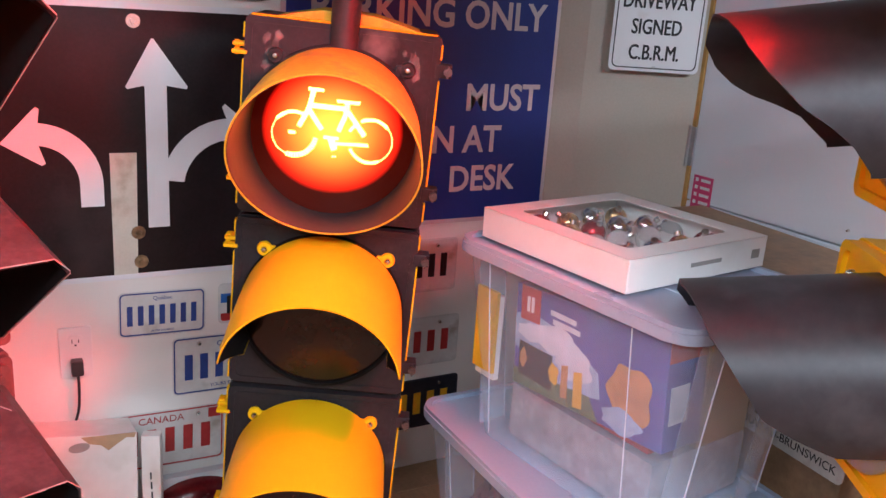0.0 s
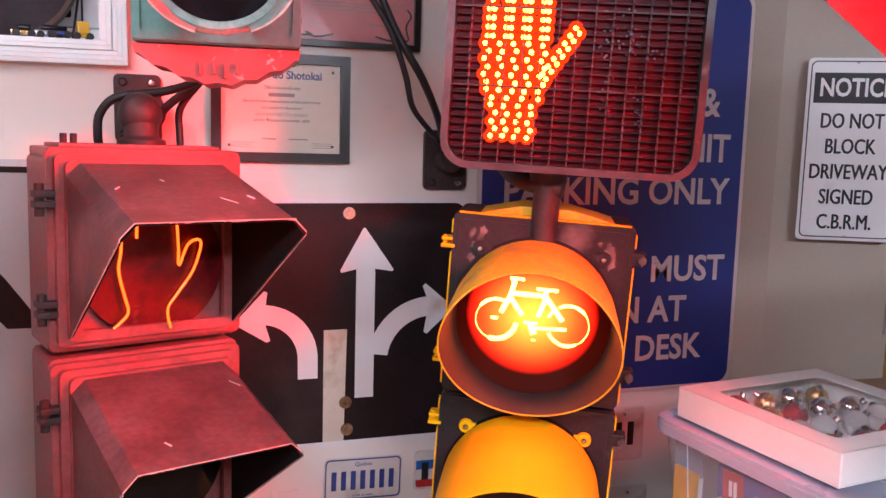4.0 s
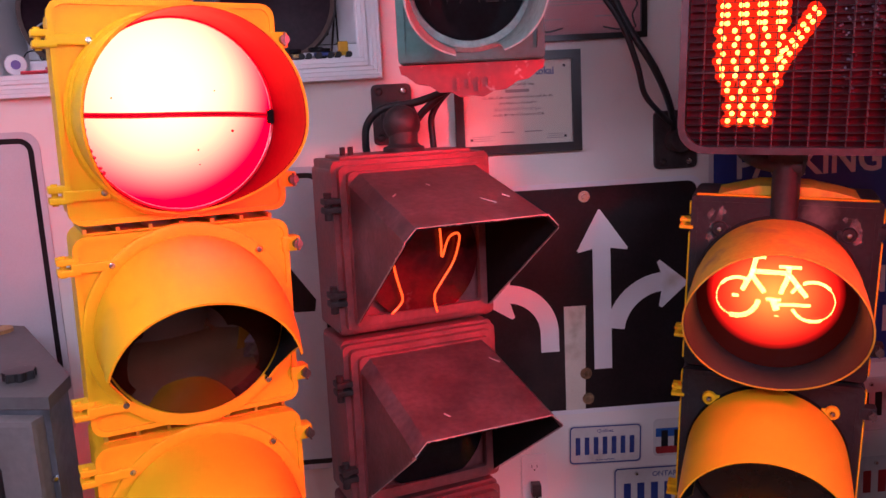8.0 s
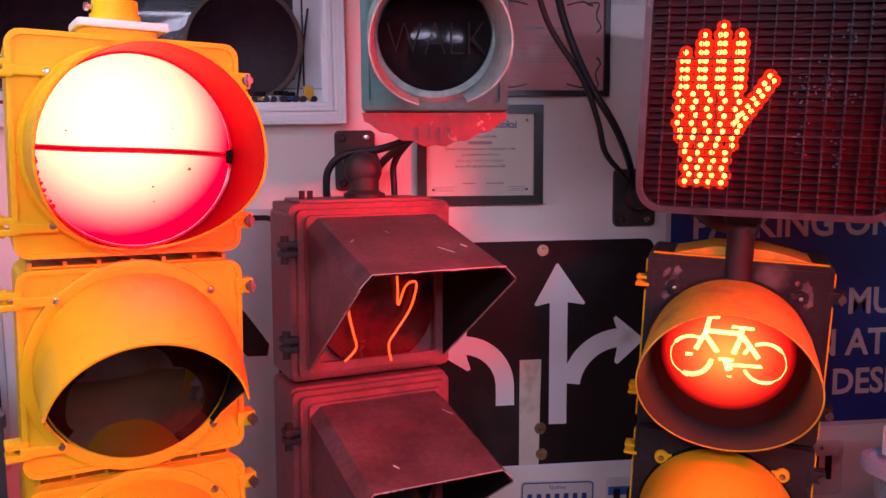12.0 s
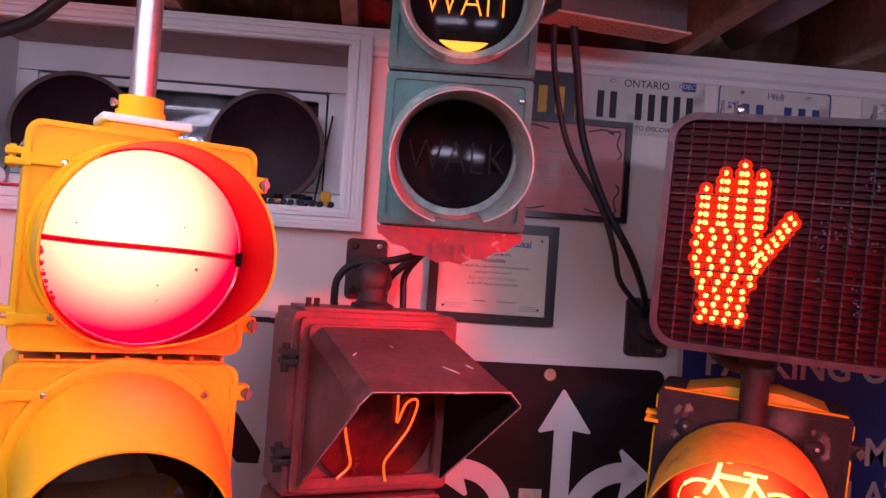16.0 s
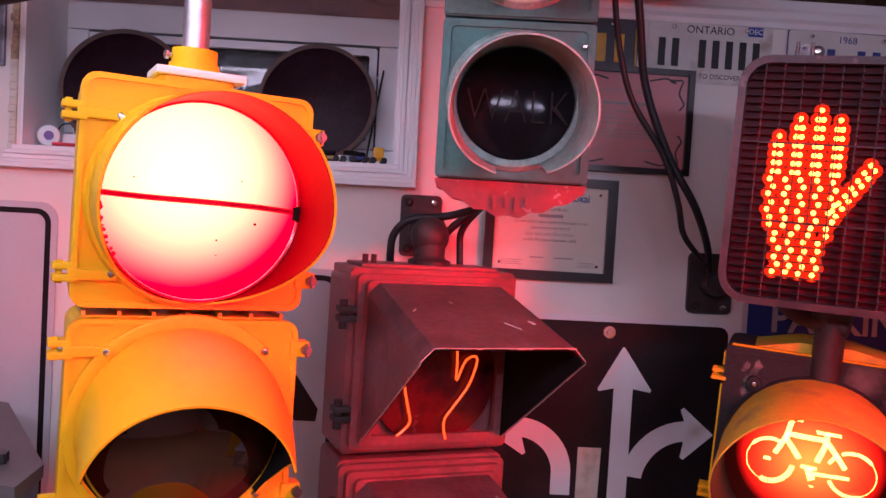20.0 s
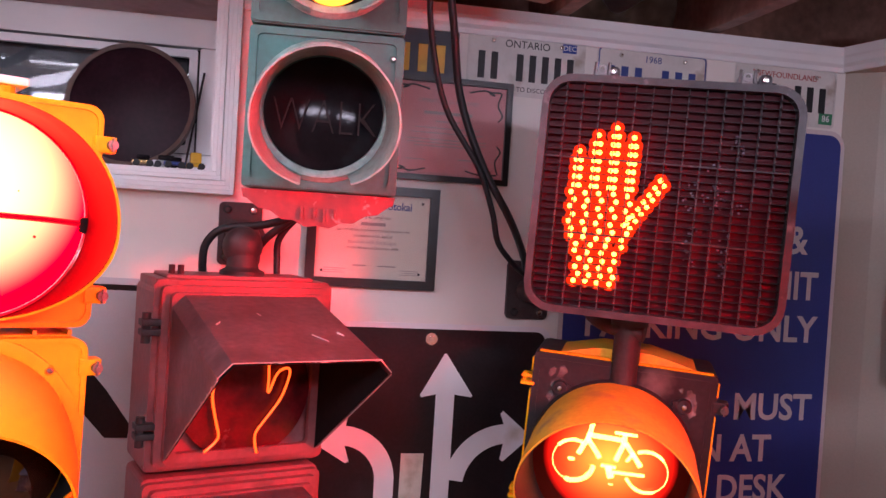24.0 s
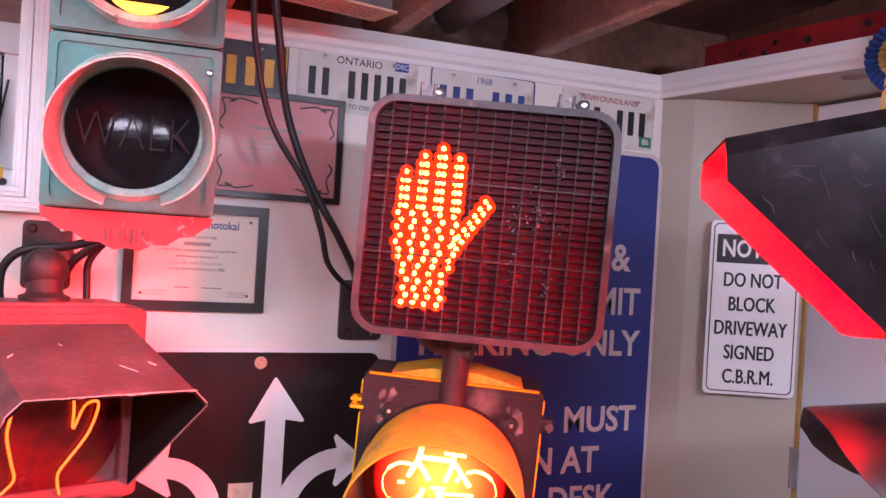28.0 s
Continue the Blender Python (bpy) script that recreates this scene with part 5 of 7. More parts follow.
# lightened beyond the black plastic so that the lamp's light shows
M_VISORIN = mat("lightened_visor_inside", (0.15, 0.14, 0.14), 0.5, vary=0.2, bump=0.05)
side_signal()

# ---- what hangs on the wall ----
def sheet(root, w, h, material, r=0.025, t=0.0025, name="panel", y=0.0, cx=0.0, cz=0.0):
    return part(name, prism(bmesh.new(), rounded(w, h, r, 5, cx, cz), y - t, y), material, root)


def on_wall(name, x, z, label, category, y=WALL_Y - 0.003, tilt=0.0, group="", rz=0.0):
    return thing(name, pose(x, y, z, 0, tilt, rz), label, category, group)


# black lane sign with three white arrows
def lane_sign():
    root = on_wall("lane_arrow_sign", 0.305, 0.973, "black road sign with three white lane arrows", "road sign", WALL_Y - 0.004)
    sheet(root, 0.614, 0.618, M_SIGNWHITE, 0.03)
    sheet(root, 0.588, 0.592, M_SIGNBLACK, 0.024, 0.0008, "black_face", -0.0026)

    def shape(name, pts, y=-0.0036, material=None):
        return part(name, prism(bmesh.new(), pts, y - 0.0006, y), material or M_SIGNWHITE, root)
    # straight arrow
    shape("straight_arrow", [(0.017, -0.188), (0.064, -0.188), (0.066, 0.135), (0.109, 0.128), (0.112, 0.133), (0.041, 0.236), (0.036, 0.236), (-0.021, 0.132), (-0.017, 0.127), (0.019, 0.135)])
    # centre strip
    shape("centre_strip", [(-0.062, -0.296), (-0.010, -0.296), (-0.003, -0.013), (-0.060, -0.013)], material=M_AGEDWHITE)

    def bend(cx, cz, r0, r1, a0, a1, n=12):
        outer = [(cx + r1 * math.cos(radians(a0 + (a1 - a0) * k / n)), cz + r1 * math.sin(radians(a0 + (a1 - a0) * k / n))) for k in range(n + 1)]
        inner = [(cx + r0 * math.cos(radians(a0 + (a1 - a0) * k / n)), cz + r0 * math.sin(radians(a0 + (a1 - a0) * k / n))) for k in range(n, -1, -1)]
        return outer + inner
    shape("left_turn_stem", [(-0.075, -0.132), (-0.075, -0.07)] + bend(-0.21, -0.08, 0.087, 0.135, 4, 92)[0:26] + [(-0.123, -0.132)])
    shape("left_arrow_head", [(-0.273, 0.012), (-0.202, 0.088), (-0.194, 0.084), (-0.20, 0.045), (-0.20, 0.008), (-0.188, -0.032), (-0.196, -0.037)], -0.0032)
    shape("right_turn_stem", bend(0.21, -0.10, 0.112, 0.162, 172, 90), -0.0042)
    shape("right_arrow_head", [(0.272, 0.030), (0.195, 0.095), (0.188, 0.088), (0.2, 0.055), (0.2, 0.018), (0.192, -0.028), (0.2, -0.034)], -0.0032)
    for x, z in ((0.0, 0.272), (-0.006, -0.198), (-0.002, -0.268)):
        bm = bmesh.new()
        lathe(bm, [(0, -0.009), (0.006, -0.009), (0.007, -0.004), (0.015, -0.004), (0.016, 0.0)], seg=16, m=Matrix.Translation((x, -0.003, z)))
        part("sign_bolt", bm, M_RUSTY if z < 0 else M_CHROME, root, "rusty bolt and washer" if z < 0 else "steel bolt and washer", smooth=True)
    return root


M_RUSTY = mat("rusty_bolt", (0.28, 0.17, 0.09), 0.55, metal=0.5, vary=0.4, scale=60, bump=0.3)
lane_sign()


# large blue parking sign
def parking_sign():
    root = on_wall("parking_sign", 1.022, 1.292, "large blue parking sign with pale capital letters and border", "road sign", WALL_Y - 0.010)
    sheet(root, 0.786, 1.094, M_SIGNPALE, 0.045)
    sheet(root, 0.762, 1.070, M_BLUE, 0.035, 0.0008, "blue_face", -0.0026)
    for text, x, z, size, align in (("&", 1.291, 1.536, 0.105, "CENTER"), ("PERMIT", 1.362, 1.413, 0.105, "RIGHT"), ("PARKING ONLY", 1.366, 1.296, 0.098, "RIGHT"),
                                    ("MUST", 1.368, 1.084, 0.098, "RIGHT"), ("IN AT", 1.253, 0.972, 0.100, "RIGHT"), ("DESK", 1.306, 0.864, 0.098, "RIGHT")):
        sq = {"PARKING ONLY": 0.95, "MUST": 0.94, "DESK": 0.9, "PERMIT": 0.85}.get(text, 0.92)
        lettering("sign_letters", text, size, pose(x - 1.022, -0.0036, z - 1.292), M_SIGNPALE, root, 0.0004, align, sq, 0.0022)
    return root


parking_sign()


# notice on the cream wall
def notice_sign():
    a = math.degrees(math.atan2(HINGE[1] - BEND[1], HINGE[0] - BEND[0]))
    root = thing("notice_sign", pose(1.616, 1.921, 1.420, 0, 0, -27.4) @ pose(0, -0.004, 0) @ Matrix.Diagonal((0.965, 1, 0.96, 1)), "white aluminium notice sign with black letters on the wall", "notice sign")
    w, h = 0.254, 0.500
    sheet(root, w, h, M_SIGNWHITE, 0.014, 0.002)
    part("border", frame_ring(bmesh.new(), rounded(w - 0.016, h - 0.016, 0.016, 5), rounded(w - 0.022, h - 0.022, 0.014, 5), -0.0032, -0.0022), M_INKBLACK, root)
    part("heading_band", bm_box(-0.108, 0.108, -0.0032, -0.0022, 0.128, 0.210), M_INKBLACK, root)
    lettering("sign_letters", "NOTICE", 0.068, pose(0, -0.0042, 0.168), M_SIGNWHITE, root, 0.0004, squeeze=0.76, bold=0.0016)
    step = 0.0011
    for k, text in enumerate(("DO NOT", "BLOCK", "DRIVEWAY", "SIGNED", "C.B.R.M.")):
        for dx, dz, dy in ((-step, 0.0006, 0.0), (step, 0.0006, 0.00006), (0.0, -0.0006, 0.00012)):
            lettering("sign_letters", text, 0.058, pose(-0.004 + dx, -0.0032 - dy, 0.078 - 0.0695 * k + dz), M_INKBLACK, root, 0.0004, squeeze=0.70)
    for z in (0.237, -0.238):
        screw(root, 0.0, z, -0.003, 0.004)
    return root


notice_sign()


# number plates
def plate(x0, x1, z0, z1, base, ink, label, top="", bottom="", glyphs=7, top_size=0.02, tilt=0.0, sticker=None, split=None, edge=None, top_ink=None, y=WALL_Y - 0.002):
    w, h = x1 - x0, z1 - z0
    root = on_wall("licence_plate", (x0 + x1) / 2, (z0 + z1) / 2, label, "licence plate", y, tilt, "licence plates on the wall")
    sheet(root, w, h, base, 0.012, 0.0012)
    part("embossed_rim", frame_ring(bmesh.new(), rounded(w - 0.006, h - 0.006, 0.011, 4), rounded(w - 0.012, h - 0.012, 0.009, 4), -0.0028, -0.001), edge or base, root)
    gh = h * 0.44
    zc = -h * 0.03 if top else 0.0
    gw = (w * 0.86) / glyphs
    rows = []
    for k in range(glyphs):
        if split is not None and k == split:
            continue
        gx = -w * 0.43 + gw * k
        rows.append((gx + gw * 0.20, gx + gw * 0.72, zc - gh / 2, zc + gh / 2))
    for x0, x1, z0, z1 in rows:
        part("raised_character", bm_box(x0, x1, -0.0030, -0.0010, z0, z1, bevel=0.0006, seg=1), ink, root)
    if top:
        lettering("plate_lettering", top, top_size, pose(0, -0.0016, h * 0.34), top_ink or ink, root, 0.0004)
    if bottom:
        lettering("plate_lettering", bottom, top_size * 0.62, pose(0, -0.0016, -h * 0.385), top_ink or ink, root, 0.0004)
    for sx in (-1, 1):
        if h > 0.13:
            screw(root, sx * w * 0.29, h * 0.37, -0.002, 0.006)
    if sticker:
        sx, sz, sw, sh, smat, text = sticker
        tag = part("sticker", bm_box(sx - sw / 2, sx + sw / 2, -0.0024, -0.0012, sz - sh / 2, sz + sh / 2), smat, root)
        if text:
            lettering("sticker_words", text, sh * 0.8, pose(sx, -0.003, sz), M_SIGNWHITE, root, 0.0003)
    return root


M_BLUEBAND = mat("bright_blue_band", (0.03, 0.13, 0.42), 0.4, vary=0.12, scale=20, bump=0.0)
M_GREENINK = mat("green_sticker", (0.03, 0.2, 0.1), 0.4, vary=0.1, bump=0.0)
M_BLUEINK2 = mat("blue_sticker", (0.02, 0.06, 0.3), 0.4, vary=0.1, bump=0.0)
plate(0.028, 0.333, 1.853, 2.005, M_PLATEDARK, M_INKYELLOW, "black licence plate with worn yellow characters", glyphs=6, edge=M_INKYELLOW)
plate(0.355, 0.661, 1.856, 2.008, M_PLATE, M_INKBLACK, "white Ontario licence plate with dark raised characters", "ONTARIO", "YOURS TO DISCOVER", 8, 0.026, 0.4, (0.11, 0.055, 0.036, 0.022, M_BLUEINK2, "DEC"), 2)
plate(0.693, 0.998, 1.852, 2.004, M_PLATE, M_INKBLUE, "white 1968 licence plate with blue characters", "1968", "", 7, 0.024, 0.6, None, 3, edge=M_INKBLUE)
plate(1.079, 1.384, 1.848, 2.000, M_PLATE, M_INKBLACK, "white Newfoundland licence plate with red lettering", "\"NEWFOUNDLAND\"", "LABRADOR", 7, 0.022, 0.6, (0.125, -0.052, 0.04, 0.03, M_GREENINK, "86"), 3, None, M_INKRED)
plate(0.247, 0.447, 0.515, 0.627, M_PLATE, M_INKBLUE, "small white Quebec plate with blue characters", "Québec", "Je me souviens", 7, 0.014, 1.5, edge=M_INKBLUE)
plate(0.366, 0.671, 0.344, 0.497, M_PLATE, M_INKBLUE, "white plate with blue rim and characters", "ONTARIO", "YOURS TO DISCOVER", 7, 0.02, 1.0, edge=M_INKBLUE)
plate(0.180, 0.488, 0.158, 0.312, M_PLATE, M_INKRED, "white Canada plate with red characters and rim", "CANADA", "", 6, 0.026, 1.5, (0.13, 0.055, 0.03, 0.026, M_INKRED, ""), edge=M_INKRED)
flag = plate(0.479, 0.685, 0.523, 0.628, M_PLATE, M_INKBLACK, "small plate banded blue, white and red", "REP. D", "", 5, 0.013, 1.0, top_ink=M_INKBLACK)
part("blue_band", bm_box(-0.098, 0.098, -0.0016, -0.0012, 0.002, 0.026), M_BLUEBAND, flag, "blue painted band")
part("red_band", bm_box(-0.098, 0.098, -0.0016, -0.0012, -0.046, -0.026), M_INKRED, flag, "red painted band")
plate(0.842, 1.148, 0.546, 0.700, M_PLATE, M_INKBLACK, "dirty white plate with black characters", "", "", 7, 0.02, 0.0)
plate(0.865, 1.170, 0.322, 0.470, M_PLATE, M_INKRED, "dirty white plate with dark red characters", "", "", 6, 0.02, 0.0)
plate(0.875, 1.180, 0.125, 0.280, M_PLATEDARK, M_INKYELLOW, "dark plate low on the wall", "", "", 6, 0.02, 0.0)


# framed certificates
def certificate(x0, x1, z0, z1, paper, name, label, border=0.022):
    w, h = x1 - x0, z1 - z0
    root = on_wall(name, (x0 + x1) / 2, (z0 + z1) / 2, label, "certificate", WALL_Y - 0.004, 0.4, "framed certificates")
    bm = bmesh.new()
    prism(bm, [(-w / 2, -h / 2), (w / 2, -h / 2), (w / 2, h / 2), (-w / 2, h / 2)], -0.006, 0.0)
    part("paper", bm, paper, root)
    for pts in ([(-w / 2, -h / 2), (w / 2, -h / 2), (w / 2 - border, -h / 2 + border), (-w / 2 + border, -h / 2 + border)],
                [(-w / 2, h / 2), (w / 2, h / 2), (w / 2 - border, h / 2 - border), (-w / 2 + border, h / 2 - border)],
                [(-w / 2, -h / 2), (-w / 2, h / 2), (-w / 2 + border, h / 2 - border), (-w / 2 + border, -h / 2 + border)],
                [(w / 2, -h / 2), (w / 2, h / 2), (w / 2 - border, h / 2 - border), (w / 2 - border, -h / 2 + border)]):
        part("frame_rail", prism(bmesh.new(), pts, -0.018, 0.0), M_BLACKWOOD, root)
    glass = part("glass", bm_box(-w / 2 + border * 0.9, w / 2 - border * 0.9, -0.0115, -0.0095, -h / 2 + border * 0.9, h / 2 - border * 0.9), M_PICTUREGLASS, root)
    glass.visible_shadow = False
    return root


cert = certificate(-0.012, 0.303, 1.365, 1.612, M_PAPER, "karate_certificate", "cream karate certificate in a black frame under glass")
lettering("heading", "Karate-do Shotokai", 0.026, pose(0.0, -0.0068, 0.075), M_INKBLUE, cert, 0.0003, squeeze=0.9, bold=0.0006)
for text, z, size, ink in (("This is to certify that", 0.046, 0.0115, M_INKBLACK), ("has met all the requirements of this style for the", 0.015, 0.0105, M_INKBLACK),
                           ("promotion to the level of", 0.001, 0.0105, M_INKBLACK), ("blue belt with five stripes", -0.014, 0.0135, M_INKGREY), ("on this 9th day of December, 2006", -0.028, 0.0105, M_INKBLACK)):
    lettering("certificate_words", text, size, pose(0.0, -0.0066, z), ink, cert, 0.0002, squeeze=0.86, slant=0.35 if ink is M_INKBLACK else 0.0)
bars("name_line", [(-0.03, 0.03, 0.026, 0.034)], M_INKGREY, cert, -0.0068, 0.0006)
bars("signature_lines", [(-0.045, -0.012, -0.072, -0.069), (0.015, 0.06, -0.072, -0.069), (-0.115, -0.06, -0.080, -0.0785), (0.07, 0.115, -0.080, -0.0785), (-0.115, -0.07, -0.085, -0.0835), (0.075, 0.115, -0.085, -0.0835),
                         (-0.115, -0.065, -0.090, -0.0885), (0.07, 0.115, -0.090, -0.0885)], M_INKGREY, cert, -0.0068, 0.0006)
bars("corner_studs", [(sx * 0.118 - 0.003, sx * 0.118 + 0.003, sz * 0.086 - 0.003, sz * 0.086 + 0.003) for sx in (-1, 1) for sz in (-1, 1)], M_INKBLACK, cert, -0.0072, 0.001)

deed = certificate(0.157, 0.472, 1.632, 1.884, M_PINKPAPER, "deed_certificate", "pink good deed certificate in a black frame under glass", 0.014)
lettering("heading", "OPERATION GOOD DEED", 0.013, pose(0.0, -0.0068, 0.068), M_INKGREY, deed, 0.0003)
bars("certificate_lines", [(-0.06, 0.06, 0.036, 0.043), (-0.03, 0.03, 0.018, 0.021), (-0.08, 0.08, 0.002, 0.004), (-0.09, 0.09, -0.010, -0.008), (-0.1, 0.1, -0.026, -0.024), (-0.1, 0.1, -0.034, -0.032), (-0.08, 0.08, -0.042, -0.040),
                           (-0.1, -0.05, -0.076, -0.074), (0.03, 0.09, -0.072, -0.069)], M_INKGREY, deed, -0.0068, 0.0006)
bm = bmesh.new()
for sx in (-1, 1):
    for sz in (-1, 1):
        tube(bm, [(sx * 0.05, 0, sz * 0.096), (sx * 0.09, 0, sz * 0.104), (sx * 0.115, 0, sz * 0.094), (sx * 0.10, 0, sz * 0.100), (sx * 0.13, 0, sz * 0.102)], 0.0022, 6)
        tube(bm, [(sx * 0.132, 0, sz * 0.10), (sx * 0.124, 0, sz * 0.07), (sx * 0.136, 0, sz * 0.045), (sx * 0.126, 0, sz * 0.03)], 0.0022, 6)
part("scroll_border", bm, M_INKBLACK, deed, "black scrolled border", m=pose(0, -0.0072, 0))


# wall brackets
def bracket(x0, x1, z0, z1, name, label):
    root = on_wall(name, (x0 + x1) / 2, (z0 + z1) / 2, label, "bracket", WALL_Y - 0.001)
    w, h = x1 - x0, z1 - z0
    part("plate", prism(bmesh.new(), rounded(w, h, 0.012, 3), -0.012, 0.0, bevel=0.002), M_IRON, root)
    for sz in (-1, 1):
        for sx in (-1, 1):
            screw(root, sx * w * 0.3, sz * h * 0.38, -0.013, 0.010, M_IRON if sx < 0 else M_CHROME)
    part("socket", lathe(bmesh.new(), [(0, -0.06), (0.026, -0.06), (0.03, -0.05), (0.03, -0.012)], seg=20), M_IRON, root, smooth=True)
    return root


bracket(-0.215, -0.117, 1.405, 1.552, "pipe_bracket", "dark iron wall bracket that holds the pipe elbow")
bracket(0.489, 0.598, 1.302, 1.448, "arm_bracket", "dark iron wall bracket behind the LED signal")

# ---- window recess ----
# recess head: the red light it reflects is mixed into this colour
M_HEADREDDENED = mat("reddened_recess_head", (0.36, 0.20, 0.19), 0.5, vary=0.2, scale=6, bump=0.1, dirt=(0.2, 0.10, 0.09), dirt_amount=0.25, dirt_scale=8)
M_RAWWOOD = mat("bare_chipped_wood", (0.42, 0.32, 0.20), 0.8, vary=0.4, scale=30, bump=0.4, bump_scale=120)
win = thing("window_1", pose(0, 0, 0), "white trimmed basement window recess with a dark pane", "window", kind="structure")
X0, X1, Z0, Z1 = -1.115, -0.235, 1.62, 2.02


bm = bmesh.new()
for k, d in enumerate((0.018, 0.026, 0.021, 0.029, 0.033)):
    s = 0.0105 * k
    up = 0.0079 * k
    for x0, x1, z0, z1 in ((X0 - 0.0525, X1 + 0.0525, Z1 + up, Z1 + up + 0.0079), (X0 - 0.0525, X1 + 0.0525, Z0 - s - 0.0105, Z0 - s)):
        box(bm, x0 + 0.0525 - s - 0.0105, x1 - 0.0525 + s + 0.0105, WALL_Y - d, WALL_Y - 0.0005, z0, z1, bevel=0.0012, seg=1)
    box(bm, X1 + s, X1 + s + 0.0105, WALL_Y - d, WALL_Y - 0.0005, Z0 - s, Z1 + up, bevel=0.0012, seg=1)
part("window_trim", bm, M_TRIM, win, "white fluted window casing")
part("recess_sill", bm_box(X0, X1, WALL_Y + 0.001, 2.42, Z0 - 0.012, Z0 + 0.002), M_TRIM, win)
part("recess_head", bm_box(X0, X1, WALL_Y + 0.001, 2.42, Z1 - 0.002, Z1 + 0.012), M_HEADREDDENED, win, "brownish pink underside of the recess, reflected red in its colour")
# the bare, chipped edge where the left casing is missing
rng = random.Random(61)
for k in range(26):
    z = Z0 - 0.03 + 0.0175 * k
    out = X0 - 0.020 - rng.uniform(0.0, 0.006)
    part("worn_edge", bm_box(out, X0 - 0.0065, WALL_Y - rng.uniform(0.006, 0.010), WALL_Y - 0.0005, z, z + 0.0172, bevel=0.001, seg=1), M_RAWWOOD if z > 1.80 else M_AGEDWHITE, win)
for x in (X0, X1):
    part("recess_cheek", bm_box(x - 0.006, x + 0.006, WALL_Y + 0.001, 2.42, Z0, Z1), M_TRIM, win)
bm = bmesh.new()
for x0, x1, z0, z1 in ((X0, X1, Z1 - 0.075, Z1), (X0, X1, Z0, Z0 + 0.05), (X0, X0 + 0.06, Z0 + 0.051, Z1 - 0.076), (X1 - 0.06, X1, Z0 + 0.051, Z1 - 0.076)):
    box(bm, x0, x1, 2.335, 2.375, z0, z1, bevel=0.004)
part("window_frame", bm, M_TRIM, win)
part("inner_frame", frame_ring(bmesh.new(), rounded(0.75, 0.265, 0.004, 1, -0.675, 1.805), rounded(0.71, 0.225, 0.004, 1, -0.675, 1.805), 2.330, 2.350), M_TRIM, win)
pane = part("pane", bm_box(X0 + 0.05, X1 - 0.05, -0.002, 0.002, -0.145, 0.145), M_GLASS, win, m=pose(0, 2.360, 1.805))
pane.visible_shadow = False
part("night_behind", bm_box(X0, X1, 2.40, 2.42, Z0, Z1), M_NIGHT, win)


def dark_disc(x, y, z, r, lean, turn):
    root = thing("signal_lens_disc", pose(x, y, z, -lean, 0, turn), "round dark glass signal lens with brown rim, leaning in the window", "signal lens", "spare lenses in the window")
    part("glass_face", lathe(bmesh.new(), [(0, -0.012), (r * 0.5, -0.009), (r * 0.94, 0.0), (r * 0.94, 0.006)], seg=56), M_DISCGLASS, root, smooth=True, m=pose(0, 0, r))
    part("rim", lathe(bmesh.new(), [(r * 0.93, -0.006), (r, -0.008), (r, 0.014), (r * 0.93, 0.014)], seg=56), M_RIM, root, smooth=True, m=pose(0, 0, r))


dark_disc(-0.448, 2.235, Z0 + 0.004, 0.154, 8, -6)
dark_disc(-0.925, 2.235, Z0 + 0.004, 0.158, 8, 8)


def toy_car(x, y, length, color, name, label, tall=0.5):
    root = thing(name, pose(x, y, Z0 + 0.003, 0, 0, 12), label, "toy car", "toy vehicles on the sill")
    L, H, W = length, length * 0.18, length * 0.42
    bm = bmesh.new()
    box(bm, -L / 2, L / 2, -W / 2, W / 2, 0.006, 0.006 + H, bevel=0.004)
    part("body", bm, color, root)
    box(bm := bmesh.new(), -L * 0.28, L * 0.3, -W * 0.42, W * 0.42, 0.006 + H, 0.006 + H + L * tall * 0.4, bevel=0.005)
    part("cabin", bm, M_DARKLENS if tall < 0.8 else color, root)
    for sx in (-0.3, 0.3):
        for sy in (-1, 1):
            bm = bmesh.new()
            cyl(bm, (sx * L, sy * W / 2 - 0.003, 0.008), (sx * L, sy * W / 2 + 0.003, 0.008), 0.008, seg=12)
            part("wheel", bm, M_RUBBER, root)


toy_car(-0.345, 2.15, 0.062, M_STEEL, "toy_car", "small silver toy car on the window sill", 0.5)
toy_car(-0.322, 2.125, 0.05, M_INKBLUE, "toy_car", "small blue toy car on the window sill", 0.5)
toy_car(-0.277, 2.14, 0.044, M_INKYELLOW, "toy_bus", "small yellow and black toy bus on the sill", 1.5)
toy_car(-0.395, 2.14, 0.05, M_GOLD, "toy_car", "small golden toy car on the window sill", 0.6)


M_STEELDARK = mat("galvanised_dark_panel", (0.20, 0.22, 0.25), 0.4, metal=0.7, vary=0.35, scale=14, bump=0.1, bump_scale=60)
M_PLUMHUB = mat("purple_plastic", (0.16, 0.06, 0.28), 0.4, vary=0.1, bump=0.0)
root = thing("thin_rod", pose(-0.318, 2.30, Z0 + 0.003), "thin dark rod leaning in the window recess", "rod")
part("rod", cyl(bmesh.new(), (0, 0, 0), (0.038, 0.01, 0.255), 0.0028, seg=8), M_IRON, root, smooth=True)
root = thing("toy_roller", pose(-1.075, 2.165, Z0 + 0.003, 0, 0, 20) @ Matrix.Scale(0.66, 4), "small white roller with a purple hub on the sill", "toy")
part("roller", lathe(bmesh.new(), [(0.012, -0.02), (0.036, -0.018), (0.040, -0.012), (0.040, 0.012), (0.036, 0.018), (0.012, 0.02)], seg=28), M_SIGNWHITE, root, smooth=True, m=pose(0, 0, 0.04))
part("hub", cyl(bmesh.new(), (0, -0.023, 0.04), (0, 0.023, 0.04), 0.017, seg=18), M_PLUMHUB, root)
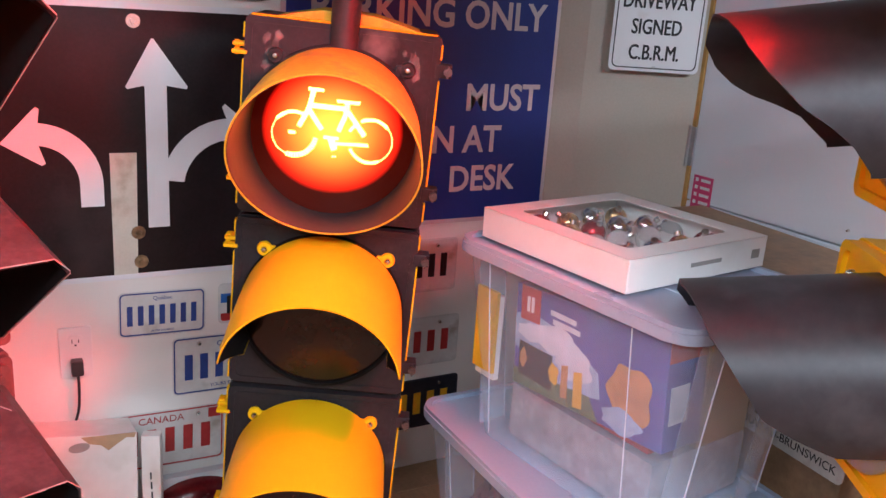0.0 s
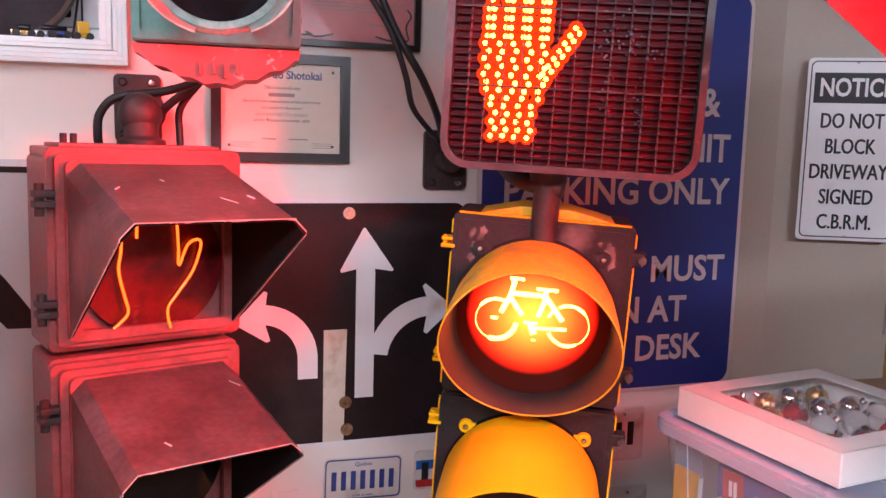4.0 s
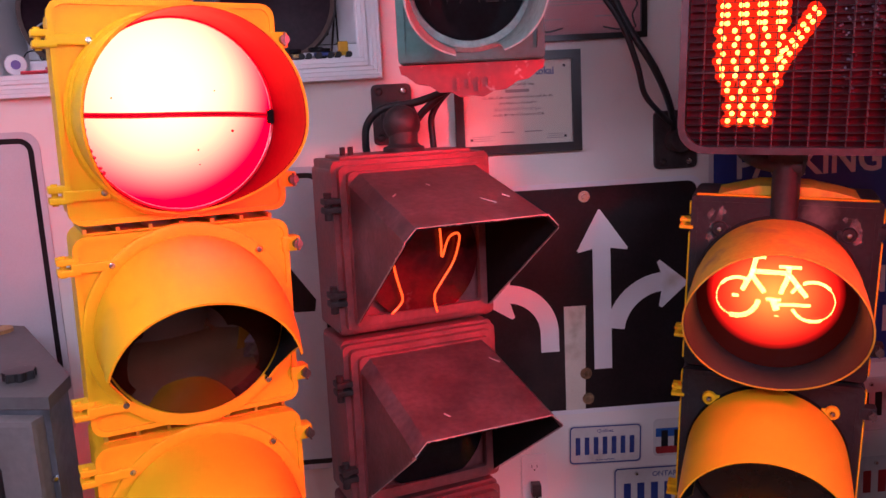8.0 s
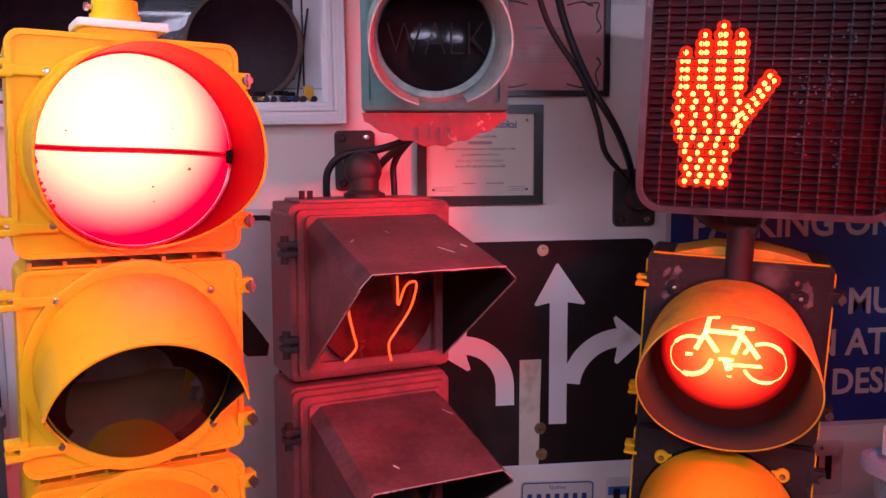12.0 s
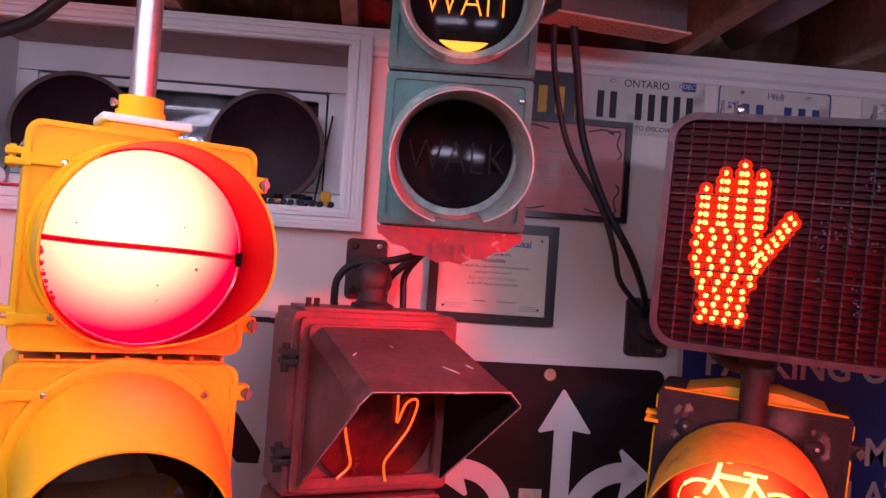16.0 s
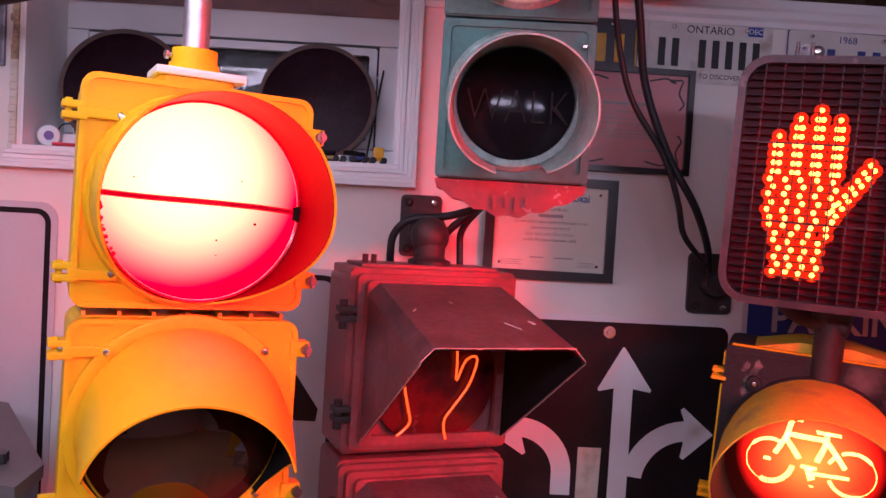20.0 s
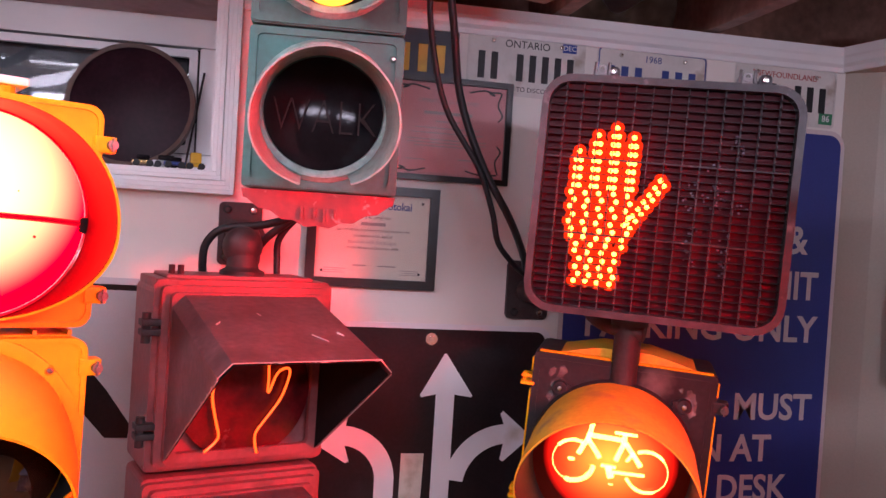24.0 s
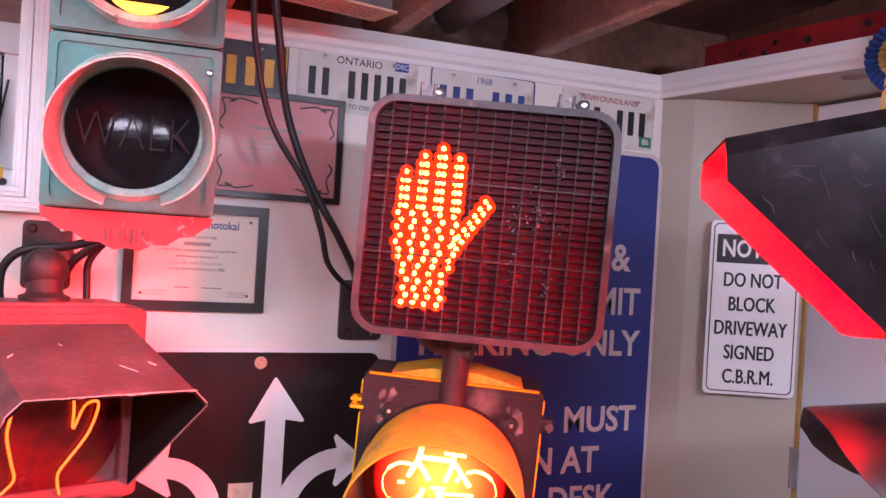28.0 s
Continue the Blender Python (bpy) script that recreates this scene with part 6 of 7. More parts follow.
root = thing("game_pad", pose(-1.022, 2.205, Z0 + 0.003, 0, 0, 12), "small white plastic gadget with red and purple buttons on the sill", "gadget")
part("body", bm_box(-0.034, 0.034, -0.010, 0.012, 0.0, 0.036, bevel=0.007), M_SIGNWHITE, root)
for x, z, material in ((0.006, 0.016, M_INKRED), (0.018, 0.024, M_PLUMHUB), (0.020, 0.010, M_PLUMHUB)):
    part("button", lathe(bmesh.new(), [(0, -0.002), (0.0042, -0.0015), (0.0048, 0.0)], seg=14), material, root, smooth=True, m=pose(x, -0.010, z))
root = thing("red_tray", pose(-1.020, 2.150, Z0 + 0.003, 0, 0, 8), "flat dark red plastic tray on the sill", "tray")
part("tray", bm_box(-0.036, 0.036, -0.016, 0.016, 0.0, 0.010, bevel=0.003), M_REDBALL, root)
root = thing("wire_coil", pose(-1.012, 2.255, Z0 + 0.004), "loose coil of dark and white wire on the sill", "wire")
for k in range(7):
    material = M_SIGNWHITE if k in (2, 5) else M_RUBBER
    r, h0, tilt = 0.030 + 0.005 * (k % 3), 0.055 + 0.006 * k, 0.5 * k
    pts = [(r * math.cos(a), 0.014 * math.sin(a + tilt) - 0.002 * k, h0 + r * 1.15 * math.sin(a)) for a in (6.2832 * i / 14 for i in range(15))]
    part("loop", tube(bmesh.new(), pts, 0.0022, 6), material, root, smooth=True)
part("lead", tube(bmesh.new(), [(-0.02, -0.004, 0.06), (-0.055, -0.02, 0.062), (-0.068, -0.03, 0.04), (-0.062, -0.034, 0.0)], 0.0022, 6), M_RUBBER, root, smooth=True)
root = on_wall("spare_lamp_panel", -1.205, 1.905, "grey metal panel with two dull red round lamps on the wall", "lamp panel")
part("panel", bm_box(-0.055, 0.055, -0.012, 0.0, -0.105, 0.105, bevel=0.004), M_STEELDARK, root)
for z in (-0.055, 0.045):
    part("lamp", lathe(bmesh.new(), [(0, -0.014), (0.018, -0.010), (0.028, 0.0), (0.033, 0.0), (0.034, 0.006)], seg=28), M_REDLENS_OFF, root, "dull red round lamp", smooth=True, m=pose(0.008, -0.012, z))

# ---- boxes, totes and floor clutter ----
def tote(name, m, L, W, H, label, lid_over=0.02):
    """A clear storage tote with tapered sides, ribs and a lid; L along y, W along x."""
    root = thing(name, m, label, "storage tote", "stacked storage totes")
    bm = bmesh.new()
    t = 0.0025
    lo, hi = (W / 2 - 0.045, L / 2 - 0.055), (W / 2 - 0.008, L / 2 - 0.008)
    def ring(hx, hy, z, r=0.04):
        return [bm.verts.new((x, y, z)) for x, y in rounded(2 * hx, 2 * hy, r, 4)]
    rings = [ring(lo[0], lo[1], 0.003), ring((lo[0] + hi[0]) / 2, (lo[1] + hi[1]) / 2, H * 0.5), ring(hi[0], hi[1], H - 0.02), ring(hi[0] + 0.012, hi[1] + 0.012, H - 0.016), ring(hi[0] + 0.012, hi[1] + 0.012, H - 0.004)]
    n = len(rings[0])
    for p, q in zip(rings, rings[1:]):
        for i in range(n):
            bm.faces.new((p[i], p[(i + 1) % n], q[(i + 1) % n], q[i]))
    bm.faces.new(rings[0][::-1])
    shell = part("shell", bm, M_TOTE, root, "frosted clear plastic shell", smooth=True)
    shell.visible_shadow = False
    # soft-edged lid: a skirt, a raised rim and a pressed panel with two grooves
    bm = bmesh.new()
    prism(bm, rounded(W + lid_over, L + lid_over, 0.05, 6), -0.020, 0.0, bevel=0.006)
    frame_ring(bm, rounded(W + lid_over - 0.006, L + lid_over - 0.006, 0.047, 6), rounded(W + lid_over - 0.036, L + lid_over - 0.036, 0.034, 6), 0.0, 0.009)
    part("lid", bm, M_TOTELID, root, "translucent bluish lid with raised rim", m=pose(0, 0, H, 90))
    for x in (-0.055, 0.055):
        part("lid_groove", bm_box(x - 0.0012, x + 0.0012, -L * 0.42, L * 0.42, H - 0.0005, H + 0.0016), M_TOTERIB, root)
    part("lid_groove", bm_box(-0.055, 0.055, -L * 0.42 - 0.0012, -L * 0.42 + 0.0012, H - 0.0005, H + 0.0016), M_TOTERIB, root)

    def at(u, z):
        """Half sizes of the tapered shell at height z."""
        f = (z - 0.003) / (H - 0.023)
        return (lo[0] + (hi[0] - lo[0]) * f, lo[1] + (hi[1] - lo[1]) * f)[u]

    def upright(axis, sign, c, wide, material, name, proud=0.0012):
        """A moulded strip up one wall, leaning with its taper."""
        bm = bmesh.new()
        rows = []
        for z in (0.012, H - 0.03):
            o = sign * (at(axis, z) + proud)
            i = sign * (at(axis, z) - 0.0006)
            pts = [(c - wide / 2, o), (c + wide / 2, o), (c + wide / 2, i), (c - wide / 2, i)]
            rows.append([bm.verts.new((c0, o0, z) if axis else (o0, c0, z)) for c0, o0 in pts])
        for k in range(4):
            bm.faces.new((rows[0][k], rows[0][(k + 1) % 4], rows[1][(k + 1) % 4], rows[1][k]))
        bm.faces.new(rows[0][::-1])
        bm.faces.new(rows[1])
        ob = part(name, bm, material, root)
        ob.visible_shadow = False
    for sign in (-1, 1):
        for c in (-L * 0.30, L * 0.34):
            upright(0, sign, c, 0.0014, M_TOTERIB, "side_rib")
        for c in (-W * 0.29, W * 0.29):
            upright(1, sign, c, W * 0.17, M_TOTE, "corner_panel")
            upright(1, sign, c + W * 0.085, 0.0014, M_TOTERIB, "side_rib", 0.002)
    for s in (-1, 1):
        part("handle_rib", bm_box(-0.07, 0.07, s * (hi[1] + 0.004) - 0.008, s * (hi[1] + 0.004) + 0.008, H - 0.058, H - 0.032, bevel=0.004), M_TOTE, root)
    return root


M_TOTERIB = mat("pale_plastic_edge", (0.78, 0.80, 0.88), 0.3, vary=0.08, bump=0.03, alpha=0.7)
TOTE_TURN = 7.5
tote("storage_tote", pose(1.11, 1.345, 0.0), 0.77, 0.48, 0.411, "large clear storage tote with bluish lid, full of fabric")
tote("storage_tote", pose(1.12, 1.345, 0.417, 0, 0, TOTE_TURN), 0.60, 0.42, 0.434, "clear storage tote with a boxed game console inside")


# what shows through the clear sides
def tote_contents():
    root = thing("console_carton", pose(1.115, 1.30, 0.592, -3.5, 0, TOTE_TURN), "colourful game console carton tilted inside the clear tote", "carton")
    face = -0.155
    carton = part("carton", bm_box(face, -0.052, -0.205, 0.185, 0.0, 0.212, bevel=0.003), M_CARTONBLUE, root)

    def shape(pts, material, o, name="printed_patch"):
        """A print on the long side: u runs from the far end to the near one, v from the top down."""
        bm = bmesh.new()
        prism(bm, [(0.185 - 0.39 * u, 0.212 * (1 - v)) for u, v in pts], 0.0, 0.0006)
        part(name, bm, material, root, m=Matrix(((0, 1, 0, face - 0.0004 - o), (1, 0, 0, 0), (0, 0, 1, 0), (0, 0, 0, 1))))

    def cloud(u, v, ru, rv, material, o, seed):
        r = random.Random(seed)
        ph = r.uniform(0, 6)
        shape([(u + ru * math.cos(a) * (1 + 0.13 * math.sin(5 * a + ph)), v + rv * math.sin(a) * (1 + 0.13 * math.sin(4 * a + ph))) for a in (6.2832 * k / 40 for k in range(40))], material, o)
    shape([(0.0, 0.30), (0.12, 0.24), (0.30, 0.30), (0.46, 0.42), (0.60, 0.55), (0.62, 0.78), (0.40, 0.86), (0.0, 0.62)], M_SKYPRINT, 0.0, "sky_print")
    cloud(0.30, 0.42, 0.17, 0.13, M_CLOUDPRINT, 0.0004, 1)
    cloud(0.44, 0.58, 0.12, 0.15, M_CLOUDPRINT, 0.0005, 2)
    cloud(0.12, 0.44, 0.10, 0.08, M_CLOUDPRINT, 0.0006, 3)
    shape([(0.0, 0.84), (0.55, 0.80), (0.62, 1.0), (0.0, 1.0)], M_GREENPRINT, 0.0007, "grass_print")
    shape([(0.04, 0.0), (0.185, 0.0), (0.185, 0.33), (0.04, 0.33)], M_INKRED, 0.0009, "red_mark")
    for u0, u1 in ((0.085, 0.107), (0.117, 0.139)):
        shape([(u0, 0.09), (u1, 0.09), (u1, 0.24), (u0, 0.24)], M_SIGNWHITE, 0.0014, "mark_bar")
    shape([(0.04, 0.55), (0.29, 0.58), (0.29, 0.92), (0.04, 0.88)], M_INKBLACK, 0.0010, "screen_print")
    cloud(0.075, 0.71, 0.026, 0.09, M_TANPRINT, 0.0015, 4)
    cloud(0.305, 0.74, 0.034, 0.10, M_INKYELLOW, 0.0016, 5)
    shape([(0.36, 0.62), (0.405, 0.60), (0.405, 0.92), (0.36, 0.93)], M_TANPRINT, 0.0016)
    shape([(0.445, 0.63), (0.50, 0.61), (0.51, 0.95), (0.45, 0.96)], M_INKYELLOW, 0.0017)
    cloud(0.80, 0.62, 0.13, 0.27, M_TANPRINT, 0.0012, 6)
    cloud(0.76, 0.88, 0.12, 0.11, M_SKYPRINT, 0.0018, 7)
    for v, u0, u1 in ((0.14, 0.26, 0.44), (0.22, 0.28, 0.47)):
        shape([(u0, v), (u1, v + 0.02), (u1, v + 0.07), (u0, v + 0.05)], M_CLOUDPRINT, 0.0012, "title_bar")
    part("end_print", bm_box(face + 0.002, -0.054, -0.2062, -0.205, 0.165, 0.210), M_INKRED, root, "red band on the carton's end")
    part("end_print", bm_box(face + 0.012, face + 0.06, -0.2062, -0.205, 0.05, 0.12), M_CLOUDPRINT, root)
    pack = thing("packing_box", pose(1.135, 1.34, 0.4215, 0, 0, TOTE_TURN), "pale boxes and packing at the bottom of the tote", "packing")
    part("lower_box", bm_box(-0.135, 0.145, -0.195, 0.20, 0.0, 0.125, bevel=0.012), M_PACK, pack)
    part("tan_box", bm_box(-0.02, 0.13, -0.20, 0.15, 0.128, 0.36, bevel=0.006), M_KRAFT, pack, "brown card box behind the carton")
    part("small_box", bm_box(-0.12, -0.03, -0.17, -0.02, 0.128, 0.158, bevel=0.006), M_INKRED, pack, "small red box")
    root2 = thing("yellow_booklet", pose(0.917, 1.555, 0.555, 0, 0, TOTE_TURN), "yellow booklet standing inside the clear tote", "booklet")
    part("booklet", bm_box(-0.004, 0.004, -0.036, 0.030, 0.018, 0.20), M_INKYELLOW, root2)
    part("inner_pages", bm_box(0.004, 0.018, -0.034, 0.028, 0.0, 0.19), M_CARD, root2)
    root3 = thing("folded_fabric", pose(1.11, 1.345, 0.006), "crumpled cream and plum fabric inside the tote", "fabric")
    for k, (cx, cy, cz, ry, material) in enumerate(((-0.02, -0.20, 0.0, 0.15, M_PLUM), (-0.03, 0.06, 0.0, 0.17, M_FABRIC), (-0.02, 0.25, 0.0, 0.10, M_PLUM), (-0.05, -0.05, 0.10, 0.13, M_FABRIC))):
        bm = bmesh.new()
        n, m = 44, 44
        rows = []
        for i in range(n + 1):
            row = []
            for j in range(m + 1):
                u, v = 2 * i / n - 1, 2 * j / m - 1
                p = Vector((u * 2.1 + k * 7.3, v * 2.6, k * 2.0))
                fall = max(0.0, (1 - abs(u) ** 3.5) * (1 - abs(v) ** 3.5))
                crease = 1 - 2 * abs(noise.noise(p * 1.5)) - 0.8 * abs(noise.noise(p * 3.4))
                row.append(bm.verts.new((u * 0.165 + 0.010 * noise.noise(p * 3), v * ry + 0.012 * noise.noise(p * 2.4 + Vector((5, 0, 0))), 0.002 + (0.245 - cz * 0.3) * fall ** 0.55 * (0.62 + 0.38 * crease))))
            rows.append(row)
        for i in range(n):
            for j in range(m):
                bm.faces.new((rows[i][j], rows[i + 1][j], rows[i + 1][j + 1], rows[i][j + 1]))
        part("fold", bm, material, root3, smooth=True, m=pose(cx, cy, cz))


M_KRAFT = mat("brown_card", (0.34, 0.24, 0.16), 0.75, vary=0.2, scale=10, bump=0.1)
M_CLOUDPRINT = mat("white_cloud_print", (0.62, 0.66, 0.78), 0.45, vary=0.2, scale=20, bump=0.0)
M_GREENPRINT = mat("green_print", (0.10, 0.16, 0.08), 0.45, vary=0.3, scale=30, bump=0.0)
M_PACK = mat("grey_packing", (0.36, 0.37, 0.42), 0.7, vary=0.3, scale=14, bump=0.3)
M_CARTONBLUE = mat("blue_printed_carton", (0.07, 0.075, 0.33), 0.45, vary=0.25, scale=9, bump=0.02, dirt=(0.05, 0.16, 0.42), dirt_amount=0.3, dirt_scale=6)
M_SKYPRINT = mat("pale_blue_print", (0.34, 0.46, 0.66), 0.45, vary=0.3, scale=16, bump=0.0)
M_TANPRINT = mat("tan_print", (0.52, 0.26, 0.10), 0.45, vary=0.3, scale=22, bump=0.0)
M_FABRIC = mat("cream_fabric", (0.55, 0.46, 0.33), 0.85, vary=0.2, scale=18, bump=0.4, bump_scale=200)
M_PLUM = mat("plum_fabric", (0.22, 0.10, 0.15), 0.85, vary=0.3, scale=12, bump=0.4, bump_scale=200)
tote_contents()


# the shallow box of glass ornaments
def ornament_box():
    w, l, h = 0.400, 0.402, 0.062
    root = thing("ornament_box", pose(1.136, 1.416, 0.861, 0, 0, 7.5), "shallow white carton with a film window, full of baubles", "carton")
    part("bottom", bm_box(-w / 2, w / 2, -l / 2, l / 2, 0, 0.003), M_CARD, root)
    for x in (-w / 2, w / 2 - 0.003):
        part("side_wall", bm_box(x, x + 0.003, -l / 2, l / 2, 0.003, h, bevel=0.0008, seg=1), M_CARD, root)
    for y in (-l / 2, l / 2 - 0.003):
        part("end_wall", bm_box(-w / 2 + 0.003, w / 2 - 0.003, y, y + 0.003, 0.003, h, bevel=0.0008, seg=1), M_CARD, root)
    bm = bmesh.new()
    frame_ring(bm, [(x, y) for x, y in rounded(w, l, 0.002, 2)], [(x, y) for x, y in rounded(w - 0.105, l - 0.105, 0.018, 2)], -0.002, 0.0)
    part("top_frame", bm, M_CARD, root, "white card frame round the film window", m=pose(0, 0, h, 90))
    film = part("film_window", bm_box(-w / 2 + 0.04, w / 2 - 0.04, -l / 2 + 0.04, l / 2 - 0.04, h - 0.0045, h - 0.004), M_FILM, root, "crinkled clear film")
    film.visible_shadow = False
    part("barcode", bm_box(w / 2 - 0.045, w / 2 - 0.02, -l / 2 - 0.0006, -l / 2, 0.02, 0.038), M_INKGREY, root)
    part("print_lines", bm_box(-0.03, 0.06, -l / 2 - 0.0006, -l / 2, 0.026, 0.034), M_INKGREY, root)
    rng = random.Random(3)
    mats = [M_GOLD, M_SILVER, M_CLEARBALL, M_REDBALL, M_SILVER, M_CLEARBALL, M_GOLD, M_REDBALL, M_CLEARBALL, M_SILVER, M_GOLD, M_CLEARBALL]
    names = {M_GOLD.name: "rough gold glass bauble", M_SILVER.name: "mirror silver glass bauble", M_CLEARBALL.name: "clear glass bauble", M_REDBALL.name: "dark red glass bauble"}
    k = 0
    for i in range(4):
        for j in range(4):
            material = mats[(k * 5 + i) % len(mats)]
            k += 1
            x, y = -0.115 + 0.077 * i + rng.uniform(-0.006, 0.006), -0.115 + 0.077 * j + rng.uniform(-0.006, 0.006)
            r = rng.uniform(0.0245, 0.0275)
            ball = thing("bauble", (root.matrix_basis @ pose(x, y, 0.004 + r, rng.uniform(-60, 60), rng.uniform(-60, 60), 0)), names[material.name] + " in the carton", "ornament", "baubles in the carton")
            bm = bmesh.new()
            bmesh.ops.create_uvsphere(bm, u_segments=24, v_segments=14, radius=r)
            part("ball", bm, material, ball, smooth=True)
            part("cap", cyl(bmesh.new(), (0, 0, r * 0.92), (0, 0, r + 0.008), 0.007, seg=12), M_CHROME, ball)
            if k % 4 == 1:
                part("stripe", lathe(bmesh.new(), [(r * 0.985, -0.005), (r * 1.012, -0.005), (r * 1.012, 0.005), (r * 0.985, 0.005)], seg=24), M_REDBALL if material is not M_REDBALL else M_SIGNWHITE, ball)


ornament_box()


# floor clutter by the wall
def wall_clock():
    root = thing("wall_clock", pose(0.352, 1.765, 0.052, 4, 0, 0), "round cream wall clock lying face up on papers", "clock")
    part("case", lathe(bmesh.new(), [(0, 0.03), (0.165, 0.03), (0.172, 0.02), (0.172, -0.006), (0.16, -0.018), (0.146, -0.018), (0.138, -0.004), (0.134, 0.004)], seg=64), M_CREAMPLASTIC, root, smooth=True, m=pose(0, 0, 0, -90))
    part("face", lathe(bmesh.new(), [(0, -0.002), (0.136, -0.002), (0.136, 0.003)], seg=48), M_CLOCKFACE, root, m=pose(0, 0, 0, -90))
    bm = bmesh.new()
    for k in range(12):
        box(bm, -0.0016, 0.0016, 0.098, 0.122, 0.0022, 0.003, m=pose(0, 0, 0, 0, 0, 30 * k))
    part("hour_marks", bm, M_INKBLACK, root)
    for n, a, l, w in (("hour_pointer", 108, 0.085, 0.0016), ("minute_pointer", -67.5, 0.118, 0.0016), ("second_pointer", -71, 0.112, 0.0008)):
        part(n, bm_box(-w, w, -0.01, l, 0.004, 0.005, m=pose(0, 0, 0, 0, 0, a)), M_IRON, root)
    part("hub", cyl(bmesh.new(), (0, 0, 0.002), (0, 0, 0.008), 0.006, seg=14), M_GOLD, root)
    part("battery", cyl(bmesh.new(), (-0.105, -0.01, 0.010), (-0.085, -0.05, 0.010), 0.007, seg=14), M_STEEL, root)


M_CLOCKFACE = mat("greenish_clock_face", (0.62, 0.65, 0.55), 0.3, vary=0.05, bump=0.02)
M_CREAMPLASTIC = mat("cream_clock_plastic", (0.68, 0.62, 0.52), 0.4, vary=0.05, scale=6, bump=0.04)
wall_clock()


def flat_sheets():
    for k, (x, y, z, rz, s) in enumerate(((0.50, 1.76, 0.006, 30, 0.26), (0.52, 1.74, 0.018, 22, 0.24), (0.55, 1.78, 0.03, 36, 0.22))):
        root = thing("foam_board", pose(x, y, z, 0, 0, rz), "flat white board lying in a stack on the floor", "board", "stacked boards")
        part("board", bm_box(-s / 2, s / 2, -s * 0.4, s * 0.4, -0.005, 0.005, bevel=0.001), M_CARD, root)


flat_sheets()
M_DIRTYCARD = mat("dirty_white_carton", (0.74, 0.71, 0.67), 0.6, vary=0.12, scale=5, bump=0.2, bump_scale=40, dirt=(0.5, 0.43, 0.36), dirt_amount=0.35, dirt_scale=4)
root = thing("white_carton", pose(0.08, 1.965, 0.001, -6, 0, 3), "worn white carton with torn edge leaning on the wall", "carton")
part("carton", prism(bmesh.new(), [(-0.26, 0), (0.165, 0), (0.178, 0.335), (0.10, 0.345), (-0.02, 0.365), (-0.26, 0.385)], -0.05, 0.05, bevel=0.003), M_DIRTYCARD, root)
spine = part("printed_spine", bm_box(0.0, 0.042, -0.004, 0.03, 0.0, 0.325, bevel=0.003, m=pose(0.176, -0.046, 0, 0, 2, -22)), M_DIRTYCARD, root, "narrow printed side of the carton")
part("torn_patch", prism(bmesh.new(), [(0.06, 0.348), (0.176, 0.336), (0.172, 0.325), (0.155, 0.329), (0.135, 0.318), (0.115, 0.306), (0.10, 0.322), (0.075, 0.330)], -0.0515, -0.049), M_BROWNCARD, root)
part("stamp", lathe(bmesh.new(), [(0, -0.0008), (0.022, -0.0008), (0.022, 0.0)], seg=24, m=Matrix.Diagonal((1, 1, 0.5, 1))), M_INKGREY, root, m=pose(0.055, -0.0505, 0.325))
bars("side_print", [(0.199, 0.210, 0.05 + 0.024 * k, 0.067 + 0.024 * k) for k in range(8)], M_INKBLACK, root, -0.061, 0.006)

root = thing("tail_lamp", pose(0.40, 2.02, 0.10, -8, 0, 0), "red oval trailer lamp lens on a pale base", "lamp")
part("base", prism(bmesh.new(), rounded(0.22, 0.12, 0.03, 4), 0.0, 0.03), M_SIGNGREY, root)
part("red_lens", lathe(bmesh.new(), [(0, -0.045), (0.03, -0.042), (0.055, -0.028), (0.068, 0.0)], seg=32, m=Matrix.Diagonal((1.45, 1, 0.75, 1))), M_REDLENS_OFF, root, smooth=True)

root = thing("wall_outlet", pose(0.1515, WALL_Y - 0.001, 0.497), "white duplex wall outlet with a black plug", "outlet")
part("cover_plate", prism(bmesh.new(), rounded(0.070, 0.125, 0.006, 3), -0.005, 0.0, bevel=0.0015), M_OUTLET, root)
for z in (0.028, -0.028):
    rec = part("receptacle", prism(bmesh.new(), rounded(0.034, 0.03, 0.012, 4, 0, z), -0.007, -0.004), M_OUTLET, root)
    bars("slots", [(-0.008, -0.006, z - 0.004, z + 0.006), (0.006, 0.008, z - 0.004, z + 0.005), (-0.002, 0.002, z - 0.011, z - 0.007)], M_INKBLACK, rec, -0.0075, 0.001)
part("plug", bm_box(-0.013, 0.013, -0.035, -0.007, -0.048, -0.012, bevel=0.005), M_BLACK, root, "black moulded plug")
part("cord", tube(bmesh.new(), [(0, -0.028, -0.046), (0.0, -0.03, -0.08), (-0.005, -0.03, -0.14), (-0.03, -0.03, -0.21), (-0.05, -0.03, -0.29), (-0.10, -0.05, -0.36)], 0.0032, 8), M_RUBBER, root, "black power cord", smooth=True)

# ---- the west end of the wall ----
def grey_sign(x0, x1, z0, z1, name, label):
    root = on_wall(name, (x0 + x1) / 2, (z0 + z1) / 2, label, "road sign", WALL_Y - 0.004, 0.3, "grey road signs on the wall")
    w, h = x1 - x0, z1 - z0
    sheet(root, w, h, M_SIGNGREY, 0.04)
    part("black_border", frame_ring(bmesh.new(), rounded(w - 0.03, h - 0.03, 0.034, 5), rounded(w - 0.056, h - 0.056, 0.022, 5), -0.0036, -0.0024), M_SIGNBLACK, root)
    return root


grey_sign(-1.66, -1.02, 0.72, 1.49, "road_sign", "grey road sign with a black border, beside the window")
s = grey_sign(-0.95, -0.34, 0.57, 1.365, "road_sign", "grey road sign with black border and black arrow")
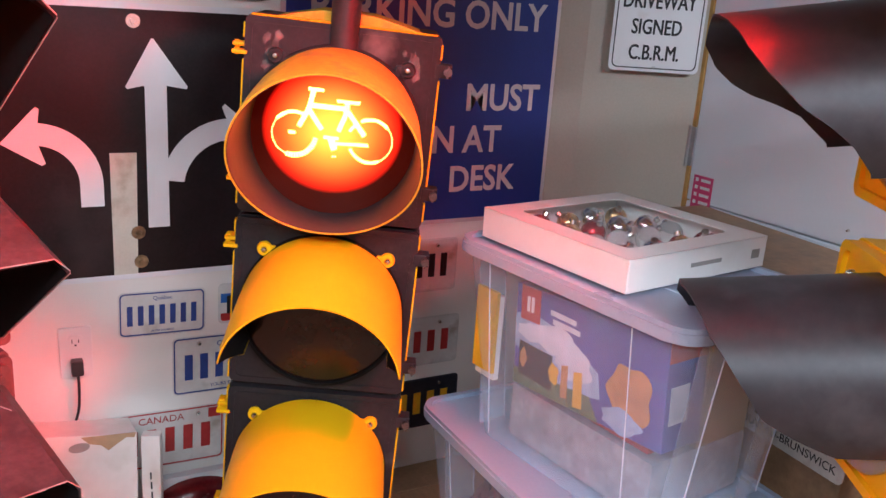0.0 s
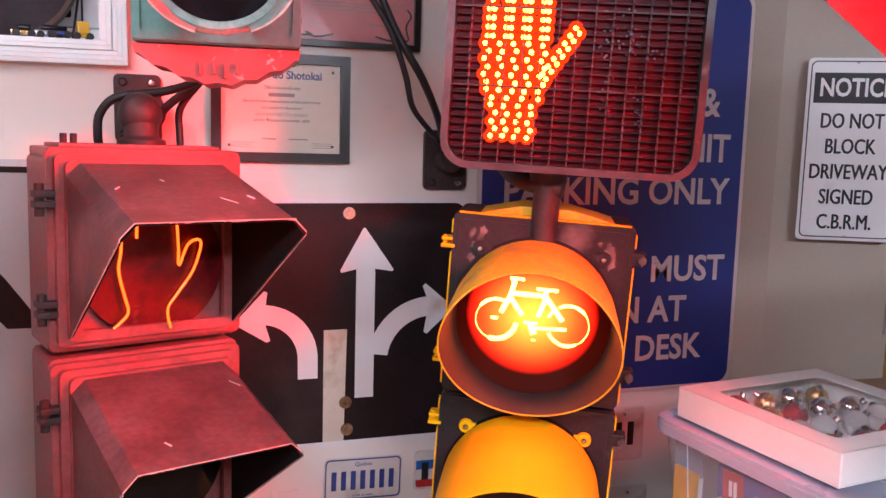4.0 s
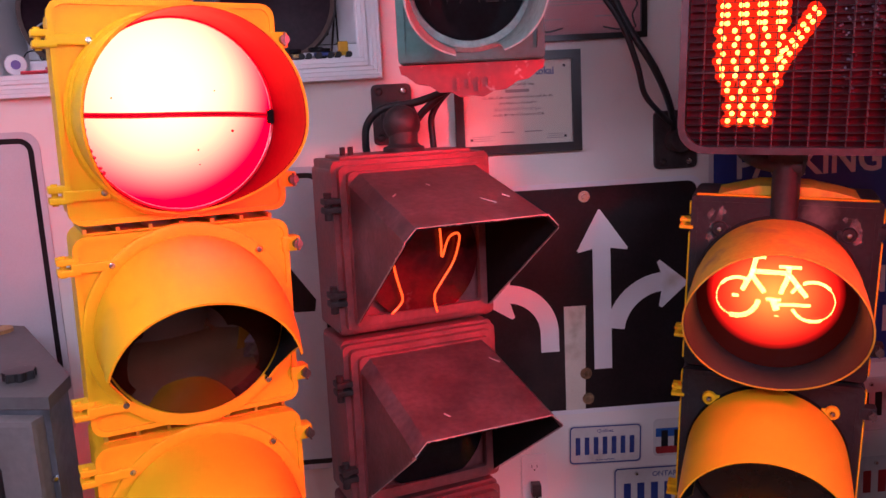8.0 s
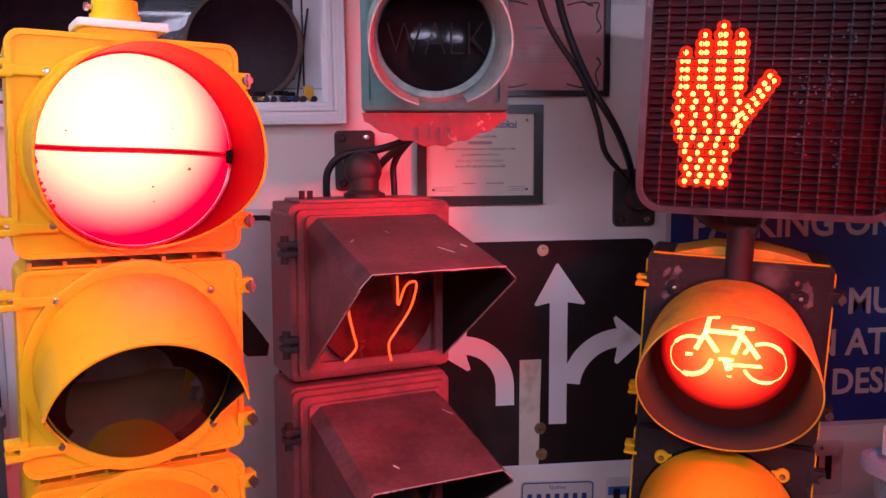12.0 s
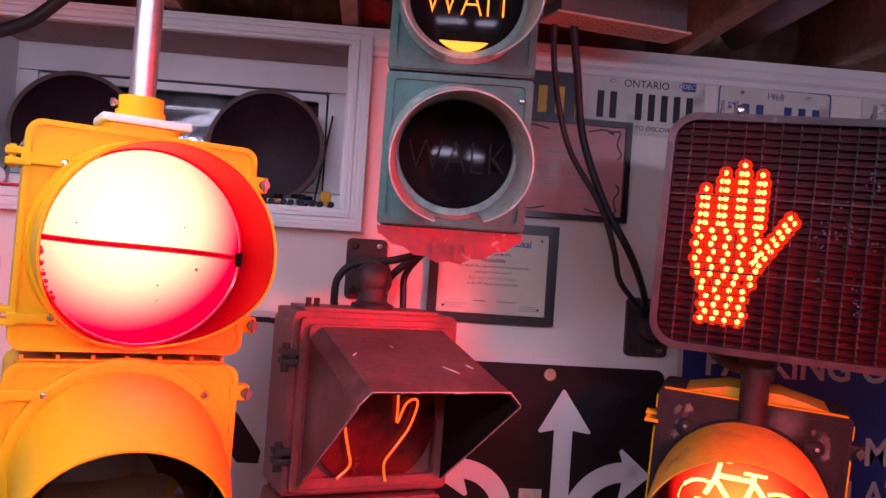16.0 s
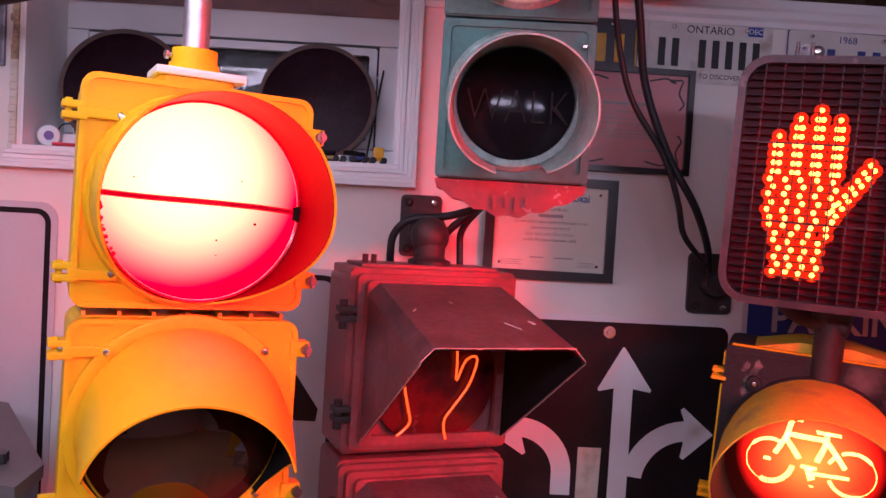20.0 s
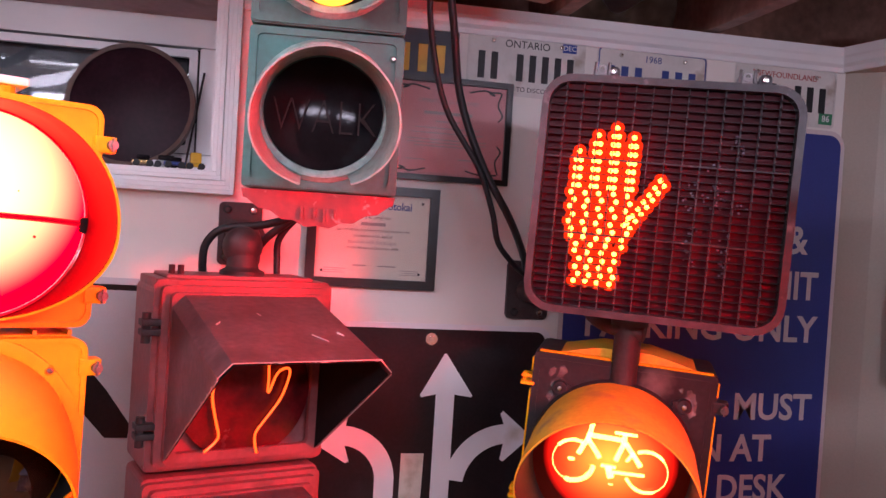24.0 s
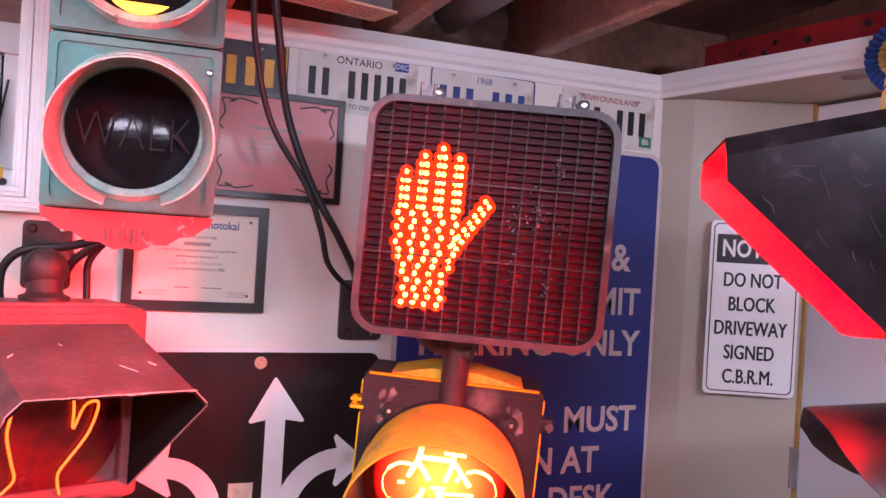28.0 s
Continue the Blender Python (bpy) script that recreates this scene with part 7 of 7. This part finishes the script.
part("black_arrow", prism(bmesh.new(), [(0.02, 0.16), (0.10, 0.26), (0.20, 0.14), (0.255, 0.06), (0.25, 0.03), (0.2, 0.03), (0.14, 0.10), (0.06, 0.12)], -0.0034, -0.0024), M_SIGNBLACK, s)


def metal_cabinet():
    root = thing("controller_cabinet", pose(-0.784, 1.401, 0.0, 0, 0, -12.1), "grey metal signal cabinet with chamfered top and black knob", "cabinet")
    plan = [(0.0, 0.0), (-0.032, 0.115), (-0.365, 0.465), (-0.475, 0.485), (-0.62, 0.485), (-0.62, 0.0)]
    inset = [(-0.006, 0.006), (-0.038, 0.112), (-0.37, 0.455), (-0.475, 0.475), (-0.61, 0.475), (-0.61, 0.006)]
    part("body", prism(bmesh.new(), [(x, -y) for x, y in inset], 0.0, 1.026, m=pose(0, 0, 0, 90)), M_STEELDARK, root)
    bm = bmesh.new()
    prism(bm, [(x, -y) for x, y in plan], 1.026, 1.05, bevel=0.004)
    part("top_plate", bm, M_STEELDULL, root, "dusty grey top plate", m=pose(0, 0, 0, 90))
    bm = bmesh.new()
    lobes = [((0.0265 + 0.0035 * math.cos(7 * a)) * math.cos(a), (0.0265 + 0.0035 * math.cos(7 * a)) * math.sin(a)) for a in (6.2832 * k / 56 for k in range(56))]
    prism(bm, lobes, -0.016, 0.0, bevel=0.003)
    part("knob", bm, M_BLACK, root, "black plastic knob", m=pose(-0.118, 0.095, 1.051, -90))
    part("top_disc", cyl(bmesh.new(), (-0.397, 0.413, 1.05), (-0.397, 0.413, 1.058), 0.034, seg=32), M_TANPRINT, root, "tan round cap")
    panel = part("front_panel", bm_box(-0.60, -0.016, -0.030, 0.008, 0.35, 1.018, bevel=0.010), M_CABFRONT, root, "dull grey front cover")
    reflector = part("lamp_recess", bm_box(-0.14, -0.085, -0.036, -0.028, 0.80, 0.935, bevel=0.006), M_BLACK, panel)
    part("red_reflector", bm_box(-0.122, -0.098, -0.040, -0.034, 0.905, 0.925, bevel=0.002), M_REDSTRIP, panel, "small red reflector")
    for x, z in ((-0.012, 0.9), (-0.11, 1.04)):
        screw(root, x, z, 0.002, 0.005)


M_CABFRONT = mat("worn_grey_cover_paint", (0.16, 0.15, 0.145), 0.5, vary=0.25, scale=6, bump=0.15, bump_scale=70, dirt=(0.10, 0.085, 0.075), dirt_amount=0.35, dirt_scale=5)
M_STEELDULL = mat("dull_grey_metal", (0.12, 0.114, 0.112), 0.45, metal=0.2, vary=0.2, scale=9, bump=0.12, bump_scale=80, dirt=(0.12, 0.11, 0.11), dirt_amount=0.25, dirt_scale=6)
metal_cabinet()

# ---- the east corner ----
def open_door():
    a, b = Vector((*HINGE, 0)), Vector((*DOOR_END, 0))
    d = b - a
    root = thing("door_1", Matrix.Translation((a.x, a.y, 0)) @ pose(0, 0, 0, 0, 0, math.degrees(math.atan2(d.y, d.x))), "white flush door board standing open, with hinge and stickers", "door", kind="structure")
    L = d.length
    part("leaf", bm_box(0.012, L, 0.0, 0.035, 0.83, 1.99, bevel=0.003), M_DOOR, root)
    part("leaf_lower", bm_box(0.012, L, 0.0, 0.035, 0.01, 0.826, bevel=0.003), M_DOOR, root)
    part("pine_edge", bm_box(-0.012, 0.010, -0.004, 0.03, 0.0, 1.995, bevel=0.002), M_WOODTRIM, root, "yellow pine door edge")
    for z in (0.98, 1.72):
        h = part("hinge", bm_box(-0.022, 0.016, -0.008, -0.002, z - 0.055, z + 0.055, bevel=0.001), M_STEEL, root, "steel butt hinge")
        part("hinge_pin", cyl(bmesh.new(), (-0.004, -0.009, z - 0.058), (-0.004, -0.009, z + 0.058), 0.005, seg=10), M_STEEL, h)
    tag = part("pink_label", bm_box(0.03, 0.10, -0.0025, -0.001, 0.81, 0.905), M_PINK, root, "pink label with pale marks")
    bars("label_marks", [(0.038, 0.048, 0.825 + 0.021 * k, 0.835 + 0.021 * k) for k in range(4)] + [(0.058, 0.092, 0.826 + 0.021 * k, 0.834 + 0.021 * k) for k in range(4)], M_SIGNWHITE, tag, -0.0035, 0.0012)
    part("warning_sticker", frame_ring(bmesh.new(), [(0.40, 1.20), (0.52, 1.20), (0.46, 1.31)], [(0.425, 1.215), (0.495, 1.215), (0.46, 1.28)], -0.0025, -0.001), M_ORANGE, root, "orange triangle sticker")
    screw(root, 0.52, 0.87, -0.002, 0.004)
    return root


M_ORANGE = mat("orange_sticker", (0.75, 0.16, 0.02), 0.4, vary=0.1, bump=0.0)
open_door()

root = thing("wooden_crate", pose(1.60, 1.42, 0.0, 0, 0, -3), "brown wooden crate with a flat worn top", "crate")
part("top_board", bm_box(-0.17, 0.15, -0.42, 0.40, 0.805, 0.825, bevel=0.003), M_WOODTOP, root)
part("crate_body", bm_box(-0.16, 0.14, -0.41, 0.39, 0.002, 0.804), M_WOODTOP, root)

root = thing("wall_poster", pose(1.83, 1.83, 1.90, 0, 0, -55), "framed white poster with a red square in the niche", "poster")
part("sheet", bm_box(-0.01, 0.32, -0.004, 0.0, -0.4, 0.06), M_SIGNWHITE, root)
part("frame_top", bm_box(-0.02, 0.33, -0.014, 0.004, 0.06, 0.078), M_WOODTRIM, root)
part("frame_side", bm_box(-0.026, -0.01, -0.014, 0.004, -0.4, 0.078), M_WOODTRIM, root)
part("red_square", bm_box(0.0, 0.06, -0.006, -0.003, 0.0, 0.045), M_INKRED, root)
bars("printed_lines", [(0.01, 0.05, 0.012, 0.018), (0.01, 0.05, 0.026, 0.032), (0.12, 0.30, 0.02, 0.035), (0.12, 0.26, -0.02, -0.008)] + [(0.02, 0.29, -0.06 - 0.03 * k, -0.05 - 0.03 * k) for k in range(8)], M_INKGREY, root, -0.0068, 0.001)


def rosette():
    root = thing("prize_rosette", pose(1.512, 1.39, 2.005, 0, 0, -62), "blue and gold satin prize rosette hung on the bulkhead", "rosette")
    for k, (r0, r1, material, n) in enumerate(((0.03, 0.085, M_BLUECLOTH, 34), (0.022, 0.055, M_GOLDCLOTH, 28), (0.012, 0.036, M_BLUECLOTH, 22))):
        bm = bmesh.new()
        inner, outer = [], []
        for i in range(2 * n):
            a, f = math.pi * i / n, (0.012 if i % 2 else -0.004)
            inner.append(bm.verts.new((r0 * math.cos(a), -0.012 * k, r0 * math.sin(a))))
            outer.append(bm.verts.new((r1 * math.cos(a), -0.012 * k - f, r1 * math.sin(a))))
        for i in range(2 * n):
            bm.faces.new((inner[i], inner[(i + 1) % (2 * n)], outer[(i + 1) % (2 * n)], outer[i]))
        part("pleats", bm, material, root)
    part("button", lathe(bmesh.new(), [(0, -0.036), (0.02, -0.034), (0.024, -0.026)], seg=20), M_GOLD, root, smooth=True)
    for s, ang in ((-1, 8), (1, -10)):
        part("ribbon_tail", bm_box(s * 0.018 - 0.016, s * 0.018 + 0.016, -0.006, -0.004, -0.21, -0.05, m=pose(0, 0, 0, 0, ang, 0)), M_GOLDCLOTH if s < 0 else M_BLUECLOTH, root)


rosette()

# ---- under the joists ----
root = thing("metal_duct", pose(0.332, 1.785, 2.03, 0, 0, 14), "galvanised duct boot with a perforated tan bottom flange", "duct")
bm = bmesh.new()
box(bm, -0.15, 0.15, -0.035, 0.05, 0.006, 0.256, bevel=0.002)
part("duct_box", bm, M_STEELDULL, root)
flange = part("perforated_flange", bm_box(-0.160, 0.160, -0.040, 0.055, 0.0, 0.005, bevel=0.001), M_TAN, root, "tan perforated flange")
bm = bmesh.new()
for k in range(22):
    for r in range(4):
        x, y = -0.12 + 0.0115 * k, -0.028 + 0.019 * r + (0.004 if k % 2 else 0)
        box(bm, x - 0.0028, x + 0.0028, y - 0.0035, y + 0.0035, -0.0008, 0.001)
tagged(part("perforation", bm, M_JOIST, flange), kind="stuff")
root = thing("vent_pipe", pose(0.80, 2.1, 2.19), "grey round vent pipe running along the joists", "pipe")
part("pipe", cyl(bmesh.new(), (0, -3.5, 0), (0, 0.2, 0), 0.055, seg=28), M_PIPE, root, smooth=True)
for y in (-0.4, -1.2):
    part("pipe_joint", cyl(bmesh.new(), (0, y - 0.03, 0), (0, y + 0.03, 0), 0.058, seg=28), M_PIPE, root, smooth=True)


def cable(name, pts, r, label):
    root = thing(name, pose(*pts[0]), label, "cable", "black cables")
    p0 = Vector(pts[0])
    part("sheath", tube(bmesh.new(), [Vector(p) - p0 for p in pts], r, 10), M_RUBBER, root, smooth=True)


cable("power_cable", [(0.235, 1.80, 2.286), (0.240, 1.80, 2.06), (0.262, 1.82, 1.93), (0.290, 1.85, 1.80), (0.350, 1.86, 1.66), (0.42, 1.87, 1.55), (0.50, 2.0, 1.46), (0.535, 2.075, 1.39)], 0.0085, "black rubber cable hanging from the joists")
cable("power_cable", [(0.198, 1.80, 2.286), (0.200, 1.80, 2.06), (0.212, 1.82, 1.93), (0.255, 1.84, 1.78), (0.338, 1.85, 1.655), (0.378, 1.86, 1.56), (0.40, 1.88, 1.495), (0.45, 1.93, 1.45), (0.51, 2.03, 1.42)], 0.0065, "thin black cable hanging from the joists")
cable("signal_cable", [(-0.228, 1.87, 1.395), (-0.230, 1.86, 1.42), (-0.224, 1.855, 1.462), (-0.190, 1.85, 1.494), (-0.107, 1.85, 1.507), (-0.035, 1.84, 1.535), (0.0, 1.72, 1.585)], 0.0085, "black cable looping over the pipe elbow")
cable("signal_cable", [(-0.150, 1.90, 1.41), (-0.125, 1.90, 1.448), (-0.100, 1.89, 1.482), (-0.045, 1.87, 1.528), (0.0, 1.74, 1.585)], 0.0085, "black cable behind the pipe elbow")
cable("signal_cable", [(-0.078, 1.90, 1.385), (-0.080, 1.91, 1.43), (-0.078, 1.91, 1.475), (-0.045, 1.89, 1.522), (0.02, 1.74, 1.585)], 0.0075, "thin black cable into the signal bottom")
cable("hose", [(-1.5, 1.93, 1.90), (-1.15, 1.87, 1.89), (-0.932, 1.849, 1.934), (-0.833, 1.839, 1.997), (-0.74, 1.83, 2.11), (-0.70, 1.83, 2.286)], 0.014, "grey black hose under the ceiling")


# shop lights behind and beside the camera
def shop_light(x, y):
    root = thing("shop_light", pose(x, y, 2.06), "white two-tube fluorescent shop light under the joists", "light fixture", "shop lights")
    part("reflector", prism(bmesh.new(), [(-0.11, -0.02), (-0.06, 0.03), (0.06, 0.03), (0.11, -0.02), (0.105, -0.022), (0.055, 0.024), (-0.055, 0.024), (-0.105, -0.022)], -0.62, 0.62), M_TRIM, root, m=pose(0, 0, 0.02, 0, 0, 90))
    for s in (-1, 1):
        part("tube", cyl(bmesh.new(), (-0.6, s * 0.04, 0.022), (0.6, s * 0.04, 0.022), 0.013, seg=16), M_TUBE, root, "lit fluorescent tube", smooth=True)


shop_light(0.75, -0.75)
shop_light(-0.75, -0.25)
shop_light(-0.85, 1.10)


# an old plate on the crate's side
root = thing("licence_plate", pose(1.4215, 1.165, 0.552, 0, 0, -93), "white embossed licence plate leaning on the wooden crate", "licence plate")
part("sheet", prism(bmesh.new(), rounded(0.305, 0.152, 0.014, 3), -0.0015, 0.0015), M_PLATE, root)
lettering("plate_letters", "NOUVEAU-BRUNSWICK", 0.026, pose(0, -0.0016, -0.052), M_INKBLACK, root, 0.0006, squeeze=0.95)
for k in range(6):
    bars("raised_character", [(-0.123 + 0.042 * k, -0.101 + 0.042 * k, -0.03, 0.04)], M_INKBLACK, root, -0.0028, 0.0014)


# crumpled plastic sheet tucked between the joists over the window
def plastic_sheet(x0, x1):
    root = thing("plastic_sheet", pose((x0 + x1) / 2, 2.28, 2.07), "crumpled brown plastic sheet tucked between the joists", "sheet", "plastic between the joists")
    bm = bmesh.new()
    n, m = 22, 10
    grid = [[bm.verts.new(((x0 - x1) / 2 + (x1 - x0) * i / n, -0.10 * math.sin(3.1 * j / m) * 0.4 - 0.02 * noise.noise(Vector((i * 0.4 + x0, j * 0.5, 0))), 0.005 + 0.2 * j / m)) for j in range(m + 1)] for i in range(n + 1)]
    for i in range(n):
        for j in range(m):
            bm.faces.new((grid[i][j], grid[i + 1][j], grid[i + 1][j + 1], grid[i][j + 1]))
    part("sheet", bm, M_PLASTIC, root, smooth=True)


M_PLASTIC = mat("brown_plastic_film", (0.20, 0.13, 0.09), 0.2, vary=0.4, scale=14, bump=0.3, bump_scale=30)
for k in (3, 4, 5, 7):
    plastic_sheet(0.565 + 0.413 * (k - 7) + 0.045, 0.565 + 0.413 * (k - 6) - 0.005)
